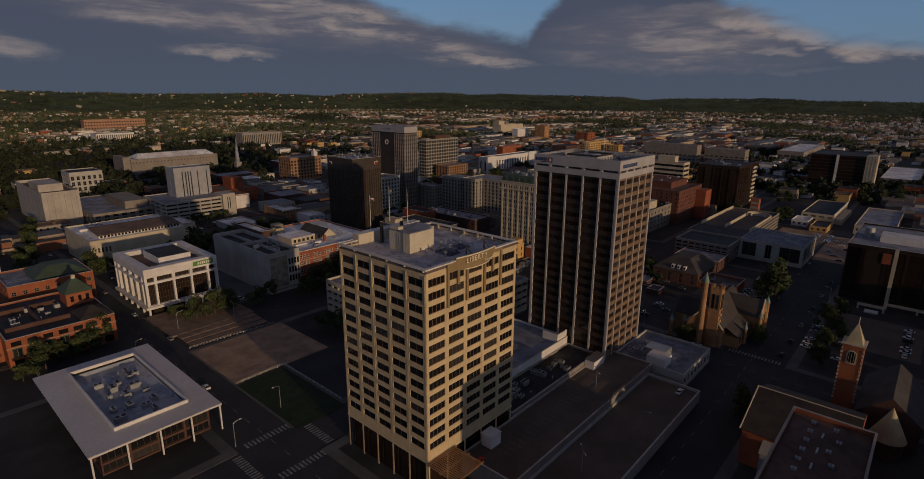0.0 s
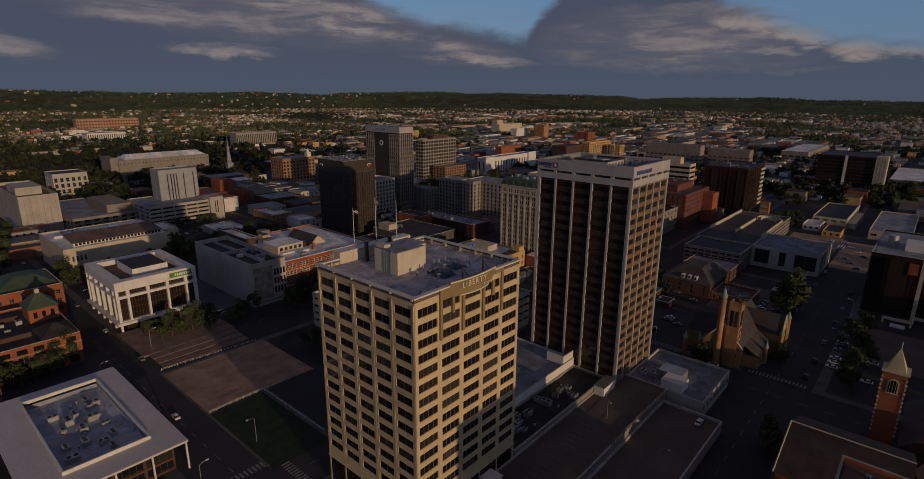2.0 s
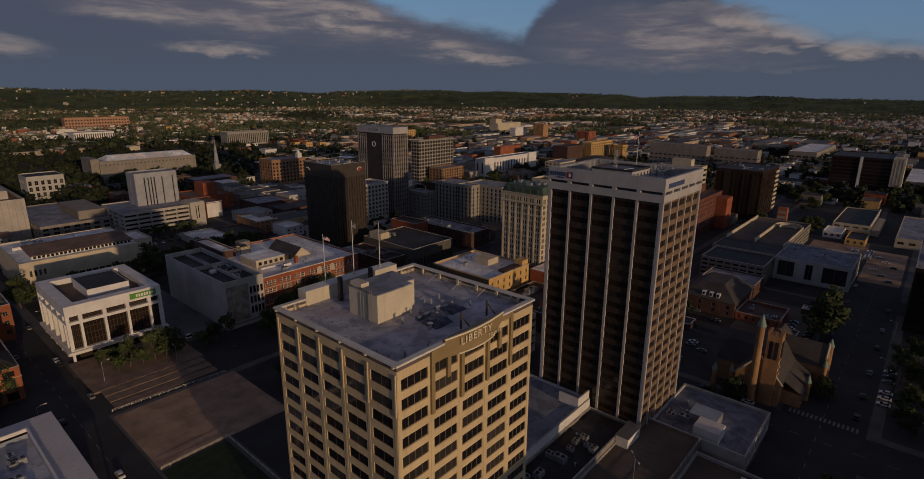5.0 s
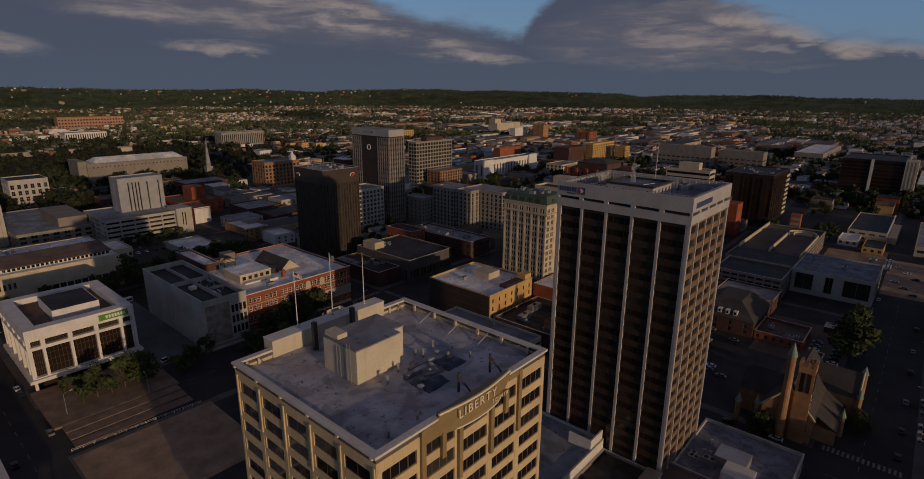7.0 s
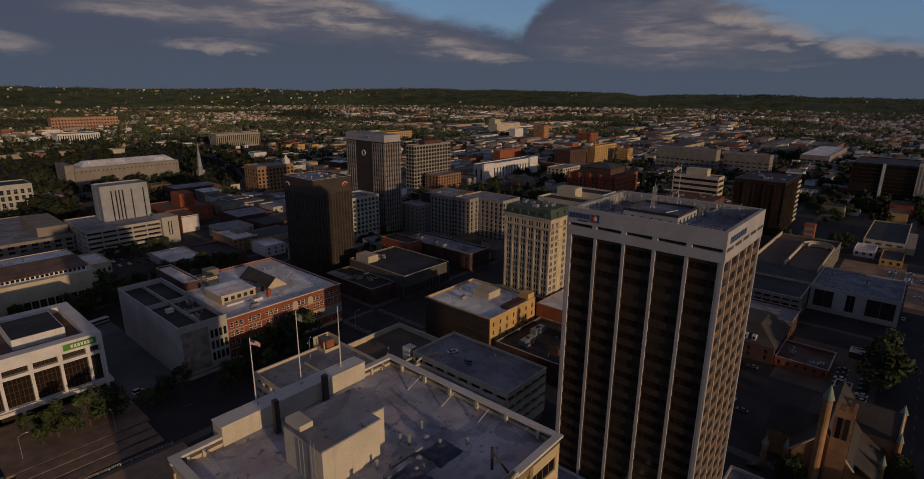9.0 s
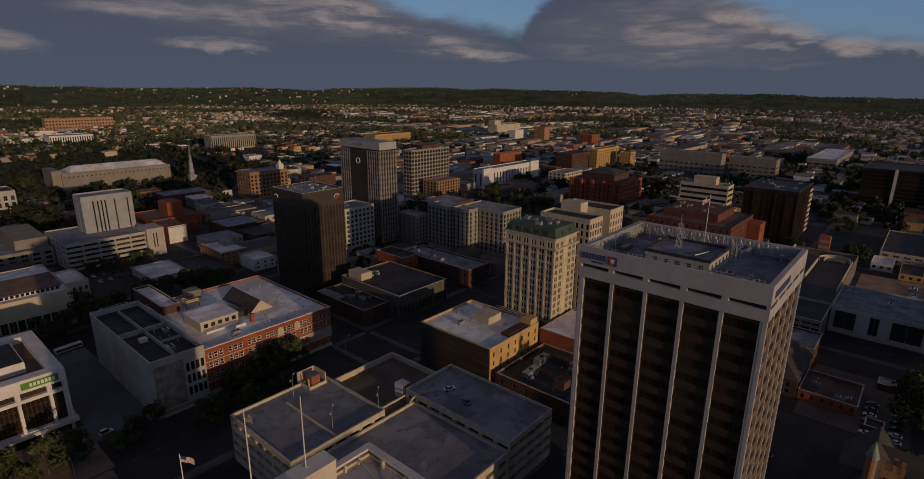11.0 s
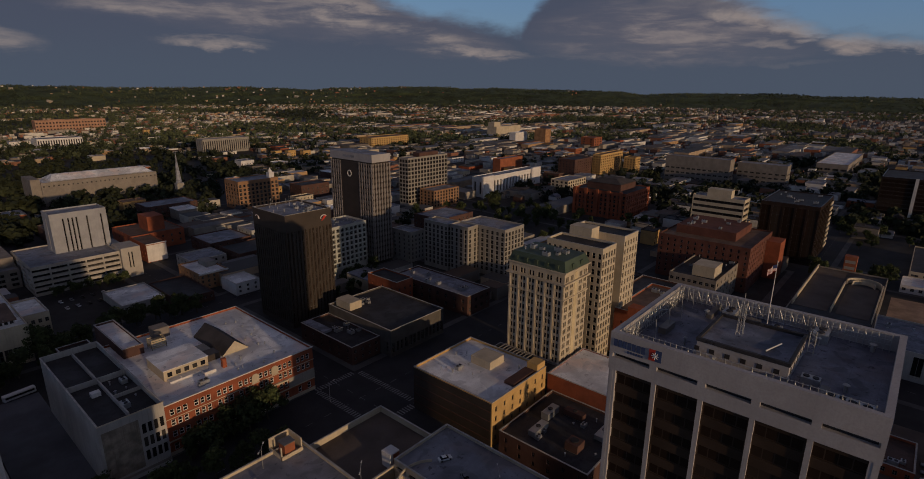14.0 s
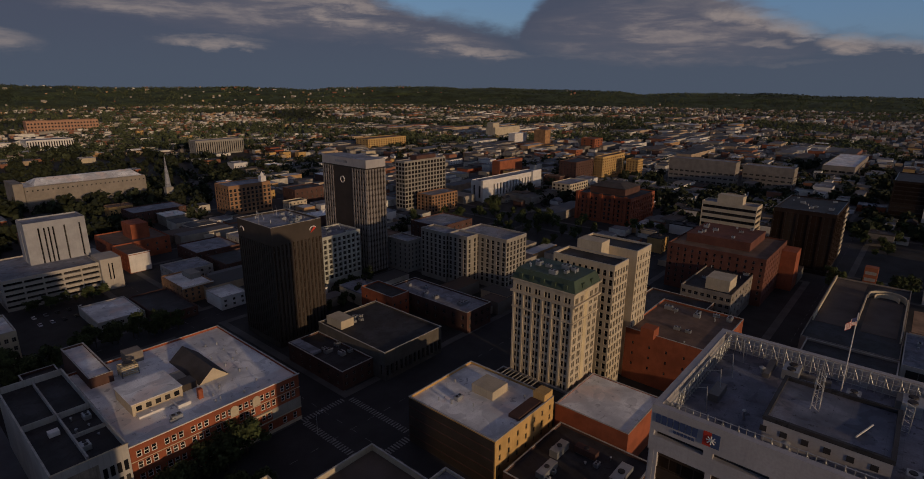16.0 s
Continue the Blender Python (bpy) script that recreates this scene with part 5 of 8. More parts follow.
add_box(t, "side_wall", 250.2, 199.8, 0, 250.49, 240.4, 18.7, DARKSTONE, "dark brown brick side wall")
for k in range(4):
    add_box(t, "string_course", 250.0, 200, 3.2 + k * 4.0, 250.19, 240.2, 3.5 + k * 4.0, BRICKDARK)
add_box(t, "roof_house", 270, 215.8, 18.3, 279.5, 226, 21.8, LIMESTONE)
add_box(t, "stair_house", 281, 200, 18.3, 286.6, 205, 22.0, YELLOW)
add_box(t, "deck", 266, 201, 18.32, 280.5, 205.5, 19.6, BRICKDARK)
clutter(255, 205, 284, 236, 18.3, 1, 8, 13)
town("brick_building", "red brick hall with a white roof", 288, 170, 318, 199.2, 15.8, BRICK, PALEROOF, 0, 0, top=0.3)
town("brick_building", "low brick sheds with roof machines", 250.5, 160, 287, 196, 9.5, BRICKDARK, DARKROOF, 6, 5, 2, (1.2, 1.8), 1.0, 1.0)
clutter(254, 163, 284, 192, 8.6, 3, 5, 14)
for x, y, l, w, h in ((256, 184, 9, 3, 2.4), (268, 186, 8, 3.2, 3.0), (276, 176, 3, 8, 2.6), (258, 168, 5, 5, 3.4), (270, 164, 10, 4, 2.0)):
    t = thing("roof_plant", x, y, 8.6, "long grey-green cooling plant on a low dark roof", "roof plant", "roof plants")
    bm = bmesh.new()
    box(bm, 0, 0, 0.3, l, w, h)
    part("housing", bm, METAL if l > w else BRICKDARK, t)
    bm = bmesh.new()
    box(bm, 0.2, 0.2, 0, l - 0.2, w - 0.2, 0.3)
    part("plinth", bm, PIPE, t)
    bm = bmesh.new()
    cyl(bm, l * 0.5, w * 0.5, h, h + 0.35, min(l, w) * 0.3, None, 10)
    part("fan_guard", bm, DARKROOF, t)
t = town("brick_building", "red brown brick block with a cluttered gravel roof", 350, 161.5, 396, 200, 25.5, BRICK, BROWNROOF, 5, 0, 3, (0.9, 1.4), 6.0, 4.0)
add_box(t, "stair_house", 347, 186, 24.6, 353, 192, 29, BRICK)
clutter(350, 166, 392, 194, 24.6, 9, 6, 15)
t = town("office_building", "long building with a pale roof edge and lit end wall", 440, 178, 500, 206, 20, BEIGE, DARKROOF, 8, 8, 4, (2.2, 2.0), 2, 1.5)
add_box(t, "roof_house", 445, 181, 19, 460, 194, 26, LIMESTONE)
clutter(462, 181, 496, 203, 19.1, 6, 2, 16)
town("office_building", "dark roofed low block", 400, 186, 438, 222, 14, BRICKDARK, DARKROOF, 6, 6, 3, (1.5, 1.8), 1, 1)

# garages in front of the yellow building
GAR = stained_roof("garage_deck", (0.19, 0.20, 0.24), (0.22, 0.23, 0.27), 0.5, 0.07)
t = town("parking_garage", "concrete parking garage with a grey roof deck", 207, 157.5, 231.5, 204.5, 18.2, LIMESTONE, GAR, 8, 5, 4, (4.4, 1.6), 2.0, 0.9, (0, 0), 0.8, category="parking garage")
t = town("parking_garage", "parking garage with a pale parapet and stair tower", 157, 200.5, 193.5, 237, 17.8, LIMESTONE, GAR, 7, 7, 4, (4.0, 1.6), 2.0, 0.9, (0, 0), 0.8, category="parking garage")
for x0, y0, x1, y1, z in ((184, 231.42, 184.4, 238.58, 18.3), (191.1, 231.42, 191.5, 238.58, 21.5), (184, 231, 191.5, 231.4, 18.3), (184, 238.6, 191.5, 239, 21.5), (184, 231.42, 184.4, 231.9, 21.5)):
    add_box(t, "stair_tower_wall", x0, y0, 17.0, x1, y1, z, LIMESTONE)
add_box(t, "stair_house", 185.6, 231.9, 17, 189.2, 235.4, 21.3, ORANGE)
add_box(t, "stair_house_cap", 185.4, 231.7, 21.31, 189.4, 235.6, 21.6, PIPE)
add_box(t, "divider", 173.8, 201, 16.92, 174.3, 230, 17.7, LIMESTONE)
t = town("parking_garage", "sunken brown roof between the garages", 194, 205, 226.5, 233.6, 15.3, LIMESTONE, LOT, category="parking garage", top=2.2)
add_box(t, "lift_house", 207, 206.5, 13.1, 211, 210.5, 18.4, WHITE)
add_box(t, "lift_door", 208.4, 206.38, 13.2, 210.9, 206.49, 18.0, ORANGE)
t = town("parking_garage", "lower wing of the parking garage", 157, 157.5, 206.5, 200, 15.2, LIMESTONE, GAR, 8, 8, 3, (4.0, 1.6), 2.0, 0.9, (0, 0), 0.8, category="parking garage")

# pale colonnade stone darkened, the shade on it put into the colour
SHADEDFRONT = surface("dark_stone_front", (0.10, 0.09, 0.08), vary=0.25, streak=0.3)
t = thing("ramp_wall", 212, 192, 17.3, "low curved concrete wall round the ramp on the garage roof", "wall")
bm = bmesh.new()
arc = [(-4.5 + 9.0 * math.sin(k * 0.21 - 0.75), -1.5 + 8.2 * math.cos(k * 0.21 - 0.75)) for k in range(9)]
for p, q in zip(arc[:-1], arc[1:]):
    quad(bm, (*p, 0), (*q, 0), (*q, 0.9), (*p, 0.9))
    quad(bm, (q[0] * 1.04, q[1] * 1.04, 0), (p[0] * 1.04, p[1] * 1.04, 0), (p[0] * 1.04, p[1] * 1.04, 0.9), (q[0] * 1.04, q[1] * 1.04, 0.9))
    quad(bm, (*p, 0.9), (*q, 0.9), (q[0] * 1.04, q[1] * 1.04, 0.9), (p[0] * 1.04, p[1] * 1.04, 0.9))
part("parapet", bm, LIMESTONE, t)

# dark low buildings beyond the crossing
t = town("office_building", "low dark roofed office with a pale colonnade front", 273, 280, 311, 331, 14.5, SHADEDFRONT, DARKROOF, 8, 13, 1, (1.6, 5.5), 1.0, 6.0, (1, 1), 0.8)
add_box(t, "roof_house", 276, 316, 13.6, 284, 328, 18.0, LIMESTONE)
clutter(286, 315, 294, 325, 13.6, 4, 2, 17)
t = town("office_building", "low dark block with a pale strip of roof", 255, 288, 272.5, 331, 9.5, BRICKDARK, DARKROOF, 6, 4, 2, (1.6, 1.8), 1, 1)
add_box(t, "roof_strip", 256, 312, 8.65, 261, 330, 9.8, GREYROOF)
clutter(262, 296, 271, 322, 8.6, 5, 2, 18)
town("brick_building", "small red brick building with a dark roof", 318, 325, 331.5, 352, 16, BRICK, DARKROOF, 3, 3, 2, (1.3, 1.8), 4, 3)
t = town("office_building", "long low building with a pale stained roof", 336, 284, 357, 346, 12.5, BRICKDARK, GREYROOF, 9, 4, 2, (2.0, 2.4), 1.5, 1.5)
clutter(340, 290, 354, 340, 11.6, 7, 4, 19)
town("apartment_building", "grey stone wing of the apartment block", 388, 347, 401, 371, 35.5, GREYSTONE, GREYROOF, 6, 4, 9, (2.0, 2.6), 3, 2, (0, 1), category="apartment building")
town("apartment_building", "grey stone apartment block with set-back wings", 401.2, 306, 424, 346, 35.8, GREYSTONE, GREYROOF, 9, 6, 9, (2.2, 2.6), 3, 2, (0, 1), category="apartment building")
town("apartment_building", "middle wing of the grey stone apartments", 390, 330, 401, 346.8, 35.6, GREYSTONE, GREYROOF, 4, 2, 9, (2.0, 2.6), 3, 2, (0, 1), category="apartment building")
town("office_building", "long dark building beside the square", 430, 392, 470, 425, 24, BRICKDARK, GREYROOF, 6, 8, 5, (1.6, 2.0), 2, 2)
town("office_building", "narrow grey building beside the crowned tower", 384, 381, 398, 402, 24, GREYSTONE, GREYROOF, 4, 4, 6, (1.4, 2.0), 2, 2)

# ---- decks and annexes round the white piered tower ----
t = town("office_building", "low annexe with a sunlit white wall and grey roof", 135.2, 110, 194, 139, 12.0, WHITE, GREYROOF, top=0.6)
add_box(t, "roof_house", 168, 120, 11.4, 171, 123, 13.0, LIMESTONE)
add_box(t, "raised_wall", 186.5, 110.5, 11.4, 187.0, 118, 15.0, WHITE)
add_box(t, "raised_wall", 187.0, 110.5, 11.4, 194.0, 111.0, 15.0, WHITE)
t = town("parking_deck", "upper parking deck of brown tarmac", 108, 75.5, 204, 95.4, 7.2, BEIGE, LOT, category="parking deck", top=0.6)
t = town("parking_deck", "service yard with machines between deck and annexe", 134.2, 95.5, 194, 109.8, 8.8, BEIGE, DARKROOF, category="service yard", top=0.8)
clutter(137, 97.5, 178, 107, 8.0, 16, 9, 20)
t = thing("service_hut", 188, 93.2, 6.6, "white service hut with a flat roof on the deck", "hut")
add_box(t, "hut_body", 183.5, 91.2, 6.6, 192.5, 95.2, 10.2, WHITE)
add_box(t, "hut_roof", 183.2, 90.9, 10.21, 192.8, 95.3, 10.5, PIPE)
t = thing("service_hut", 118.3, 92.8, 6.6, "small white plant box beside the tower", "hut")
add_box(t, "hut_body", 116.2, 90.3, 6.6, 121, 94.4, 10.6, WHITE)
add_box(t, "hut_roof", 116.0, 90.1, 10.61, 121.2, 94.6, 10.8, WHITE)
t = town("parking_deck", "lower parking deck with a pale boundary wall", 105, 54.5, 200, 75.3, 4.6, RENDER, LOT, category="parking deck", top=0.9)
t = town("office_building", "low annexe with large roof machines and a pale edge", 204.3, 62.5, 236, 92, 6.6, RENDER, BLUEROOF, 0, 8, 1, (2.4, 2.6), 1.6, 1.5)
add_box(t, "roof_plant", 206, 71, 5.7, 213, 79, 9.4, WHITE, "large pale roof plant")
add_box(t, "roof_plant", 213.5, 74, 5.7, 221, 83, 9.0, METAL)
clutter(208, 84, 230, 90, 5.7, 3, 3, 21)


def fence(x0, y0, x1, y1, z, label, high=1.1, step=2.4, mat=None, r=0.05):
    """Posts and two rails."""
    mat = mat or MULLION
    t = thing("fence", x0, y0, z, label, "fence")
    ln = math.hypot(x1 - x0, y1 - y0)
    n = max(2, int(ln / step))
    dx, dy = (x1 - x0), (y1 - y0)
    me = None
    for i in range(n + 1):
        if me is None:
            bm = bmesh.new()
            box(bm, -r, -r, 0, r, r, high)
            me = mesh_of("post", bm, mat)
        ob = new("post", me)
        ob.parent = t
        ob.matrix_basis = pose(dx * i / n, dy * i / n, 0)
    for z1 in (high * 0.5, high * 0.97):
        bm = bmesh.new()
        bar(bm, (0, 0, z1), (dx, dy, z1), r * 0.8, 5)
        part("rail", bm, mat, t)


fence(158, 75.4, 200, 75.4, 7.2, "rusty steel railing between the parking decks", 1.6, 2.2, PIPE, 0.09)
fence(86.5, 198.3, 110, 199.0, 0.18, "white rail along the parking lot", 1.1, 2.6, None, 0.07)
fence(108, 158, 108, 198, 0.18, "pale rail beside the lawn", 1.0, 3.0, None, 0.06)
fence(87, 244.8, 128, 242.4, 0.18, "pale rail along the planted bank", 1.0, 3.0, None, 0.06)

# ---- brown stone church with the round turret ----
def church():
    t = thing("church", 268, 70, 0, "brown sandstone church with a round turret and steep slate roofs", "church")
    add_box(t, "nave_wall", 253.5, 63.5, 0, 294, 79, 9, SANDSTONE)
    add_gable(t, "nave_roof", 253.2, 62.8, 9.0, 294.5, 79.7, 18.5, SLATE, "x", SANDSTONE)
    add_box(t, "transept_wall", 279.5, 54, 0, 290, 63.4, 9.5, SANDSTONE)
    add_gable(t, "transept_roof", 279.1, 53.8, 9.5, 290.4, 71, 17.6, SLATE, "y", SANDSTONE)
    add_box(t, "transept_wall", 262, 79.1, 0, 273, 88, 9, SANDSTONE)
    add_gable(t, "transept_roof", 261.6, 72, 9.0, 273.4, 88.3, 16.5, SLATE, "y", SANDSTONE)
    add_box(t, "aisle_wall", 258.2, 57, 0, 279.4, 63.4, 5.2, SANDSTONE)
    c = t.location
    for x0, x1, y0, z0, y1, z1 in ((257.8, 279.3, 56.6, 5.2, 63.6, 9.4),):
        bm = bmesh.new()
        lo = [(x0, y0, z0), (x1, y0, z0), (x1, y1, z1), (x0, y1, z1)]
        hi = [(p[0], p[1], p[2] + 0.35) for p in lo]
        v = [bm.verts.new(Vector(p) - c) for p in lo + hi]
        for f in ((3, 2, 1, 0), (4, 5, 6, 7), (0, 1, 5, 4), (1, 2, 6, 5), (2, 3, 7, 6), (3, 0, 4, 7)):
            bm.faces.new([v[k] for k in f])
        part("aisle_roof", bm, SLATE, t)
    for ap, ends, z0, z1 in (((284.75, 53.6), ((279.0, 53.6), (290.5, 53.6)), 9.6, 18.0), ((253.0, 71.25), ((253.0, 62.7), (253.0, 79.8)), 9.2, 19.0)):
        for e in ends:
            bm = bmesh.new()
            bar(bm, Vector((*ap, z1)) - c, Vector((*e, z0)) - c, 0.34, 5)
            part("verge", bm, LIMESTONE, t, "pale stone verge")
    tower = add_box(t, "bell_tower", 252.2, 65.2, 0, 257.0, 70.0, 28.4, SANDSTONE)
    merlon = None
    for k in range(12):
        u, side = (k % 3) * 1.75, k // 3
        x, y = ((252.1 + u, 65.1), (252.1 + u, 69.3), (252.1, 65.1 + u), (256.3, 65.1 + u))[side]
        if side > 1 and k % 3 != 1:
            continue
        bm = bmesh.new()
        box(bm, x - 268, y - 70, 28.4, x + 0.8 - 268, y + 0.8 - 70, 29.9)
        part("merlon", bm, SANDSTONE, tower)
    bm = bmesh.new()
    cyl(bm, 250.7 - 268, 72.2 - 70, 0, 31.6, 1.4, 1.25, 14)
    part("turret", bm, SANDSTONE, t)
    bm = bmesh.new()
    cyl(bm, 250.7 - 268, 72.2 - 70, 31.6, 36.6, 1.6, 0.0, 14)
    part("turret_spire", bm, VERDIGRIS, t, "pale green conical spire")
    for k in range(2):
        add_box(t, "belfry_opening", 253.0 + k * 1.9, 65.06, 19.0, 254.2 + k * 1.9, 65.19, 26.0, GLASS)
        add_box(t, "belfry_opening", 252.06, 66.0 + k * 1.9, 19.0, 252.19, 67.2 + k * 1.9, 26.0, GLASS)
    for z in (4.5, 8.5, 12.5, 15.5):
        add_box(t, "slit_window", 253.2, 65.06, z, 254.0, 65.19, z + 1.7, GLASS)
        add_box(t, "slit_window", 255.2, 65.06, z + 0.8, 256.0, 65.19, z + 2.4, GLASS)
    for k in range(3):
        add_box(t, "lancet", 281.0 + k * 2.8, 53.85, 3.0, 282.9 + k * 2.8, 53.99, 8.6, GLASS)
    for k in range(4):
        add_box(t, "aisle_window", 260.5 + k * 4.6, 56.86, 1.8, 262.3 + k * 4.6, 56.99, 4.2, GLASS)
    for x, y, h, w in ((252.8, 86.3, 11.6, 1.0), (266.5, 56.4, 11.0, 0.9), (278.6, 53.2, 14.0, 0.9), (291.2, 53.6, 18.0, 1.1), (253.0, 80.4, 13.0, 0.8)):
        bm = bmesh.new()
        cyl(bm, x - 268, y - 70, 0, h - 3.5, w, w * 0.9, 8)
        part("pinnacle", bm, SANDSTONE, t)
        bm = bmesh.new()
        cyl(bm, x - 268, y - 70, h - 3.5, h, w * 1.2, 0.0, 8)
        part("pinnacle_cap", bm, VERDIGRIS, t, "pale green cap")


VERDIGRIS = surface("verdigris_copper", (0.22, 0.30, 0.25), vary=0.3, rough=0.6)
church()


# ---- brick church across the road ----
DARKSLATE = surface("dark_brown_slate", (0.045, 0.036, 0.034), vary=0.35, scale=0.2)
RUSTROOF = stained_roof("rust_gravel_roof", (0.080, 0.043, 0.034), (0.10, 0.06, 0.045), 0.35, 0.07)
PALEROOF2 = surface("buff_metal_roof", (0.42, 0.36, 0.22), vary=0.25, rough=0.6)


def brick_church():
    t = thing("church", 200, 16, 0, "red brick church with a square bell tower and dark low roofs", "church")
    add_box(t, "hall_wall", 116.3, 0.6, 0, 155.0, 18.3, 33.2, BRICKDARK)
    bm = bmesh.new()
    box(bm, 116.8 - 200, 1.1 - 16, 33.22, 154.5 - 200, 17.8 - 16, 33.3)
    part("hall_roof", bm, RUSTROOF, t, "rust brown gravel roof with dark patches")
    bm = bmesh.new()
    ring(bm, 116.1 - 200, 0.4 - 16, 155.2 - 200, 18.5 - 16, 0.45, 33.202, 34.2)
    part("parapet", bm, BRICK, t)
    bm = bmesh.new()
    ring(bm, 116.0 - 200, 0.3 - 16, 155.3 - 200, 18.6 - 16, 0.6, 34.202, 34.4)
    part("coping", bm, GREYSTONE, t)
    add_box(t, "porch", 162.6, 21.2, 0, 170.2, 25.6, 12, GREYWHITE, "pale porch with gabled cap")
    add_gable(t, "porch_roof", 162.2, 21.2, 12.02, 170.6, 26.0, 14.4, GREYSTONE, "y")
    add_box(t, "side_hall", 181, 4.5, 0, 206, 33, 13, BRICK)
    add_box(t, "side_hall", 172, 4.5, 0, 180.9, 33, 13, BRICK)
    add_box(t, "link_wall", 155.4, 3.0, 0, 171.8, 21.1, 11, BRICKDARK)
    add_gable(t, "side_roof", 170.4, 4.1, 13, 207, 33.4, 20, DARKSLATE, "y", BRICK)
    bm = bmesh.new()
    bar(bm, (188.7 - 200, 4.1 - 16, 20.1), (188.7 - 200, 33.4 - 16, 20.1), 0.22, 5)
    part("ridge_cap", bm, LIMESTONE, t, "pale ridge cap")
    bm = bmesh.new()
    bar(bm, (188.7 - 200, 33.45 - 16, 20.1), (170.4 - 200, 33.45 - 16, 13.1), 0.22, 5)
    part("verge", bm, LIMESTONE, t, "pale verge board")
    add_box(t, "bell_tower", 222.6, 9.2, 0, 229.0, 15.6, 29.5, ORANGE)
    add_hip(t, "spire", 223.2, 9.8, 29.9, 228.4, 15.0, 37.0, (2.5, 2.5), PALEROOF2, "buff pyramid spire")
    bm = bmesh.new()
    bar(bm, (225.8 - 200, 12.4 - 16, 36.9), (225.8 - 200, 12.4 - 16, 39.2), 0.1)
    bar(bm, (225.1 - 200, 12.4 - 16, 38.4), (226.5 - 200, 12.4 - 16, 38.4), 0.1)
    part("cross", bm, WHITE, t, "white cross")
    for nm, r, lo_, dx, mat in (("belfry_frame", 1.55, 22.4, 0.0, LIMESTONE), ("belfry_window", 1.15, 22.9, 0.12, GLASS)):
        bm = bmesh.new()
        out = [(-r, lo_), (r, lo_)] + [(r * math.cos(3.1416 * k / 10), 26.0 + r * math.sin(3.1416 * k / 10)) for k in range(11)]
        fr = [bm.verts.new((222.48 - dx - 200, 12.4 - p - 16, z)) for p, z in out]
        bk = [bm.verts.new((222.59 - 200, 12.4 - p - 16, z)) for p, z in out]
        bm.faces.new(fr)
        for k in range(len(fr)):
            bm.faces.new((fr[k], bk[k], bk[(k + 1) % len(fr)], fr[(k + 1) % len(fr)]))
        part(nm, bm, mat, t)
    for k in range(3):
        add_box(t, "louvre_bar", 222.28, 11.6 + k * 0.75, 22.9, 222.35, 11.7 + k * 0.75, 26.9, LIMESTONE)
    for yy in (9.0, 15.2):
        for k in range(14):
            add_box(t, "quoin", 222.42, yy + (0.1 if k % 2 else 0.0), 8 + k * 1.5, 222.59, yy + 0.6 - (0.1 if k % 2 else 0.0), 8.8 + k * 1.5, LIMESTONE)
    add_box(t, "tower_cornice", 222.2, 8.8, 29.502, 229.4, 16.0, 29.9, LIMESTONE)
    add_box(t, "nave_wall", 214, -10, 0, 246, 7.6, 10, BRICKDARK)
    add_gable(t, "nave_roof", 213.5, -10.6, 10, 246.5, 8.1, 18, SLATE, "x", BRICKDARK)
    bm = bmesh.new()
    cyl(bm, 208.5 - 200, -2.0 - 16, 0, 6.5, 4.6, 4.6, 18)
    part("apse", bm, BRICKDARK, t)
    bm = bmesh.new()
    cyl(bm, 208.5 - 200, -2.0 - 16, 6.5, 17.4, 5.2, 0.0, 18)
    part("apse_roof", bm, PALEROOF2, t, "pale ribbed conical roof")
    rnd = random.Random(3)
    for i in range(6):
        for k in range(2):
            add_box(t, "skylight", 127.3 + i * 4.75, 12.6 + k * 0.65, 33.3, 128.1 + i * 4.75, 13.1 + k * 0.65, 33.9, GREYWHITE)
    for i in range(4):
        for k in range(2):
            add_box(t, "skylight", 134 + i * 5.6, 6.4 + (i % 2) * 1.3 + k * 0.65, 33.3, 134.8 + i * 5.6, 6.9 + (i % 2) * 1.3 + k * 0.65, 33.9, GREYWHITE)
    for i in range(3):
        add_box(t, "roof_duct", 130 + i * 7.4, 10.2, 33.3, 132.4 + i * 7.4, 10.6, 33.8, METAL)


brick_church()

# ---- the right hand side, farther off ----
BRICKMID = surface("dull_red_brick", (0.135, 0.054, 0.038), vary=0.25, grain=5.0, streak=0.3)

town("parking_garage", "dark concrete parking garage with open storeys", 393, 101.5, 424, 138, 13, BEIGE, DARKROOF, 8, 7, 4, (3.8, 1.5), 1.0, 0.9, (0, 0), 0.8, category="parking garage")
town("office_building", "low wing with a pale grey roof", 368, 100, 391, 129, 8, BRICKDARK, GREYROOF, 5, 4, 2, (1.6, 1.8), 1, 1)
t = town("parking_garage", "parking garage with brown ramps on its roof deck", 424.5, 101.5, 540, 141, 13.5, BEIGE, DARKROOF, 0, 19, 4, (5.0, 1.5), 1.0, 0.9, (0, 0), 0.8, category="parking garage")
add_box(t, "ramp", 452, 123, 12.62, 538, 139, 12.75, LOT, "brown tarmac ramp deck")
add_box(t, "ramp", 452, 104, 12.62, 511, 119, 12.75, LOT, "brown tarmac ramp deck")
for p in ((452, 121, 509, 121.6), (448, 102.2, 514, 102.8), (452, 139.4, 538, 140)):
    add_box(t, "ramp_wall", p[0], p[1], 12.6, p[2], p[3], 15.2, LIMESTONE, "low sunlit ramp wall")
bm = bmesh.new()
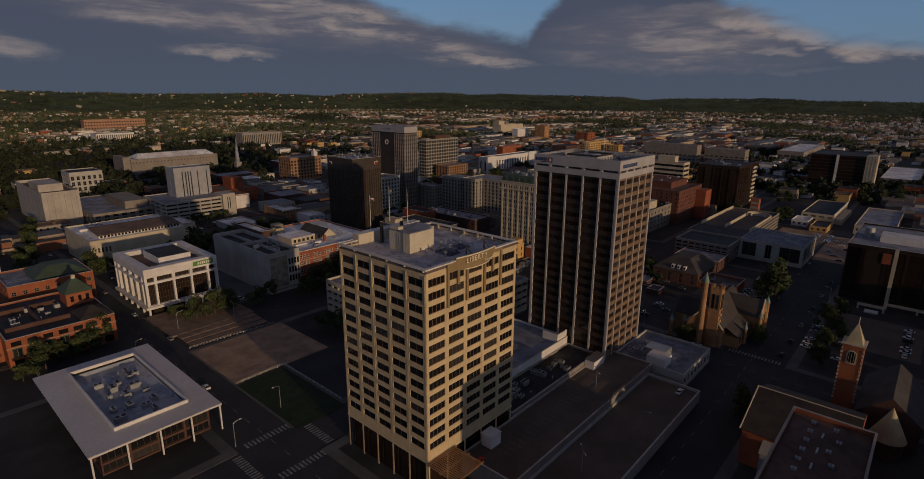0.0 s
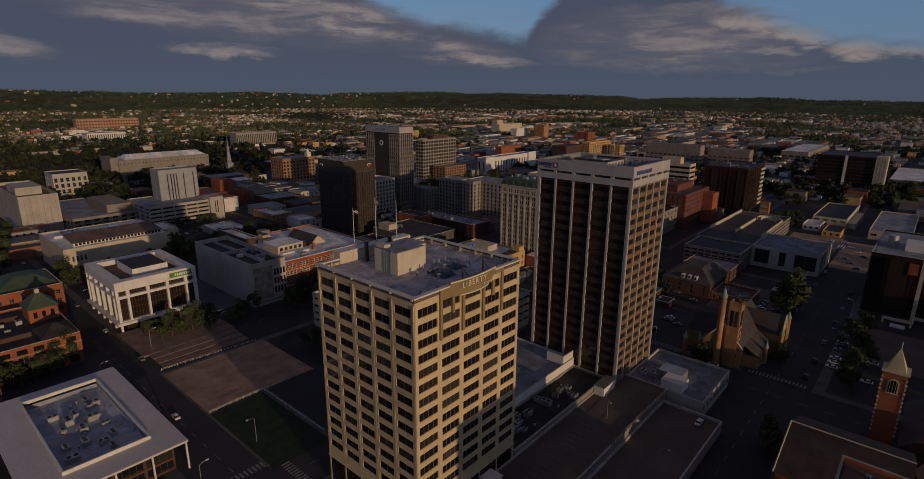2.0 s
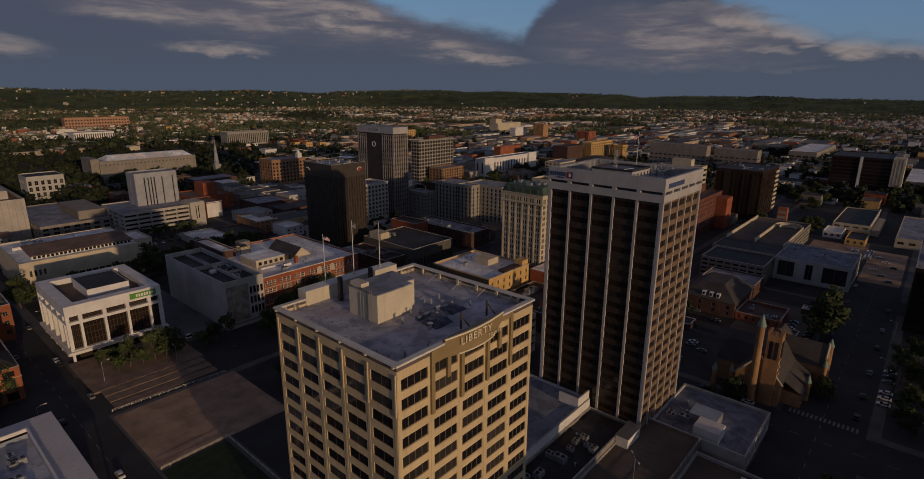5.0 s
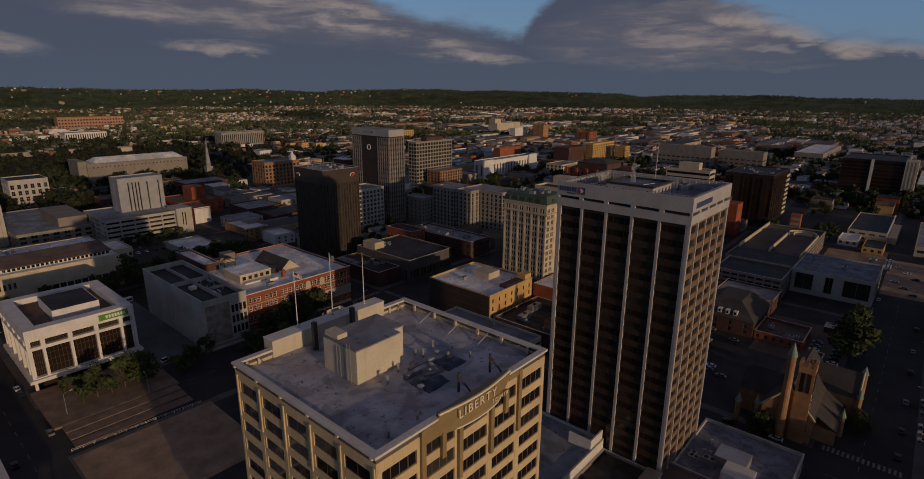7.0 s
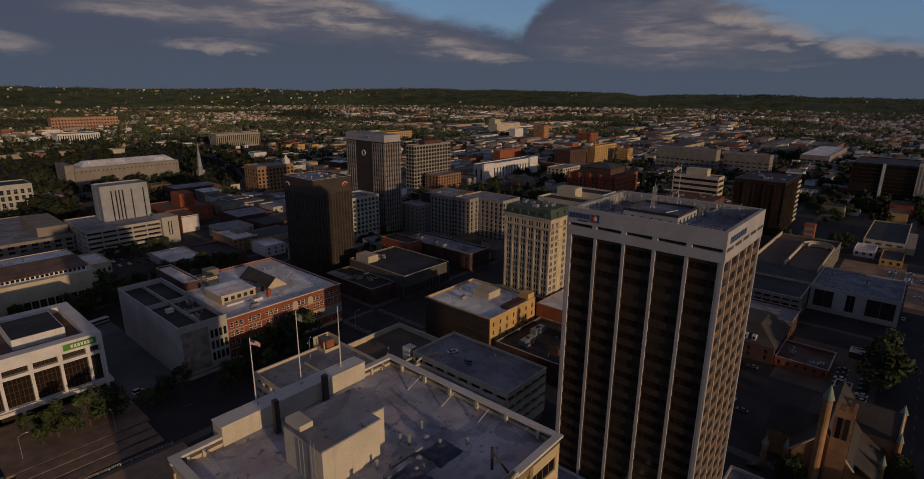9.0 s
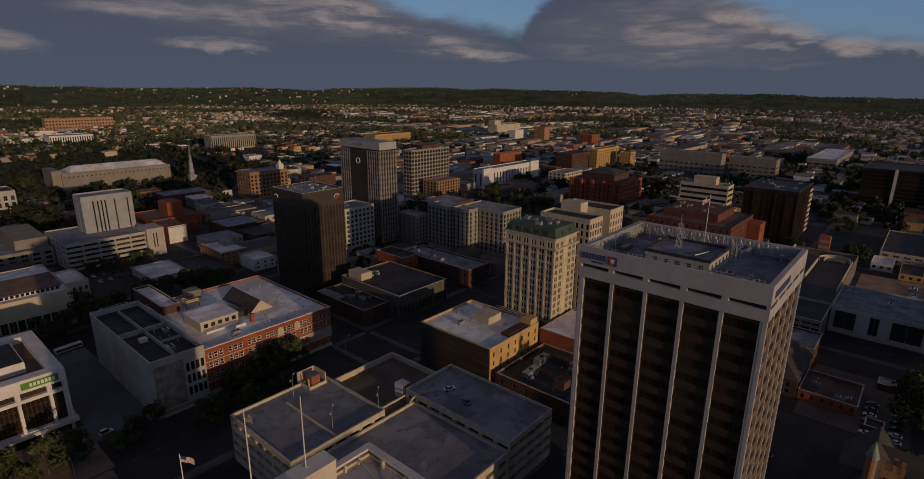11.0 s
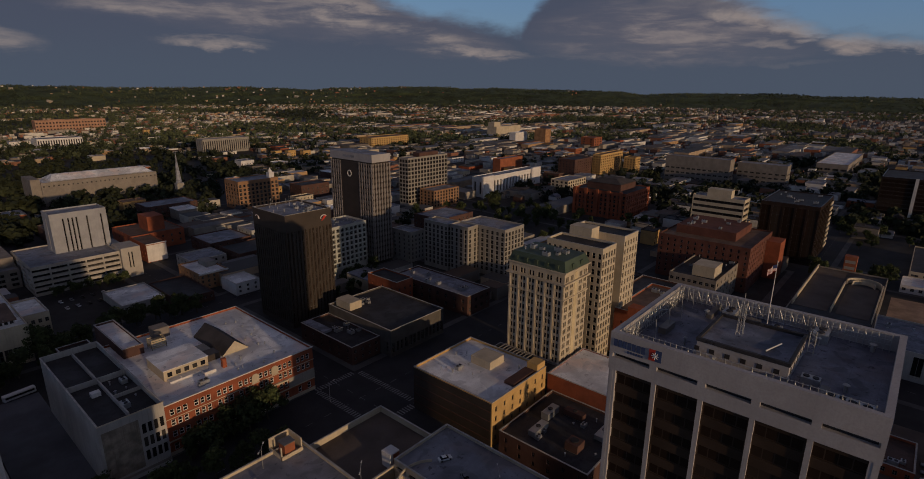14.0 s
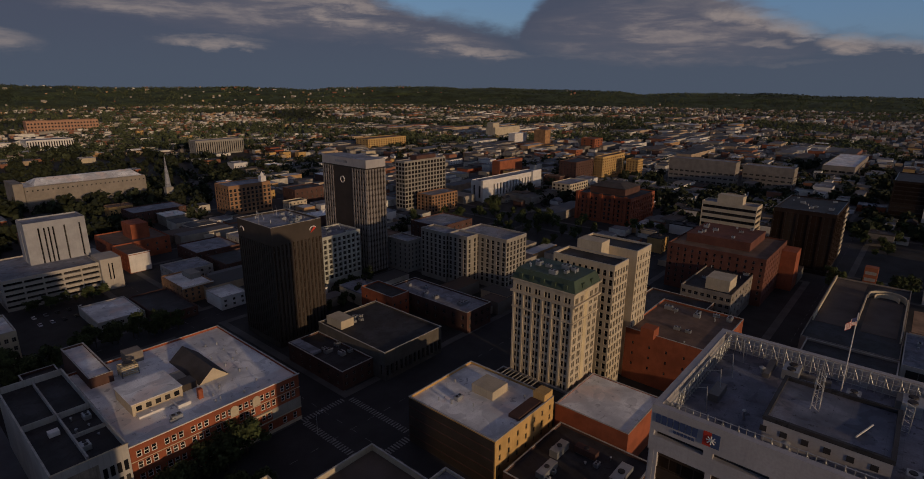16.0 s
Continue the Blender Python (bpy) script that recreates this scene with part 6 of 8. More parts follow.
for ra, rb, zz in ((8.4, 9.0, 16.0), (5.6, 6.0, 15.2)):
    for k in range(12):
        a0, a1 = -1.57 + 3.14 * k / 12, -1.57 + 3.14 * (k + 1) / 12
        ring_ = [(511 - t.location[0] + r * math.cos(an), 112 - t.location[1] + r * math.sin(an)) for r, an in ((ra, a0), (ra, a1), (rb, a1), (rb, a0))]
        lo_, hi_ = [bm.verts.new((*p, 12.6)) for p in ring_], [bm.verts.new((*p, zz)) for p in ring_]
        bm.faces.new(hi_)
        for q in range(4):
            bm.faces.new((lo_[q], lo_[(q + 1) % 4], hi_[(q + 1) % 4], hi_[q]))
part("spiral_wall", bm, LIMESTONE, t, "curved concrete walls of the spiral ramp")
t = thing("sign_tower", 545, 123, 0, "orange and white striped sign tower beside the lot", "stair tower")
add_box(t, "tower_frame", 541, 119.5, 0, 547, 126.5, 23, ORANGE)
for k in range(3):
    add_box(t, "panel", 540.8, 120.1, 10 + k * 4.2, 540.99, 125.9, 12.0 + k * 4.2, GREYSTONE)
t = block("office_building", 418, 60.5, 461, 101, 14.5, RENDER, BLUEROOF, "low modern block with white piers and large dark windows",
          west=[([(2.0, 11.2), (17.0, 21.0), (26.0, 38.6)], [(2.6, 12.4)])], south=[([(3, 15), (17.5, 25.5), (28, 40)], [(2.6, 12.4)])], pane=(1, 0), deep=1.0)
clutter(424, 70, 454, 96, 13.6, 2, 3, 30)
t = town("office_building", "low brick building with a dark hipped roof and three dormers", 330, 100, 365, 128, 8, BRICKDARK, GREYROOF, 4, 5, 2, (1.6, 1.8), 1, 1, top=0.2)
add_hip(t, "roof_cap", 329.4, 99.4, 8.02, 365.6, 128.6, 15, (9, 9), SLATE)
for k in range(3):
    d_ = add_box(t, "dormer", 330.8, 108 + k * 3.6, 9.2, 333.2, 109.9 + k * 3.6, 11.4, WHITE)
    add_box(t, "dormer_window", 330.68, 108.5 + k * 3.6, 9.6, 330.79, 109.4 + k * 3.6, 11.0, GLASS)
t = town("brick_building", "large dark red brick complex", 486, 172, 545, 232, 31, BRICKMID, BROWNROOF, 13, 12, 7, (1.4, 2.0), 3.0, 1.5, (0, 1))
add_box(t, "upper_storey", 500, 185, 30, 540, 225, 36, BRICKMID)
add_box(t, "end_tower", 530, 163, 0, 546, 171.8, 27, BRICK)
clutter(503, 188, 537, 222, 36, 8, 3, 22)
t = block("office_building", 562, 197, 577.5, 236, 47.5, LIMESTONE, GREYROOF, "office block banded in pale concrete and dark glass",
          west=[([(0.6, 38.4)], storeys(4, 46, 9, 2.3))], south=[([(0.6, 14.9)], storeys(4, 46, 9, 2.3))], pane=(7, 0), deep=0.5)
add_box(t, "penthouse", 565, 208, 46.6, 574, 226, 53, LIMESTONE)
t = block("office_building", 582, 150, 645, 190, 46, BLACKWALL, DARKROOF, "black glass office block with ribs",
          west=[(spread(40, 5, 6.6), [(3, 43)])], south=[(spread(63, 8, 6.6), [(3, 43)])], pane=(1, 5), glassmat=GLASSB, frame_mat=DARKROOF, deep=0.3)
for k in range(9):
    add_box(t, "end_band", 632, 149.3, 4 + k * 4.4, 645.4, 149.95, 6.3 + k * 4.4, LIMESTONE, "pale band on the dark end wall")
clutter(590, 155, 640, 185, 45.1, 6, 4, 23)
t = block("hotel_building", 830, 72, 905, 131, 42, BLACKWALL, DARKROOF, "dark glass hotel with a pale end wall", "hotel",
          west=[([(1.0, 27.6), (31.4, 58)], storeys(2, 40, 9, 3.3))], south=[(spread(75, 8, 8), storeys(2, 38, 9, 2.9))], pane=(4, 0), glassmat=GLASSB, frame_mat=DARKROOF, deep=0.4)
add_box(t, "pale_pier", 829.2, 100.2, 0, 830.9, 103.0, 42.3, MULLION, "pale upright pier between the glass fields")
add_box(t, "end_wall", 828.5, 60.5, 0, 847, 71.9, 43.4, LIMESTONE, "pale stone end wall")
for k in range(3):
    add_box(t, "end_groove", 828.3, 62.6 + k * 3.2, 2, 828.49, 63.2 + k * 3.2, 42, CHEQUER)
town("convention_hall", "long low hall with a banded grey front", 905, 300, 925, 388, 36, BEIGE, GREYROOF, 12, 3, 3, (5, 2.2), 3, 14, category="hall")
town("convention_hall", "grey hall with a rounded roof", 942, 238, 965, 300, 30, BEIGE, GREYROOF, 8, 3, 3, (5, 2.0), 3, 10, category="hall")
town("convention_hall", "broad low hall with a pale roof", 1130, 190, 1330, 232, 17, BEIGE, PALEROOF, 4, 14, 1, (8, 3), 4, 5, category="hall")
t = town("trade_hall", "low sunlit hall with terraced pale walls", 585, 66, 668, 92, 9, LIMESTONE, DARKROOF, 4, 16, 2, (4, 1.4), 1, 1, category="hall")
add_box(t, "stair_block", 590, 60, 0, 650, 65.8, 5, LIMESTONE)
add_box(t, "roof_edge", 584.6, 65.6, 9.17, 668.4, 66.4, 10.1, WHITE)
town("shop_building", "small yellow brick shop on the brown lot", 545, 65, 577, 78, 5, YELLOW, DARKROOF, 3, 7, 1, (2, 2), 1, 1)
town("shop_building", "pale low shop with a stepped white roof", 560, 82, 583, 95, 5.5, WHITE, PALEROOF, 3, 5, 1, (2, 2), 1, 1)
town("trade_hall", "low pale roofed hall beside the lot", 560, 20, 660, 48, 8, LIMESTONE, GREYROOF, 4, 12, 1, (4, 2), 2, 2, category="hall")
town("trade_hall", "long pale roofed shed", 900, 20, 1060, 60, 10, BEIGE, PALEROOF, 4, 12, 1, (4, 2), 2, 2, category="hall")
t = block("office_building", 372, -40, 440, 33, 33, BLACKWALL, GREYROOF, "dark reflective glass block with a pale corner post",
          west=[(spread(73, 8, 8.0), [(4, 31)])], south=[(spread(68, 7, 8.6), [(4, 31)])], pane=(1, 3), glassmat=GLASSB, frame_mat=BLACKWALL, deep=0.12)
add_box(t, "corner_post", 367.6, 9.6, 0, 369.3, 11.3, 33.5, LIMESTONE, "pale stone corner post")
# added red panel draws the sunlit patch on the dark glass
add_box(t, "brick_panel", 371.75, 12.4, 24, 371.95, 16.4, 30, BRICK, "red panel standing for a sunlit patch near the roof edge")
add_box(t, "roof_plant", 390, 0, 32.1, 405, 20, 36, WHITE)
cyl_t = thing("roof_tank", 400, 26, 32.1, "round metal tank on the glass block's roof", "tank")
bm = bmesh.new()
cyl(bm, 0, 0, 0, 6, 2.5, 2.5, 16)
part("tank", bm, METAL, cyl_t)
t = thing("entrance_wall", 362, 10, 0, "low pale concrete frame wall round the entrance of the glass block", "wall")
for p in ((357.2, 9.6, 358.4, 22.4), (358.4, 9.6, 366.6, 10.8), (365.4, -26, 366.6, 9.6)):
    add_box(t, "beam", p[0], p[1], 2.2, p[2], p[3], 3.5, LIMESTONE)
for u, v in ((357.3, 21.4), (357.3, 10), (365.5, 9.7), (365.5, -4), (365.5, -18)):
    add_box(t, "post", u, v, 0, u + 1.0, v + 1.0, 2.2, LIMESTONE)
add_box(t, "planter", 352.6, 12.5, 0, 356.2, 18.5, 1.1, WHITE)

t = town("brick_building", "low red brick row with small roof hatches", 331, 79, 353, 99.5, 4.5, BRICK, RUSTROOF, 6, 6, 1, (1.4, 1.8), 1, 1)
clutter(333, 82, 350, 97, 3.6, 3, 5, 32)
for k, (x, y, w, d, h) in enumerate(((300, 112, 9, 7, 3.4), (312, 124, 12, 6, 3.0), (322, 70, 7, 6, 2.8), (362, 66, 7, 9, 3.2))):
    town("shed", "small dark shed on the brown lot", x, y, x + w, y + d, h, BRICKDARK, GREYROOF if k % 2 else DARKROOF, category="shed", top=0.3)

# ---- court house quarter ----
t = town("courthouse", "red brick court house with ribbed front and dark roof", 620, 318, 678, 377, 28, BRICK, DARKROOF, 12, 11, 5, (2.2, 3.0), 2.5, 2.5, (0, 1), 0.8, category="court house")
add_box(t, "upper_storey", 632, 330, 27, 668, 368, 34, BRICKDARK)
add_hip(t, "roof_cap", 631, 329, 34, 669, 369, 38, (12, 12), SLATE)
for k in range(5):
    add_box(t, "buttress", 618.8, 322 + k * 13, 0, 619.99, 325 + k * 13, 29, BRICK)
t = town("courthouse", "white stone post office with tall pilasters", 615, 497, 733, 514, 24.5, WHITE, GREYROOF, 2, 18, 1, (3.0, 14.5), 3, 5, (1, 4), 1.2, category="post office")
add_box(t, "end_block", 612, 494, 0, 632, 496.8, 26, WHITE)
add_box(t, "end_block", 716, 494, 0, 736, 496.8, 26, WHITE)
town("brick_building", "plain orange brick warehouse", 775, 592, 834, 606, 23, ORANGE, GREYROOF, 0, 0)
town("brick_building", "yellow brick hotel with a grid of windows", 851, 464, 925, 477, 34, YELLOW, BROWNROOF, 3, 12, 8, (3, 2.2), 2, 2, (0, 0))
town("brick_building", "yellow brick block with square windows", 893, 429, 911, 447, 29, YELLOW, BROWNROOF, 4, 4, 7, (2.2, 2.2), 2, 2, (0, 0))
town("brick_building", "square orange brick tower", 1182, 648, 1217, 680, 25, ORANGE, BROWNROOF, 2, 3, 4, (4, 3), 2, 2, (0, 0))
town("warehouse", "white windowless store building", 1138, 823, 1185, 840, 28, WHITE, PALEROOF, category="warehouse")
town("grain_silo", "tall brown grain store", 1166, 761, 1188, 790, 37, SANDSTONE, BROWNROOF, category="silo")
t = town("grain_silo", "row of tan concrete silos", 1239, 955, 1346, 985, 29, LIMESTONE, GREYROOF, category="silo")
add_box(t, "head_house", 1236, 960, 28, 1262, 980, 40, LIMESTONE)
town("office_building", "pale corner building with big windows", 700, 430, 745, 455, 18, LIMESTONE, GREYROOF, 4, 8, 4, (3, 2.6), 1, 1, (0, 0))
town("office_building", "dark tall building beside the yellow hotel", 800, 478, 850, 505, 30, BRICKDARK, DARKROOF, 5, 8, 7, (2, 2), 2, 2, (0, 0))

# ---- left distance ----
t = block("office_building", 196, 532, 229.5, 551, 46, GREYWHITE, GREYROOF, "white slab with dark vertical slots",
          south=[([(7, 8), (10, 11), (12.4, 13.4), (14.8, 15.8), (21, 22), (29.5, 30.5)], [(14, 42)])], west=[([(9, 10.2)], [(14, 42)])], pane=(0, 8), deep=0.6)
t = town("parking_garage", "pale concrete parking garage below the white slab", 176.5, 506, 226.2, 560, 19.6, PALECON, GREYROOF, 4, 5, 5, (9.2, 1.7), 1.0, 1.2, (0, 0), 1.2, category="parking garage")
add_box(t, "stair_tower", 226.4, 503.5, 0, 238.5, 522, 21.3, PALECON)
for k in range(2):
    add_box(t, "tower_slot", 230.6 + k * 2.0, 503.35, 7, 231.3 + k * 2.0, 503.49, 18, GLASS)
add_box(t, "rear_wing", 226.3, 522.1, 0, 238, 558, 16, PALECON)
t = town("office_building", "windowless streaked concrete block with a sunken roof", 100, 562, 127, 660, 31.5, PALECON, BROWNROOF, top=2.5)
add_box(t, "roof_house", 103, 585, 29.0, 121, 620, 35.5, PALECON)
for k in range(6):
    add_box(t, "panel_joint", 103.5 + k * 4.2, 561.9, 1, 103.7 + k * 4.2, 561.99, 31, BEIGE)
t = town("library_building", "low pale building with a broad flat roof", 128, 535, 175.5, 636, 13, BEIGE, GREYROOF, 10, 7, 3, (4, 2.2), 1, 1.5, (1, 0), category="library")
add_box(t, "upper_storey", 156, 545, 12.2, 175, 600, 19, BEIGE)
town("office_building", "pale stone building with square windows", 161, 741, 194, 775, 25, RENDER, DARKROOF, 4, 6, 3, (3, 4.5), 2, 4, (1, 1))
t = block("office_building", 93, 408, 155.5, 468, 19.6, LIMESTONE, PALEROOF, "long pale building with a white roof and roof lights",
          south=[(spread(62.5, 11, 3.0, 20, 4), [(3.0, 9.0)]), ([(4 + k * 2.2, 5.2 + k * 2.2) for k in range(4)], [(11.0, 14.4)])], pane=(1, 1), deep=0.5)
add_box(t, "clerestory_wall", 100, 414, 18.72, 152, 436, 21.0, WHITE)
for k in range(24):
    add_box(t, "clerestory_light", 100.9 + k * 2.13, 413.8, 19.4, 102.3 + k * 2.13, 413.99, 20.8, GLASS)
c = t.location
bm = bmesh.new()
lo = [(99.4, 413.0, 21.02), (152.6, 413.0, 21.02), (152.6, 436.4, 22.9), (99.4, 436.4, 22.9)]
v = [bm.verts.new(Vector(p) - c) for p in lo] + [bm.verts.new(Vector((p[0], p[1], p[2] + 0.4)) - c) for p in lo]
for f in ((3, 2, 1, 0), (4, 5, 6, 7), (0, 1, 5, 4), (1, 2, 6, 5), (2, 3, 7, 6), (3, 0, 4, 7)):
    bm.faces.new([v[q] for q in f])
part("clerestory_roof", bm, BROWNROOF, t, "brown ribbed roof over the roof lights")
for k in range(9):
    add_box(t, "roof_rib", 101 + k * 5.8, 413.1, 21.45, 101.3 + k * 5.8, 414.6, 21.75, GREYSTONE)
add_box(t, "ledge", 97, 411.0, 18.72, 153, 412.2, 19.3, WHITE)
add_box(t, "roof_step", 97, 446, 18.72, 153.5, 447, 20.4, WHITE)
clutter(104, 450, 151, 464, 18.7, 5, 6, 31)
town("office_building", "low pale wing with a white roof", 155.8, 425, 167.5, 453, 17.5, LIMESTONE, PALEROOF, 0, 4, 3, (1.6, 2.2), 2, 2)
t = town("brick_building", "brick building with rows of arched windows and white cupola", 384, 644, 431, 674, 31, TANBRICK, GREYROOF, 5, 10, 6, (2.8, 3.0), 2, 3, (0, 1))
add_box(t, "cupola_base", 424, 650, 30, 430, 656, 36, WHITE)
bm = bmesh.new()
cyl(bm, 427 - t.location[0], 653 - t.location[1], 36, 41, 2.8, 0.0, 8)
part("cupola_roof", bm, WHITE, t)
t = town("auditorium", "long beige hall with a blue-grey roof", 253, 830, 372, 873, 24, BEIGE, PALEROOF, 4, 26, 1, (1.6, 1.6), 19, 4.0, (0, 0), category="hall")
add_hip(t, "upper_roof", 262, 833, 24.2, 369, 870, 30, (6, 16), PALEROOF)
add_box(t, "end_block", 244, 832, 0, 252.9, 872, 28, BEIGE)
town("church_hall", "dark roofed brick church hall", 463, 649, 502, 674, 16, BRICKDARK, DARKROOF, 3, 6, 2, (1.6, 3), 2, 2, category="church hall")
town("house", "small cream villa with a dark roof", 432, 612, 454, 624, 12, LIMESTONE, DARKROOF, 3, 5, 3, (1.4, 1.8), 1, 1, category="house")
t = thing("church_steeple", 375, 772, 0, "slim white church steeple with a tall spire", "steeple")
add_box(t, "steeple_base", 371, 768, 0, 379, 776, 16, GREYSTONE)
bm = bmesh.new()
cyl(bm, 0, 0, 16, 54, 3.4, 0.0, 8)
part("spire", bm, GREYROOF, t)
town("hospital_building", "long grey apartment slab with upright ribs", 574, 1149, 668, 1178, 28, GREYSTONE, GREYROOF, 3, 22, 1, (2.0, 21), 3, 4, (0, 5), category="apartment building")
town("apartment_building", "pale apartment slab with upright ribs", 380, 1450, 458, 1495, 21, WHITE, GREYROOF, 5, 18, 1, (2.2, 15), 2, 3, (0, 3), category="apartment building")
town("hospital_building", "long sunlit salmon brick range", 475, 1911, 640, 1945, 32, SALMON, BROWNROOF, 3, 22, 3, (4, 4), 3, 3, (0, 0), category="hospital")
town("apartment_building", "sunlit yellow apartment block", 852, 987, 958, 1026, 24, YELLOW, BROWNROOF, 4, 16, 5, (3, 2.4), 2, 2, (0, 0), category="apartment building")

# orange complex on the left
def orange_complex():
    t = town("office_building", "orange brick offices with green window bays and hipped roofs", 28, 280, 68.5, 333, 13.6, ORANGE, DARKROOF, 0, 0)
    for k in range(7):
        u = 29.6 + k * 5.6
        add_box(t, "window_bay", u, 279.7, 4.9, u + 3.5, 279.99, 9.3, BAYGREEN, "green framed tall window bay")
        for q in range(2):
            add_box(t, "bay_glass", u + 0.3 + q * 1.6, 279.62, 5.3, u + 1.6 + q * 1.6, 279.69, 8.9, GLASS)
        add_box(t, "window", u, 279.72, 10.3, u + 3.5, 279.99, 12.3, GLASS)
        add_box(t, "arcade_window", u, 279.72, 0.6, u + 3.5, 279.99, 3.9, GLASS)
        add_box(t, "pier", u + 4.1, 279.6, 0, u + 4.9, 279.99, 13.5, ORANGE)
    add_box(t, "belt", 27.8, 279.5, 9.5, 68.7, 279.99, 9.9, SALMON)
    for k in range(9):
        add_box(t, "window_bay", 68.51, 283 + k * 5.4, 4.9, 68.75, 286.2 + k * 5.4, 9.3, BAYGREEN)
    add_box(t, "drum", 56.5, 308, 12.6, 67.5, 321, 19.0, ORANGE, "raised brick drum under a hipped roof")
    for k in range(3):
        add_box(t, "drum_window", 58.2 + k * 3.2, 307.85, 14.6, 59.6 + k * 3.2, 307.99, 17.4, GLASS)
    add_hip(t, "drum_roof", 55.8, 307.2, 19.0, 68.2, 321.8, 24.6, (5.2, 6.2), COPPER)
    add_box(t, "lantern", 61.2, 313.6, 24.6, 62.8, 315.4, 26.4, LIMESTONE)
    add_hip(t, "corner_roof", 55, 280.2, 14.0, 68.2, 297, 17.6, (6, 7.5), DARKSLATE)
    for p in ((30, 292, 54, 293), (30, 318, 54, 319), (42, 293, 43, 318)):
        add_box(t, "roof_wall", p[0], p[1], 12.7, p[2], p[3], 14.6, BRICKDARK)
    t2 = town("office_building", "orange brick offices with a raised green roof", 40, 346, 78, 380, 17.5, ORANGE, GREYROOF, 4, 8, 3, (2, 2.2), 2, 2)
    add_hip(t2, "roof_cap", 52, 350, 17.5, 77, 376, 22, (8, 8), COPPER)
    t3 = town("office_building", "orange brick wing with square windows", -14, 292, 28, 345, 15, ORANGE, DARKROOF, 9, 8, 3, (2.6, 2.8), 2, 2)
    clutter(31, 295, 53, 316, 12.7, 7, 4, 24)


orange_complex()
town("office_building", "white office block with ribbon windows", 14, 440, 50, 480, 20, WHITE, GREYROOF, 6, 8, 4, (3.6, 1.8), 2, 2)

# unseen blocks, added behind the flight's start to throw shade on the decks
town("office_tower", "unseen plain concrete office tower added to cast shade", 87.5, -60, 140, -22, 46.5, BEIGE, DARKROOF, category="office tower")
town("office_building", "unseen plain concrete office block added to cast shade", 141, -75, 265, -30, 17.7, BEIGE, DARKROOF)
town("office_building", "unseen long plain concrete office block added to cast shade", 268, -120, 368, -80, 24, BEIGE, DARKROOF)
FOOT += [(250, 50, 298, 92), (115, -41, 250, 38), (93, 95, 134, 137), (194, 92, 230, 132), (88, 298, 127, 346), (29, 174, 70, 244), (340, -8, 372, 24), (360, 395, 381, 448), (168, 410, 240, 506)]
# ---- trees ----
LEAF = surface("leaves", (0.040, 0.056, 0.020), vary=0.45, scale=0.25, grain=1.2, bump=0.0, per_object=0.5, tint=(0.07, 0.088, 0.028))
# darker leaf copy: shade over the mid-town trees put into the colour
LEAFSHADED = surface("town_leaves", (0.022, 0.030, 0.014), vary=0.45, scale=0.02, grain=0.5, bump=0.0, island=0.6, tint=(0.036, 0.044, 0.018))
# far leaf copy, paler and bluer: distance haze put into the colour
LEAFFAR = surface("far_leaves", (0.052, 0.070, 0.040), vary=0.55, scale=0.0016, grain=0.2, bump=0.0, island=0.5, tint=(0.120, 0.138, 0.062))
BARK = surface("bark", (0.09, 0.07, 0.05), vary=0.3, grain=6.0)


def tree_meshes(seed, high, wide, leaves):
    rnd = random.Random(seed)
    bm = bmesh.new()
    cyl(bm, 0, 0, 0, high * 0.45, 0.24, 0.13, 8)
    lobes = []
    for i in range(15):
        an, r = rnd.uniform(0, 6.28), wide * rnd.uniform(0.1, 0.95)
        z = high * rnd.uniform(0.36, 0.93)
        r *= 1.0 - 0.5 * max(0.0, (z / high - 0.55)) / 0.45
        lobes.append((Vector((r * math.cos(an), r * math.sin(an), z)), wide * rnd.uniform(0.2, 0.42)))
        bar(bm, (0, 0, high * rnd.uniform(0.25, 0.42)), lobes[-1][0], 0.06, 5)
    trunk = mesh_of("trunk", bm, BARK)
    bm = bmesh.new()
    for _ in range(leaves):
        c, r = rnd.choice(lobes)
        d = Vector((rnd.gauss(0, 1), rnd.gauss(0, 1), rnd.gauss(0, 0.8))).normalized()
        p = c + d * r * rnd.uniform(0.55, 1.1)
        u = Vector((rnd.gauss(0, 1), rnd.gauss(0, 1), rnd.gauss(0, 1))).normalized()
        v = u.cross(d + Vector((0.01, 0.02, 0.3))).normalized()
        s = rnd.uniform(0.28, 0.6)
        bm.faces.new([bm.verts.new(p + q) for q in (u * s, v * s * 0.7, -u * s, -v * s * 0.7)])
    return trunk, mesh_of("crown", bm, LEAF)


KINDS = [tree_meshes(11, 9.0, 4.2, 1300), tree_meshes(12, 12.0, 4.8, 1500), tree_meshes(13, 7.0, 3.2, 1000), tree_meshes(14, 10.5, 5.5, 1500)]


def tree(x, y, kind, size=1.0, z=0.14, label="leafy green street tree beside the pavement"):
    trunk, crown = KINDS[kind]
    t = thing("tree", x, y, z, label, "tree", "street trees", turn=(x * 37 + y * 91) % 360)
    t.scale = (size, size, size)
    for n, me in (("trunk", trunk), ("crown", crown)):
        ob = new(n, me)
        ob.parent = t


rnd = random.Random(21)


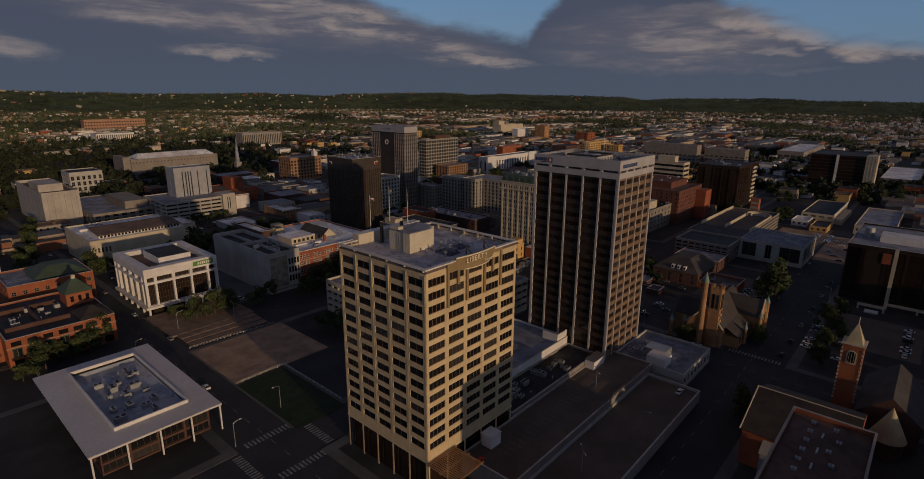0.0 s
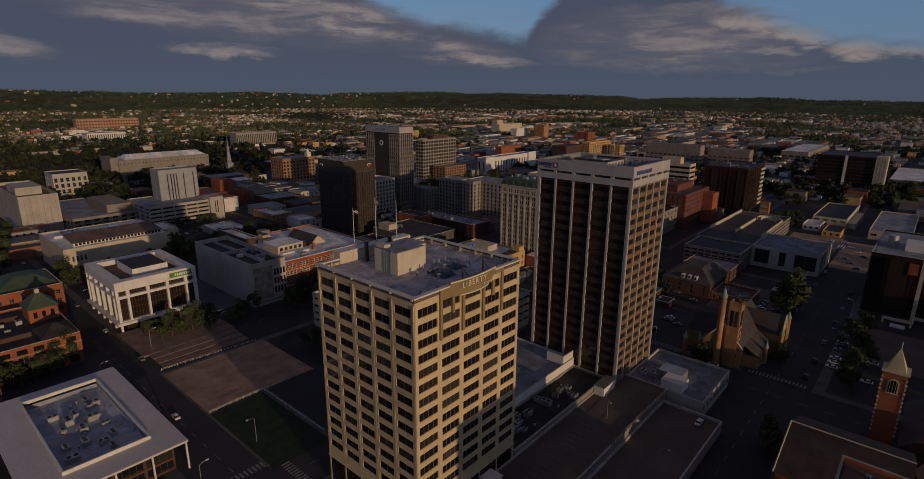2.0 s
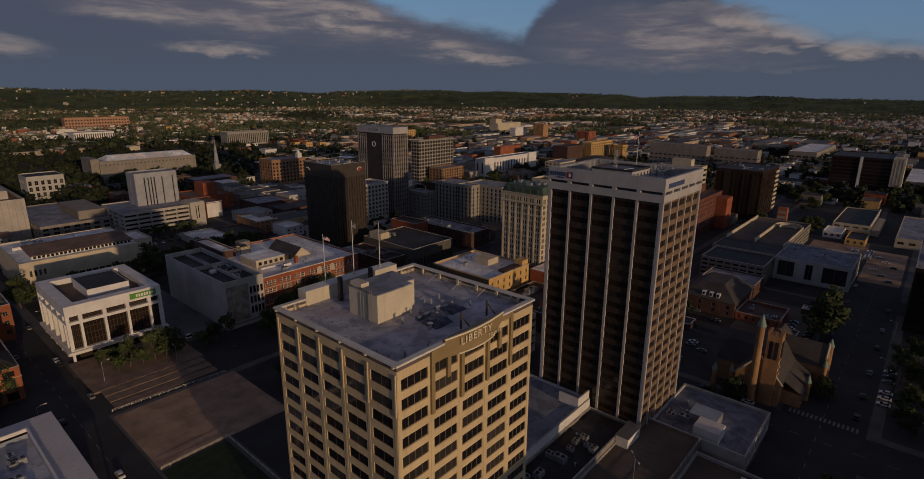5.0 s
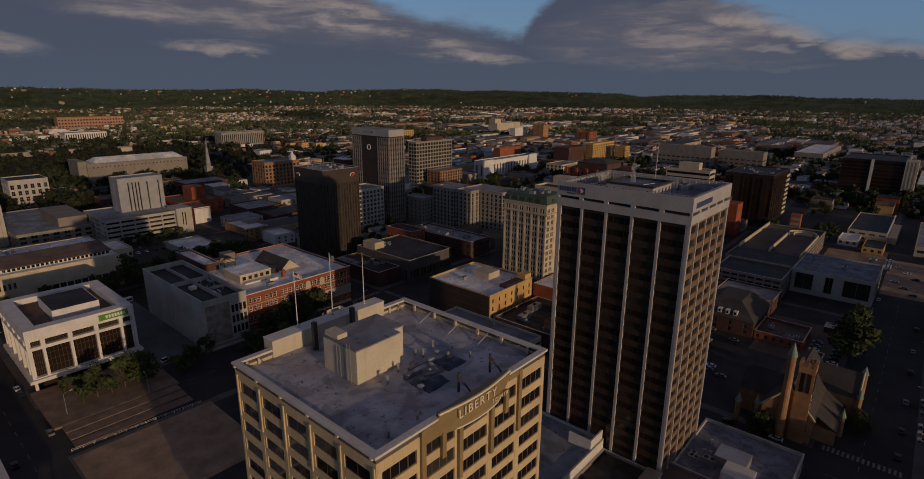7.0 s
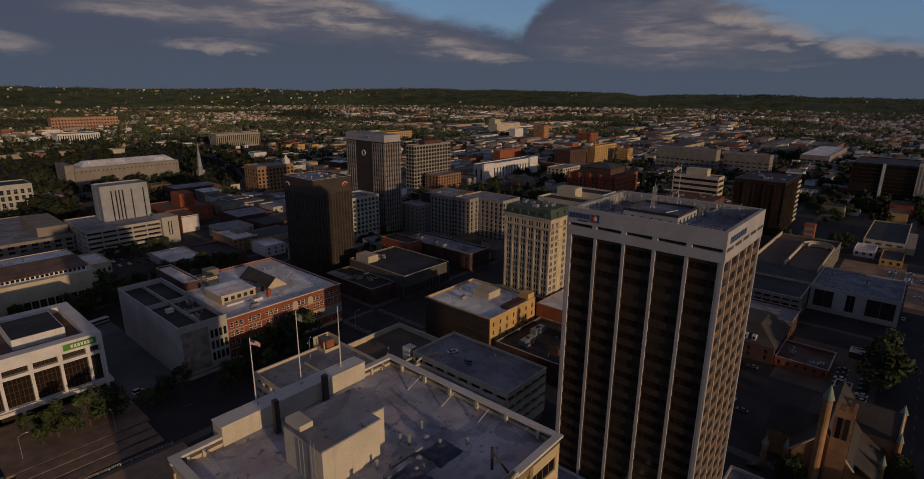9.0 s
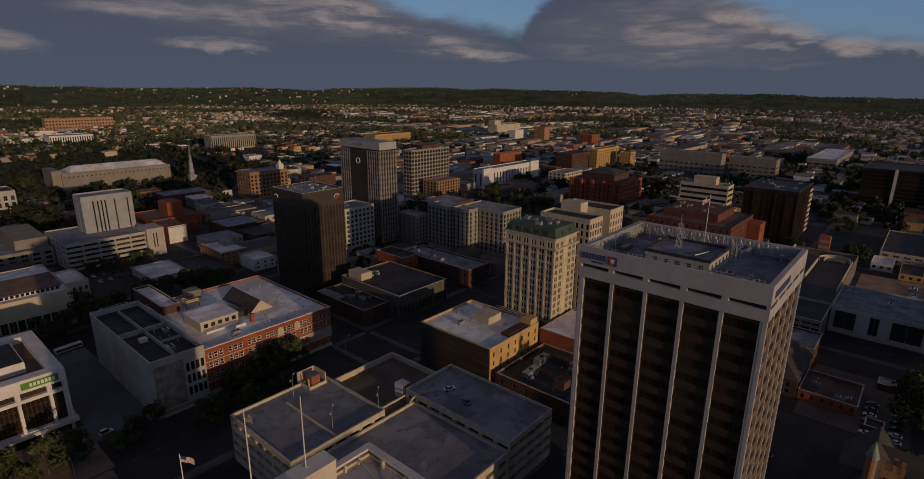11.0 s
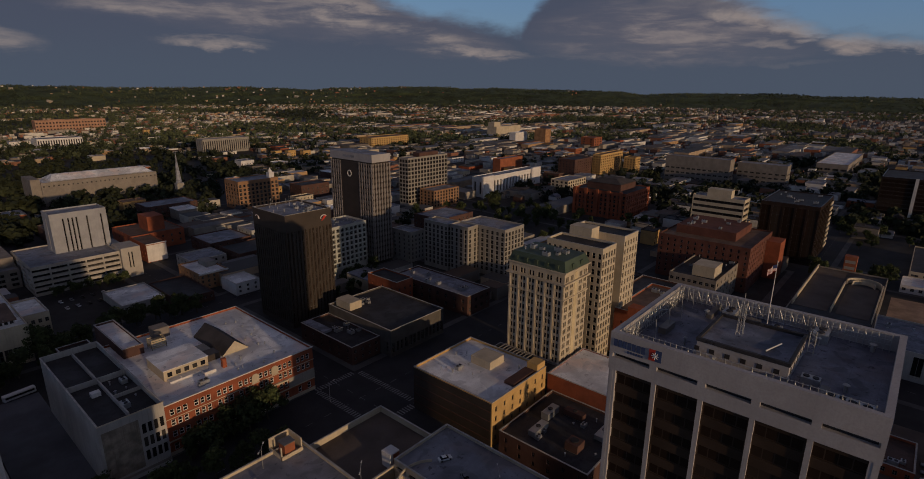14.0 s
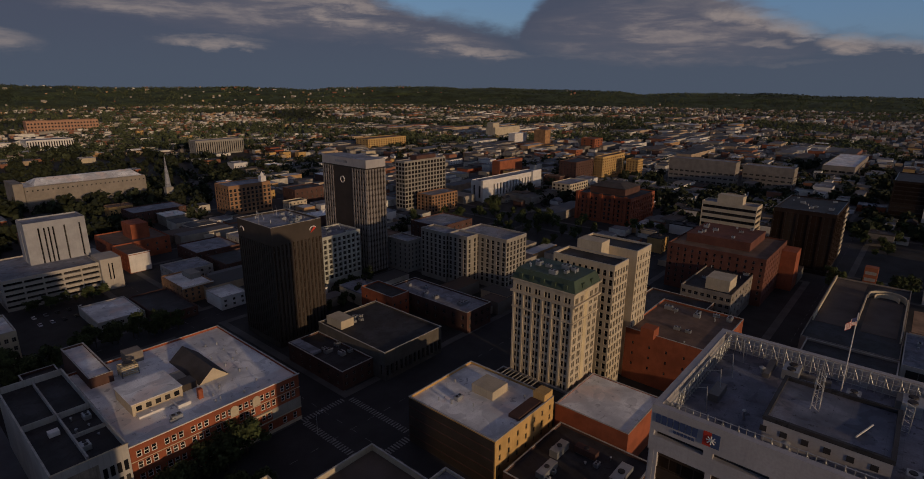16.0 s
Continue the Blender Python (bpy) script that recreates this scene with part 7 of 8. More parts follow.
def tree_row(x0, y0, x1, y1, n, lo=0.8, hi=1.2, jitter=1.5, label="leafy green street tree beside the pavement"):
    for i in range(n):
        k = (i + 0.5) / n
        tree(x0 + (x1 - x0) * k + rnd.uniform(-jitter, jitter), y0 + (y1 - y0) * k + rnd.uniform(-jitter, jitter), rnd.randrange(4), rnd.uniform(lo, hi), label=label)


tree_row(97, 274, 124, 276, 6, 1.0, 1.25, 1.0, "round leafy tree in the planted strip by the bank")
tree_row(93, 286, 100, 288, 2, 0.7, 0.85, 2.0, "round leafy tree in the planted strip by the bank")
tree_row(130, 272, 148, 276, 4, 0.8, 1.0, 2.0)
tree_row(30, 264, 64, 284, 11, 0.9, 1.25, 3.0)
tree_row(-5, 270, 25, 285, 5, 0.8, 1.1, 3.0)
tree_row(86, 385, 92, 402, 3, 1.2, 1.5, 2.0, "large leafy tree over the crossing")
tree_row(92, 400, 120, 402, 3, 0.9, 1.2, 3.0)
tree_row(60, 420, 90, 560, 9, 1.1, 1.6, 5.0, "dark leafy tree along the avenue")
tree_row(182, 497, 224, 493, 9, 0.7, 1.0, 1.0, "dark leafy tree in front of the pale garage")
tree_row(192, 418, 226, 411, 8, 1.0, 1.3, 2.5, "dark leafy tree in a group behind the brick building")
tree_row(150, 418, 166, 404, 6, 1.2, 1.6, 2.5, "dark leafy tree beside the long pale building")
tree_row(132, 380, 148, 398, 6, 1.0, 1.35, 2.0, "dark leafy tree behind the bank")
tree_row(158, 395, 190, 410, 8, 1.0, 1.3, 4.0, "dark leafy tree in a group behind the brick building")
tree_row(215, 408, 240, 410, 3, 0.9, 1.3, 3.0)
tree_row(172, 277, 208, 279, 7, 1.2, 1.6, 2.0, "dark leafy tree in front of the brick building")
tree_row(152, 262, 200, 258, 7, 0.9, 1.2, 3.0)
tree_row(140, 225, 150, 180, 6, 0.8, 1.0, 2.0)
tree_row(322, 386, 352, 388, 6, 0.8, 1.0, 1.5)
tree_row(300, 362, 330, 368, 5, 0.8, 1.0, 2.0)
tree_row(320, 115, 345, 145, 5, 0.9, 1.3, 4.0)
tree_row(248, 82, 251, 76, 3, 0.7, 0.95, 1.0, "small leafy tree in the church garden")
tree_row(268, 51, 276, 52, 3, 0.6, 0.85, 1.0, "small leafy tree in the church garden")
tree_row(334, 58, 352, 66, 6, 1.4, 1.9, 3.0)
tree_row(298, 60, 301, 70, 2, 0.8, 1.0, 1.0)
tree_row(196, 39, 206, 40, 3, 0.9, 1.1, 1.0)
tree_row(256, 24, 335, 28, 9, 0.9, 1.3, 5.0)
for x0, y0, x1, y1, n in ((480, 330, 600, 400, 26), (520, 400, 610, 480, 22), (590, 270, 618, 318, 7), (430, 425, 520, 490, 12), (540, 100, 575, 150, 9), (660, 90, 800, 150, 22), (700, 30, 820, 70, 12)):
    for _ in range(n):
        tree(rnd.uniform(x0, x1), rnd.uniform(y0, y1), rnd.randrange(4), rnd.uniform(0.9, 1.4), label="broad leafy tree in the town square")


# ---- cars ----
CARPAINTS = [surface("car_white", (0.7, 0.7, 0.7), rough=0.3, vary=0.05, bump=0), surface("car_grey", (0.18, 0.18, 0.19), rough=0.3, vary=0.05, bump=0),
             surface("car_red", (0.42, 0.03, 0.02), rough=0.3, vary=0.05, bump=0), surface("car_black", (0.02, 0.02, 0.022), rough=0.3, vary=0.05, bump=0)]
TYRE = surface("tyre", (0.02, 0.02, 0.02), vary=0.1)
WHEEL = None
CAR = {}


def car(x, y, z, turn, paint, word, van=False):
    global WHEEL
    if WHEEL is None:
        bm = bmesh.new()
        n = 12
        lo = [bm.verts.new((0.33 * math.cos(6.2832 * i / n), -0.11, 0.33 + 0.33 * math.sin(6.2832 * i / n))) for i in range(n)]
        hi = [bm.verts.new((v.co[0], 0.11, v.co[2])) for v in lo]
        for i in range(n):
            bm.faces.new((lo[i], lo[(i + 1) % n], hi[(i + 1) % n], hi[i]))
        bm.faces.new(lo)
        bm.faces.new(hi[::-1])
        WHEEL = mesh_of("wheel", bm, TYRE)
    key = (paint, van)
    if key not in CAR:
        def loft(rows):
            bm = bmesh.new()
            rings = [[bm.verts.new((px, s * w, pz)) for s in (-1, 1)] for px, w, pz in rows]
            for i in range(len(rings)):
                a, b = rings[i], rings[(i + 1) % len(rings)]
                bm.faces.new((a[0], a[1], b[1], b[0]))
            bm.faces.new([r[0] for r in rings])
            bm.faces.new([r[1] for r in rings][::-1])
            return bm
        high = 2.0 if van else 1.45
        body = loft([(-2.25, 0.88, 0.3), (-2.25, 0.9, 0.85), (-1.9, 0.9, 0.95), (1.0, 0.9, 0.95), (2.1, 0.86, 0.8), (2.25, 0.84, 0.35)])
        cabin = loft([(-2.1 if van else -1.7, 0.82, 0.955), (-2.0 if van else -1.2, 0.7, high - 0.06), (0.3, 0.7, high - 0.06), (1.0, 0.8, 0.955)])
        top = loft([(-2.0 if van else -1.15, 0.69, high - 0.05), (-1.95 if van else -1.1, 0.66, high), (0.2, 0.66, high), (0.28, 0.69, high - 0.05)])
        CAR[key] = (mesh_of("body", body, CARPAINTS[paint]), mesh_of("cabin", cabin, GLASS), mesh_of("top", top, CARPAINTS[paint]))
    t = thing("car", x, y, z, "%s parked on the tarmac" % word, "car", "parked cars", turn=turn)
    for n, me in zip(("body", "window", "top"), CAR[key]):
        ob = new(n, me)
        ob.parent = t
    for px in (-1.4, 1.4):
        for py in (-0.8, 0.8):
            ob = new("wheel", WHEEL)
            ob.parent = t
            ob.location = (px, py, 0)


WORDS = ["white saloon car", "dark grey saloon car", "red saloon car", "black saloon car"]
car(132.7, 286.5, 0.2, 5, 0, "white delivery van", True)


def bus():
    t = thing("bus", 142.5, 373.2, 0.02, "long white town bus standing on the street", "bus", turn=8)
    bm = bmesh.new()
    box(bm, -5.8, -1.25, 0.45, 5.8, 1.25, 3.0)
    bmesh.ops.bevel(bm, geom=bm.edges[:], offset=0.18, segments=1, affect="EDGES")
    part("body", bm, CARPAINTS[0], t)
    for y in (-1.27, 1.27):
        bm = bmesh.new()
        box(bm, -5.2, y - 0.02, 1.5, 5.2, y + 0.02, 2.4)
        part("window", bm, GLASS, t)
    for x in (-3.6, 3.6):
        for y in (-1.1, 1.1):
            ob = new("wheel", WHEEL)
            ob.parent = t
            ob.location = (x, y, 0)
            ob.scale = (1.45, 1.3, 1.45)


bus()
car(195, 60.5, 3.75, 0, 0, WORDS[0])
car(108.8, 89, 6.62, 10, 2, "bright red pickup car")
car(218.2, 193.0, 17.35, -25, 0, WORDS[0])
car(216, 183, 17.4, 60, 1, WORDS[1])
for x, y, a in ((77, 205, 90), (73, 250, 90), (84, 300, 90), (84, 306, 90), (73, 322, 90), (84, 355, 90), (74, 430, 90), (82, 470, 90), (85, 262, 90)):
    k = rnd.choice((0, 1, 3, 3, 2))
    car(x, y, 0.02, a, k, WORDS[k])
for i in range(13):
    k = rnd.choice((0, 1, 1, 3, 3))
    x = rnd.choice((260, 284, 310, 340, 372, 398, 440)) + rnd.uniform(-8, 8)
    car(x, rnd.choice((40, 58.5)), 0.03, 0, k, WORDS[k])
for i in range(8):
    k = rnd.choice((0, 0, 1, 3, 0))
    car(276 + i * 5.4, 33.5 if i % 4 else 20.5, 0.18, 90, k, WORDS[k])
for i in range(12):
    k = rnd.choice((0, 1, 1, 3, 3))
    car(rnd.uniform(262, 335), rnd.choice((100, 106, 118, 124)), 0.18, 90, k, WORDS[k])
for i in range(12):
    k = rnd.choice((0, 1, 3))
    car(rnd.choice((234.5, 249.5)), rnd.uniform(60, 235), 0.02, 90, k, WORDS[k])
for i in range(10):
    k = rnd.choice((0, 1, 1, 3, 0))
    car(184 + (i % 5) * 5.8, 470 + (i // 5) * 14, 0.18, 90, k, WORDS[k])
for i in range(20):
    k = rnd.choice((0, 1, 1, 3, 0))
    car(505 + (i % 10) * 3.0, 60 + (i // 10) * 9, 0.18, 90, k, WORDS[k])


for i in range(12):
    k = rnd.choice((0, 1, 1, 3, 0, 2))
    car(320 + (i % 6) * 5.1, 66.5 + (i // 6) * 8.5, 0.2, 90, k, WORDS[k])
for i in range(8):
    k = rnd.choice((0, 1, 3, 0))
    car(300 + (i % 8) * 5.1, -2 + (i // 8) * 17, 0.2, 90 if i % 3 else 0, k, WORDS[k])
for i in range(6):
    k = rnd.choice((0, 1, 3, 0))
    car(455 + i * 12.2, 44 + (i % 3) * 5, 0.2, 90, k, WORDS[k])


# ---- street lamps ----
def lamp(x, y, turn, high=9.0, z=0.16, arms=1):
    t = thing("street_lamp", x, y, z, "tall grey street lamp with a curved arm", "street lamp", "street lamps", turn=turn)
    bm = bmesh.new()
    cyl(bm, 0, 0, 0, high, 0.12, 0.07, 8)
    part("pole", bm, METAL, t)
    for k in range(arms):
        s = 1 if k == 0 else -1
        bm = bmesh.new()
        bar(bm, (0, 0, high - 0.2), (s * 1.2, 0, high + 0.45), 0.05)
        bar(bm, (s * 1.2, 0, high + 0.45), (s * 2.2, 0, high + 0.5), 0.05)
        part("arm", bm, METAL, t)
        bm = bmesh.new()
        box(bm, min(s * 2.1, s * 2.9), -0.16, high + 0.38, max(s * 2.1, s * 2.9), 0.16, high + 0.58)
        part("head", bm, MULLION, t)


for x, y, a in ((117, 262, 90), (92, 270, 0), (89.5, 170, 180), (305, 35, 90), (292, 63, -90), (355, 35, 90), (345, 63, -90), (229, 150, 0), (229, 270, 0),
                (67, 160, 0), (67, 250, 0), (90, 410, 180), (90, 350, 180), (150, 157, 90), (253, 150, 180), (253, 100, 180), (205, 63, -90), (165, 62.5, -90)):
    lamp(x, y, a)
for x, y, z in ((172, 84, 6.6), (130, 66, 3.75), (175.7, 205.6, 16.95), (178.3, 232.6, 16.95), (192.8, 203, 16.95), (218, 172, 17.35)):
    lamp(x, y, 45, 7.0, z, 2)

# ---- road markings ----
def crossing(name, x0, y0, x1, y1, along, n):
    bm = bmesh.new()
    for i in range(n):
        k = (i + 0.5) / n
        if along == "x":
            u = x0 + (x1 - x0) * k
            box(bm, u - 0.35, y0, 0.02, u + 0.35, y1, 0.03)
        else:
            v = y0 + (y1 - y0) * k
            box(bm, x0, v - 0.35, 0.02, x1, v + 0.35, 0.03)
    solid(name, bm, PAINT, "worn white bars of a pedestrian crossing on asphalt", "road marking", "structure")


crossing("crosswalk_1", 69, 134.5, 87, 137.5, "x", 13)
crossing("crosswalk_2", 69, 156.5, 87, 159.5, "x", 13)
crossing("crosswalk_3", 88.5, 139, 91.5, 155, "y", 12)
crossing("crosswalk_4", 63, 139, 66, 155, "y", 12)
crossing("crosswalk_5", 229, 245, 232, 281, "y", 24)
crossing("crosswalk_6", 252, 245, 255, 281, "y", 24)
crossing("crosswalk_7", 230, 240, 251, 243.5, "x", 15)
crossing("crosswalk_8", 230, 281, 251, 284, "x", 15)
crossing("crosswalk_9", 254, 38, 257, 60, "y", 16)
bm = bmesh.new()
for y in range(-100, 820, 9):
    for x in (77.0, 240.0, 406.0):
        box(bm, x - 0.08, y, 0.02, x + 0.08, y + 3.5, 0.027)
for x in range(95, 820, 9):
    for y in (49.0, 147.0, 263.0, 412.0):
        box(bm, x, y - 0.08, 0.02, x + 3.5, y + 0.08, 0.027)
solid("lane_marking", bm, PAINT, "worn white lane marks along the streets", "road marking", "structure")
bm = bmesh.new()
for i in range(30):
    box(bm, 118 + i * 2.7, 84.0, 6.605, 118.1 + i * 2.7, 89, 6.61)
for i in range(14):
    box(bm, 91 + i * 2.8, 202, 0.185, 91.12 + i * 2.8, 207, 0.19)
    box(bm, 91 + i * 2.8, 228, 0.185, 91.12 + i * 2.8, 233, 0.19)
solid("bay_marking", bm, PAINT, "faint white parking bay lines on the tarmac", "road marking", "structure")


# ---- flag on the white crowned tower ----
def flag():
    t = thing("flag", 219.4, 112.1, 87.0, "striped national flag flying from a tall pole", "flag", turn=170)
    bm = bmesh.new()
    cyl(bm, 0, 0, 0, 14.0, 0.11, 0.06, 8)
    part("pole", bm, WHITE, t)
    cloth(t, 13.4, 2.1, 1.3)


flag()


# ---- small houses and stores of the middle distance ----
FAR_WALLS = [LIMESTONE, WHITE, BRICK, BEIGE, YELLOW, BRICKDARK, GREYSTONE, ORANGE]
FAR_ROOFS = [GREYROOF, PALEROOF, DARKROOF, BROWNROOF, SLATE]


def free(x, y, m):
    return all(not (a - m < x < c + m and b - m < y < d + m) for a, b, c, d in FOOT)


def small_meshes(w, d, h, gable, wall, roof):
    bm = bmesh.new()
    box(bm, -w / 2, -d / 2, 0, w / 2, d / 2, h)
    k = max(2, int(w / 4))
    for i in range(k):
        for z in range(max(1, int(h / 4))):
            u = -w / 2 + w * (i + 0.5) / k
            box(bm, u - 0.7, -d / 2 - 0.05, 1.2 + z * 4, u + 0.7, -d / 2 + 0.05, 2.9 + z * 4, 1)
    wm = mesh_of("walls", bm, wall, GLASS)
    bm = bmesh.new()
    if gable:
        m = d / 2 + 0.4
        pts = [(-w / 2 - 0.4, -m, h), (w / 2 + 0.4, -m, h), (w / 2 + 0.4, m, h), (-w / 2 - 0.4, m, h), (-w / 2 - 0.4, 0, h + d * 0.3), (w / 2 + 0.4, 0, h + d * 0.3)]
        v = [bm.verts.new(p) for p in pts]
        for f in ((0, 1, 5, 4), (2, 3, 4, 5), (3, 0, 4), (1, 2, 5)):
            bm.faces.new([v[i] for i in f])
    else:
        ring(bm, -w / 2 - 0.1, -d / 2 - 0.1, w / 2 + 0.1, d / 2 + 0.1, 0.5, h + 0.01, h + 0.8)
        roof_slab(bm, -w / 2 + 0.2, -d / 2 + 0.2, w / 2 - 0.2, d / 2 - 0.2, h + 0.15)
        box(bm, w * 0.1, -d * 0.1, h + 0.16, w * 0.1 + 2.5, -d * 0.1 + 2, h + 1.6)
    return wm, mesh_of("roof", bm, roof)


SMALL = []
for k in range(26):
    gable = k % 3 == 0
    w, d, h = (rnd.uniform(9, 14), rnd.uniform(8, 11), rnd.uniform(4.5, 7)) if gable else (rnd.uniform(14, 38), rnd.uniform(12, 26), rnd.uniform(4.5, 12))
    wall = FAR_WALLS[k % len(FAR_WALLS)]
    roof = FAR_ROOFS[(k * 7 + k // 5) % len(FAR_ROOFS)] if not gable else rnd.choice((SLATE, DARKROOF, GREYROOF, BROWNROOF))
    SMALL.append((gable, wall.name.split("_")[0], w, d, small_meshes(w, d, h, gable, wall, roof)))

made = 0
tries = 0
spots = []
while made < 270 and tries < 20000:
    tries += 1
    an = radians(rnd.uniform(-2, 97))
    r = 330 * math.exp(rnd.random() * 1.75)
    x, y = r * math.sin(an), r * math.cos(an)
    gable, word, w, d, meshes = SMALL[rnd.randrange(len(SMALL))]
    if gable and r < 700:
        continue
    if x < 260 and y < 410 or x < 95 and y < 560 or x < 425 and y < 160 or not free(x, y, max(w, d) / 2 + 2.0):
        continue
    if x < 0.5 * y and 600 < y < 1150 and rnd.random() < 0.6:
        continue
    if 470 < x < 620 and 320 < y < 490 or 430 < x < 700 and 15 < y < 150:
        continue
    if any((x - p) ** 2 + (y - q) ** 2 < (max(w, d) * 0.5 + s * 0.5 + 3) ** 2 for p, q, s in spots):
        continue
    spots.append((x, y, max(w, d)))
    made += 1
    quarter = 90 if rnd.random() < 0.3 else 0
    if gable:
        t = thing("house", x, y, 0.1, "small %s walled house with a pitched roof" % word, "house", "houses of the town", turn=quarter)
    else:
        t = thing("store_building", x, y, 0.1, "low %s walled store with a flat roof" % word, "store", "stores of the town", turn=quarter)
    for nm, me in zip(("wall", "roof"), meshes):
        ob = new(nm, me)
        ob.parent = t


# ---- far woods and roofs: past counting ----
def stuff_mesh(name, verts, faces, mat, label, category):
    me = bpy.data.meshes.new(name)
    me.from_pydata(verts.tolist(), [], faces.tolist())
    me.materials.append(mat)
    return tagged(new(name, me), label, category, "", "stuff")


rs = np.random.RandomState(4)


def leafy(count, n_leaves, size, where, z_of, name, label, mat=None):
    """Many small trees, each a loose ball of leaf sheets."""
    xy = where(count)
    hs = rs.uniform(0.75, 1.35, count) * size
    d = rs.normal(size=(count, n_leaves, 3))
    d /= np.linalg.norm(d, axis=2, keepdims=True)
    lump = 1.0 + 0.35 * rs.normal(size=(count, n_leaves, 1))
    c = np.zeros((count, n_leaves, 3))
    c[:, :, :2] = xy[:, None, :]
    z = z_of(xy)
    c[:, :, 2] = (z + hs * 0.52)[:, None]
    p = c + d * lump.clip(0.4, 1.5) * np.stack([hs * 0.42, hs * 0.42, hs * 0.45], -1)[:, None, :]
    u = rs.normal(size=p.shape)
    u /= np.linalg.norm(u, axis=2, keepdims=True)
    v = np.cross(u, d)
    v /= np.linalg.norm(v, axis=2, keepdims=True) + 1e-6
    s = (hs * rs.uniform(0.14, 0.24, count))[:, None, None]
    quads = np.stack([p + u * s, p + v * s, p - u * s, p - v * s], 2).reshape(-1, 3)
    idx = np.arange(len(quads)).reshape(-1, 4)
    return stuff_mesh(name, quads, idx, mat or LEAFFAR, label, "trees")


def sector(r0, r1, power=1.0, keep=None):
    def pick(count):
        out = []
        while len(out) < count:
            an = math.radians(rs.uniform(-3, 99))
            r = r0 * math.exp(rs.random_sample() ** power * math.log(r1 / r0))
            x, y = r * math.sin(an), r * math.cos(an)
            dense = noise.noise(Vector((x * 0.004, y * 0.004, 1.5))) + 0.35 * noise.noise(Vector((x * 0.02, y * 0.02, 4.0)))
            if keep and not keep(x, y, dense):
                continue
            out.append((x, y))
        return np.array(out)
    return pick


def near_keep(x, y, dense):
    bias = -0.15 if x > y else (0.8 if y > 560 and x < 0.55 * y else 0.1)
    return dense > -0.05 - bias and not (430 < x < 700 and 15 < y < 105) and not (x < 420 and y < 640) and not (x < 440 and y < 160) and free(x, y, 5.0) and all((x - p) ** 2 + (y - q) ** 2 > (s * 0.62 + 4) ** 2 for p, q, s in spots)


def mid_keep(x, y, dense):
    if x < 420 and y < 160 or x < 260 and y < 420 or 470 < x < 620 and 320 < y < 490 or 430 < x < 700 and 15 < y < 160:
        return False
    if x < 0.6 * y and y > 560 and noise.noise(Vector((x * 0.01, y * 0.01, 9.0))) > -0.25:
        return False
    if x < 0.5 * y and 560 < y < 1150 and noise.noise(Vector((x * 0.013, y * 0.013, 3.0))) > -0.45:
        return False
    on_street = any(abs(x - k) < 15 for k in (240, 406, 575, 755)) or any(abs(y - k) < 15 for k in (49, 147, 263, 412, 553, 703))
    return not on_street and free(x, y, 13.0) and all((x - p) ** 2 + (y - q) ** 2 > (s * 0.6 + 12) ** 2 for p, q, s in spots)


def far_keep(x, y, dense):
    bias = 0.45 * (math.atan2(y, x) - 0.75)
    return dense > -0.12 - bias


flat = lambda xy: np.zeros(len(xy))
leafy(2600, 48, 9.5, sector(430, 1500, 1.0, near_keep), flat, "town_woods", "green trees between the town's houses, shade in their leaf colour", LEAFSHADED)
leafy(15000, 15, 9.5, sector(1300, 3950, 0.8, far_keep), flat, "far_woods", "green woods stretching to the ridge, haze in their colour")


def far_roofs(count, pick, name, label, low=4, high=9, ground=None, wide=(9, 30), deep=(8, 22), large=0.07):
    pts = pick(count)
    w, d, h = rs.uniform(*wide, count), rs.uniform(*deep, count), rs.uniform(low, high, count)
    big = rs.random_sample(count) < large
    w[big] *= 2.6
    sx = np.array([-1, 1, 1, -1, -1, 1, 1, -1]) * 0.5
    sy = np.array([-1, -1, 1, 1, -1, -1, 1, 1]) * 0.5
    sz = np.array([0, 0, 0, 0, 1, 1, 1, 1])
    v = np.stack([pts[:, :1] + w[:, None] * sx, pts[:, 1:] + d[:, None] * sy, h[:, None] * sz + (ground(pts)[:, None] if ground else 0.0)], -1).reshape(-1, 3)
    f = np.array([(4, 5, 6, 7), (0, 1, 5, 4), (1, 2, 6, 5), (2, 3, 7, 6), (3, 0, 4, 7)])
    faces = (f[None] + 8 * np.arange(count)[:, None, None]).reshape(-1, 4)
    ob = stuff_mesh(name, v, faces, FARTOWN, label, "houses")
    ob.data.materials.append(FARTOPS)
    ob.data.polygons.foreach_set("material_index", np.tile([1, 0, 0, 0, 0], count))
    return ob


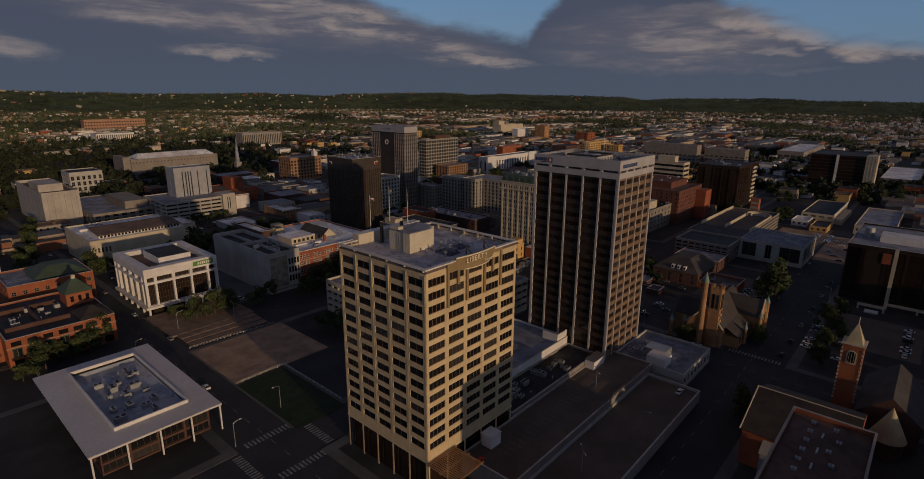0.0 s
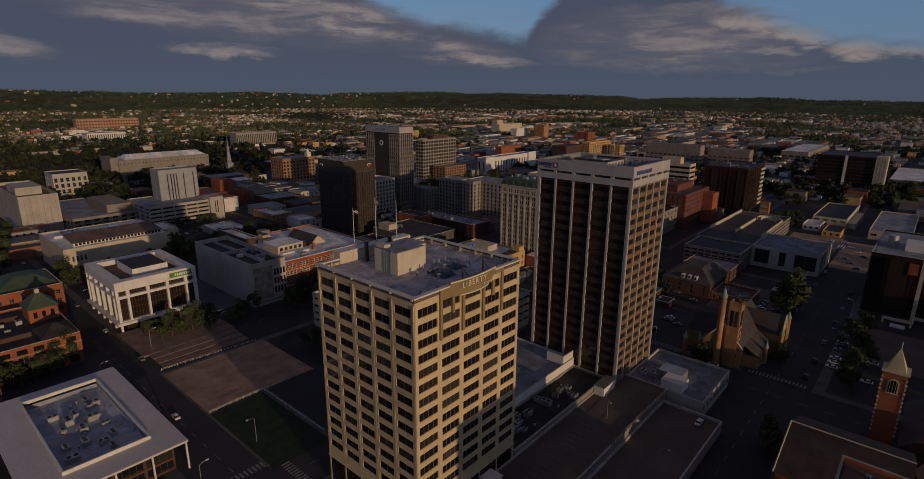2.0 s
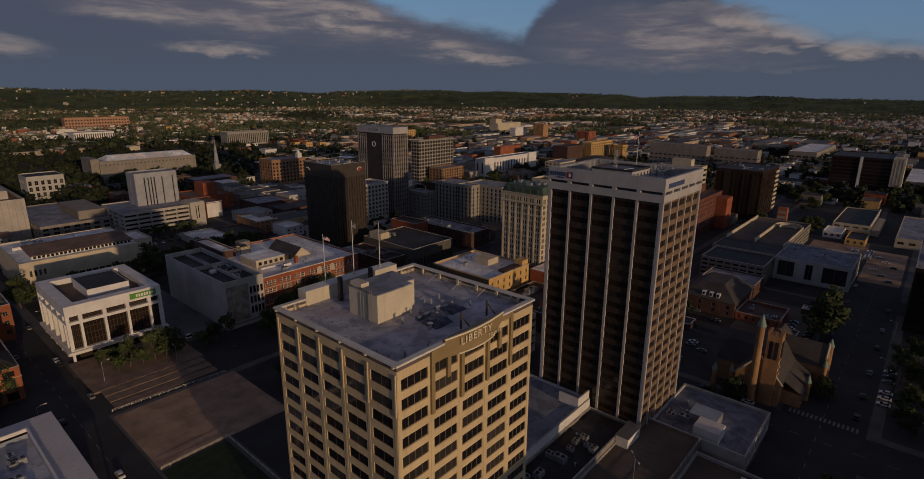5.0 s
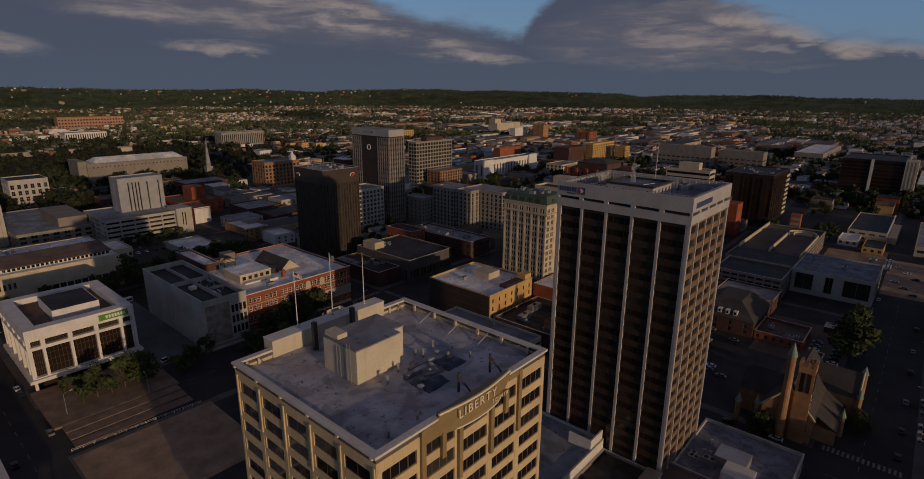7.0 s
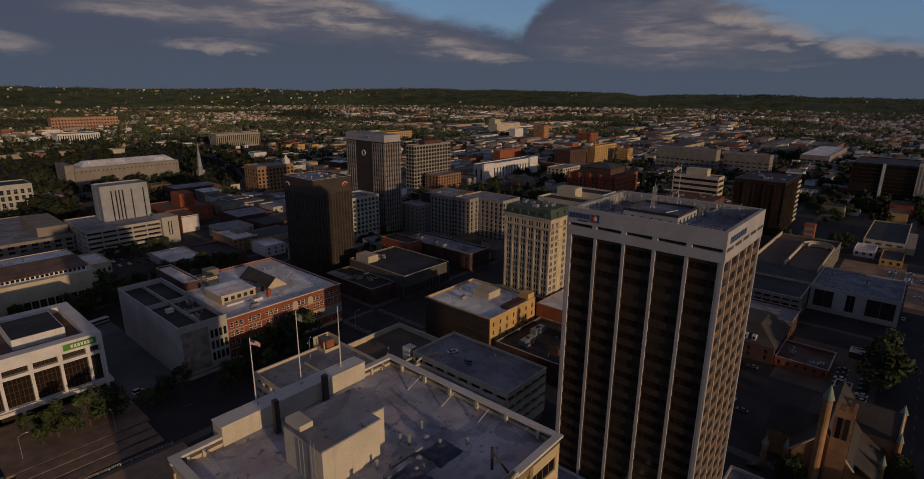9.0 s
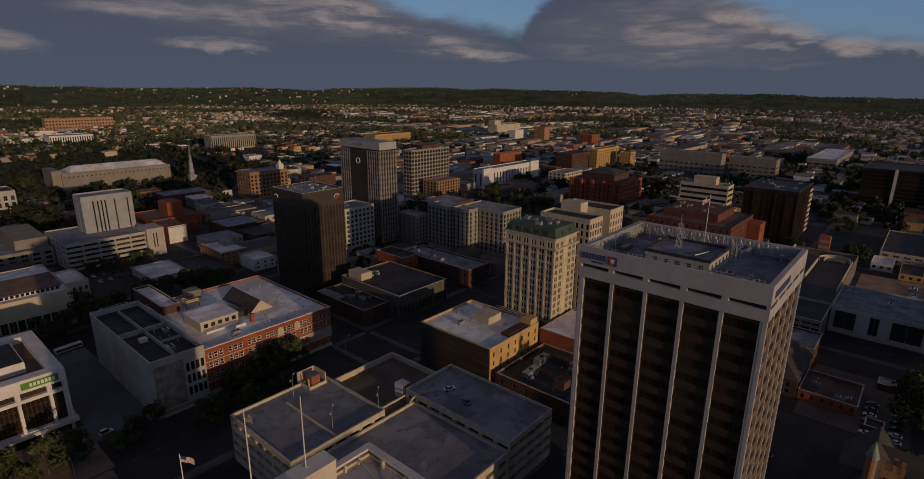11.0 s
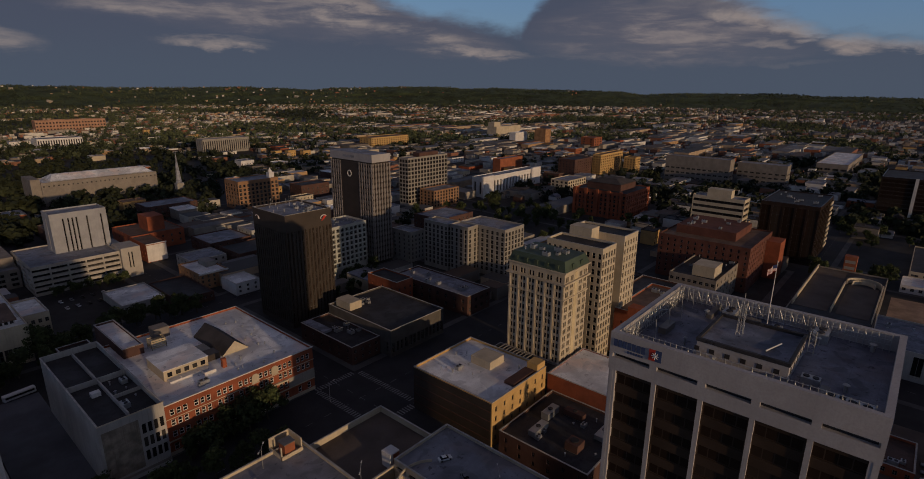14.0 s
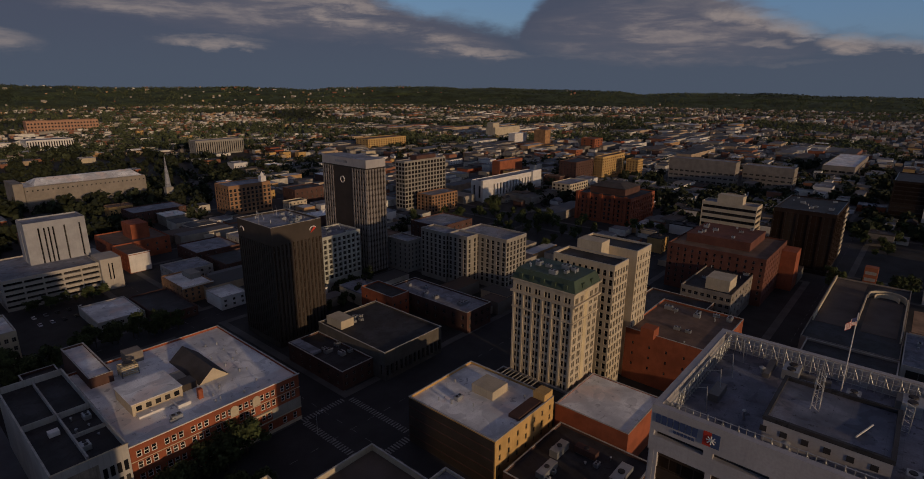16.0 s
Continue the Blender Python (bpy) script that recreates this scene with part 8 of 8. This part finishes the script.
def town_mix(name, stops):
    m = bpy.data.materials.new(name)
    m.use_nodes = True
    nt = m.node_tree
    b = nt.nodes["Principled BSDF"]
    r = nt.nodes.new("ShaderNodeNewGeometry").outputs["Random Per Island"]
    cr = nt.nodes.new("ShaderNodeValToRGB")
    cr.color_ramp.interpolation = "CONSTANT"
    el = cr.color_ramp.elements
    while len(el) < len(stops):
        el.new(0.5)
    for e, (p, c) in zip(el, stops):
        e.position, e.color = p, (*c, 1)
    link(nt, r, cr.inputs[0])
    wear = noise_at(nt, nt.nodes.new("ShaderNodeNewGeometry").outputs["Position"], 0.12, 4.0, 0.6)
    link(nt, mixed(nt, maths(nt, "MULTIPLY", ramp(nt, wear, 0.4, 0.7), 0.35), cr.outputs[0], (0.06, 0.055, 0.05)), b.inputs["Base Color"])
    b.inputs["Roughness"].default_value = 0.8
    return m


FARTOPS = town_mix("far_roof_mix", [(0.0, (0.07, 0.068, 0.07)), (0.22, (0.12, 0.115, 0.12)), (0.40, (0.05, 0.047, 0.046)), (0.62, (0.09, 0.06, 0.045)), (0.76, (0.17, 0.17, 0.18)), (0.92, (0.45, 0.45, 0.46))])
FARTOWN = town_mix("far_wall_mix", [(0.0, (0.50, 0.46, 0.40)), (0.18, (0.30, 0.27, 0.23)), (0.36, (0.40, 0.30, 0.20)), (0.50, (0.24, 0.10, 0.055)), (0.64, (0.16, 0.14, 0.12)), (0.78, (0.66, 0.63, 0.58)), (0.93, (0.42, 0.26, 0.12))])


def yard_keep(x, y, dense):
    return 0.62 < math.atan2(x, y) < 1.42 and dense < 0.12


far_roofs(7000, sector(1300, 3900, 0.75, lambda x, y, dense: dense < 0.2 + 0.25 * (0.7 - math.atan2(y, x))), "far_roofs", "tiny pale and brick houses and sheds of the far town", 4.5, 9, None, (7, 17), (7, 12), 0.06)
far_roofs(300, sector(1250, 2900, 0.8, yard_keep), "far_sheds", "long pale warehouses of the far goods yards", 7, 12, None, (35, 95), (14, 36), 0.08)
far_roofs(1500, sector(470, 1400, 0.8, mid_keep), "town_roofs", "close packed low roofs of shops and sheds in the town", 3.5, 9.5)


# ---- the far ridge ----
CRESTS = [(-30, 126), (9, 119), (14.7, 109), (20.2, 104), (28.4, 110), (34.6, 95), (37.0, 111), (46, 124), (49.8, 110), (52.8, 115), (56.9, 104), (64.0, 97), (66.4, 77), (69.6, 87), (78.0, 94), (81.3, 78), (88, 76), (130, 80)]


def crest_at(i, n):
    an = -25 + 150 * i / n
    for (a0, h0), (a1, h1) in zip(CRESTS[:-1], CRESTS[1:]):
        if a0 <= an <= a1:
            k = (an - a0) / (a1 - a0)
            k = k * k * (3 - 2 * k)
            return h0 + (h1 - h0) * k + 5 * noise.noise(Vector((i * 0.31, 7.7, 0))) - 6
    return 80.0


def ridge():
    bm = bmesh.new()
    n, m = 260, 10
    rows = []
    for i in range(n + 1):
        an = radians(-25 + 150 * i / n)         # from +y towards +x
        crest = crest_at(i, n)
        row = []
        for j in range(m + 1):
            f = j / m
            r = 3900 + 800 * f + 60 * noise.noise(Vector((i * 0.2, j * 0.9, 2.0)))
            z = crest * (math.sin(min(1.0, f * 1.1) * math.pi / 2) ** 1.6) + 5 * noise.noise(Vector((i * 0.9, j * 1.3, 5.0))) * f
            row.append(bm.verts.new((r * math.sin(an), r * math.cos(an), z - 1.0)))
        rows.append(row)
    for i in range(n):
        for j in range(m):
            bm.faces.new((rows[i][j], rows[i + 1][j], rows[i + 1][j + 1], rows[i][j + 1]))
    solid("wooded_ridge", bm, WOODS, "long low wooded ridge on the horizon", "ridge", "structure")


# hillside green darkened to hold the cloud shade on the ridge
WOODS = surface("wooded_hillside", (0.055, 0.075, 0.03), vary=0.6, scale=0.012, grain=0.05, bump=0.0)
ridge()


def ridge_height(xy):
    out = []
    for x, y in xy:
        i = (math.degrees(math.atan2(x, y)) + 25) / 150 * 260
        f = (math.hypot(x, y) - 3900) / 800
        out.append(crest_at(i, 260) * (math.sin(max(0.0, min(1.0, f * 1.1)) * math.pi / 2) ** 1.6) - 4.0)
    return np.array(out)


leafy(9500, 12, 9.5, sector(3910, 4660, 1.0), ridge_height, "ridge_woods", "woods on the far ridge, haze in their colour")
far_roofs(170, sector(3950, 4640, 0.7, lambda x, y, dense: y > x * 1.05 or dense > 0.45), "ridge_houses", "tiny pale houses on the far ridge", 9.5, 12.5, ridge_height, (6, 13), (6, 9), 0.12)
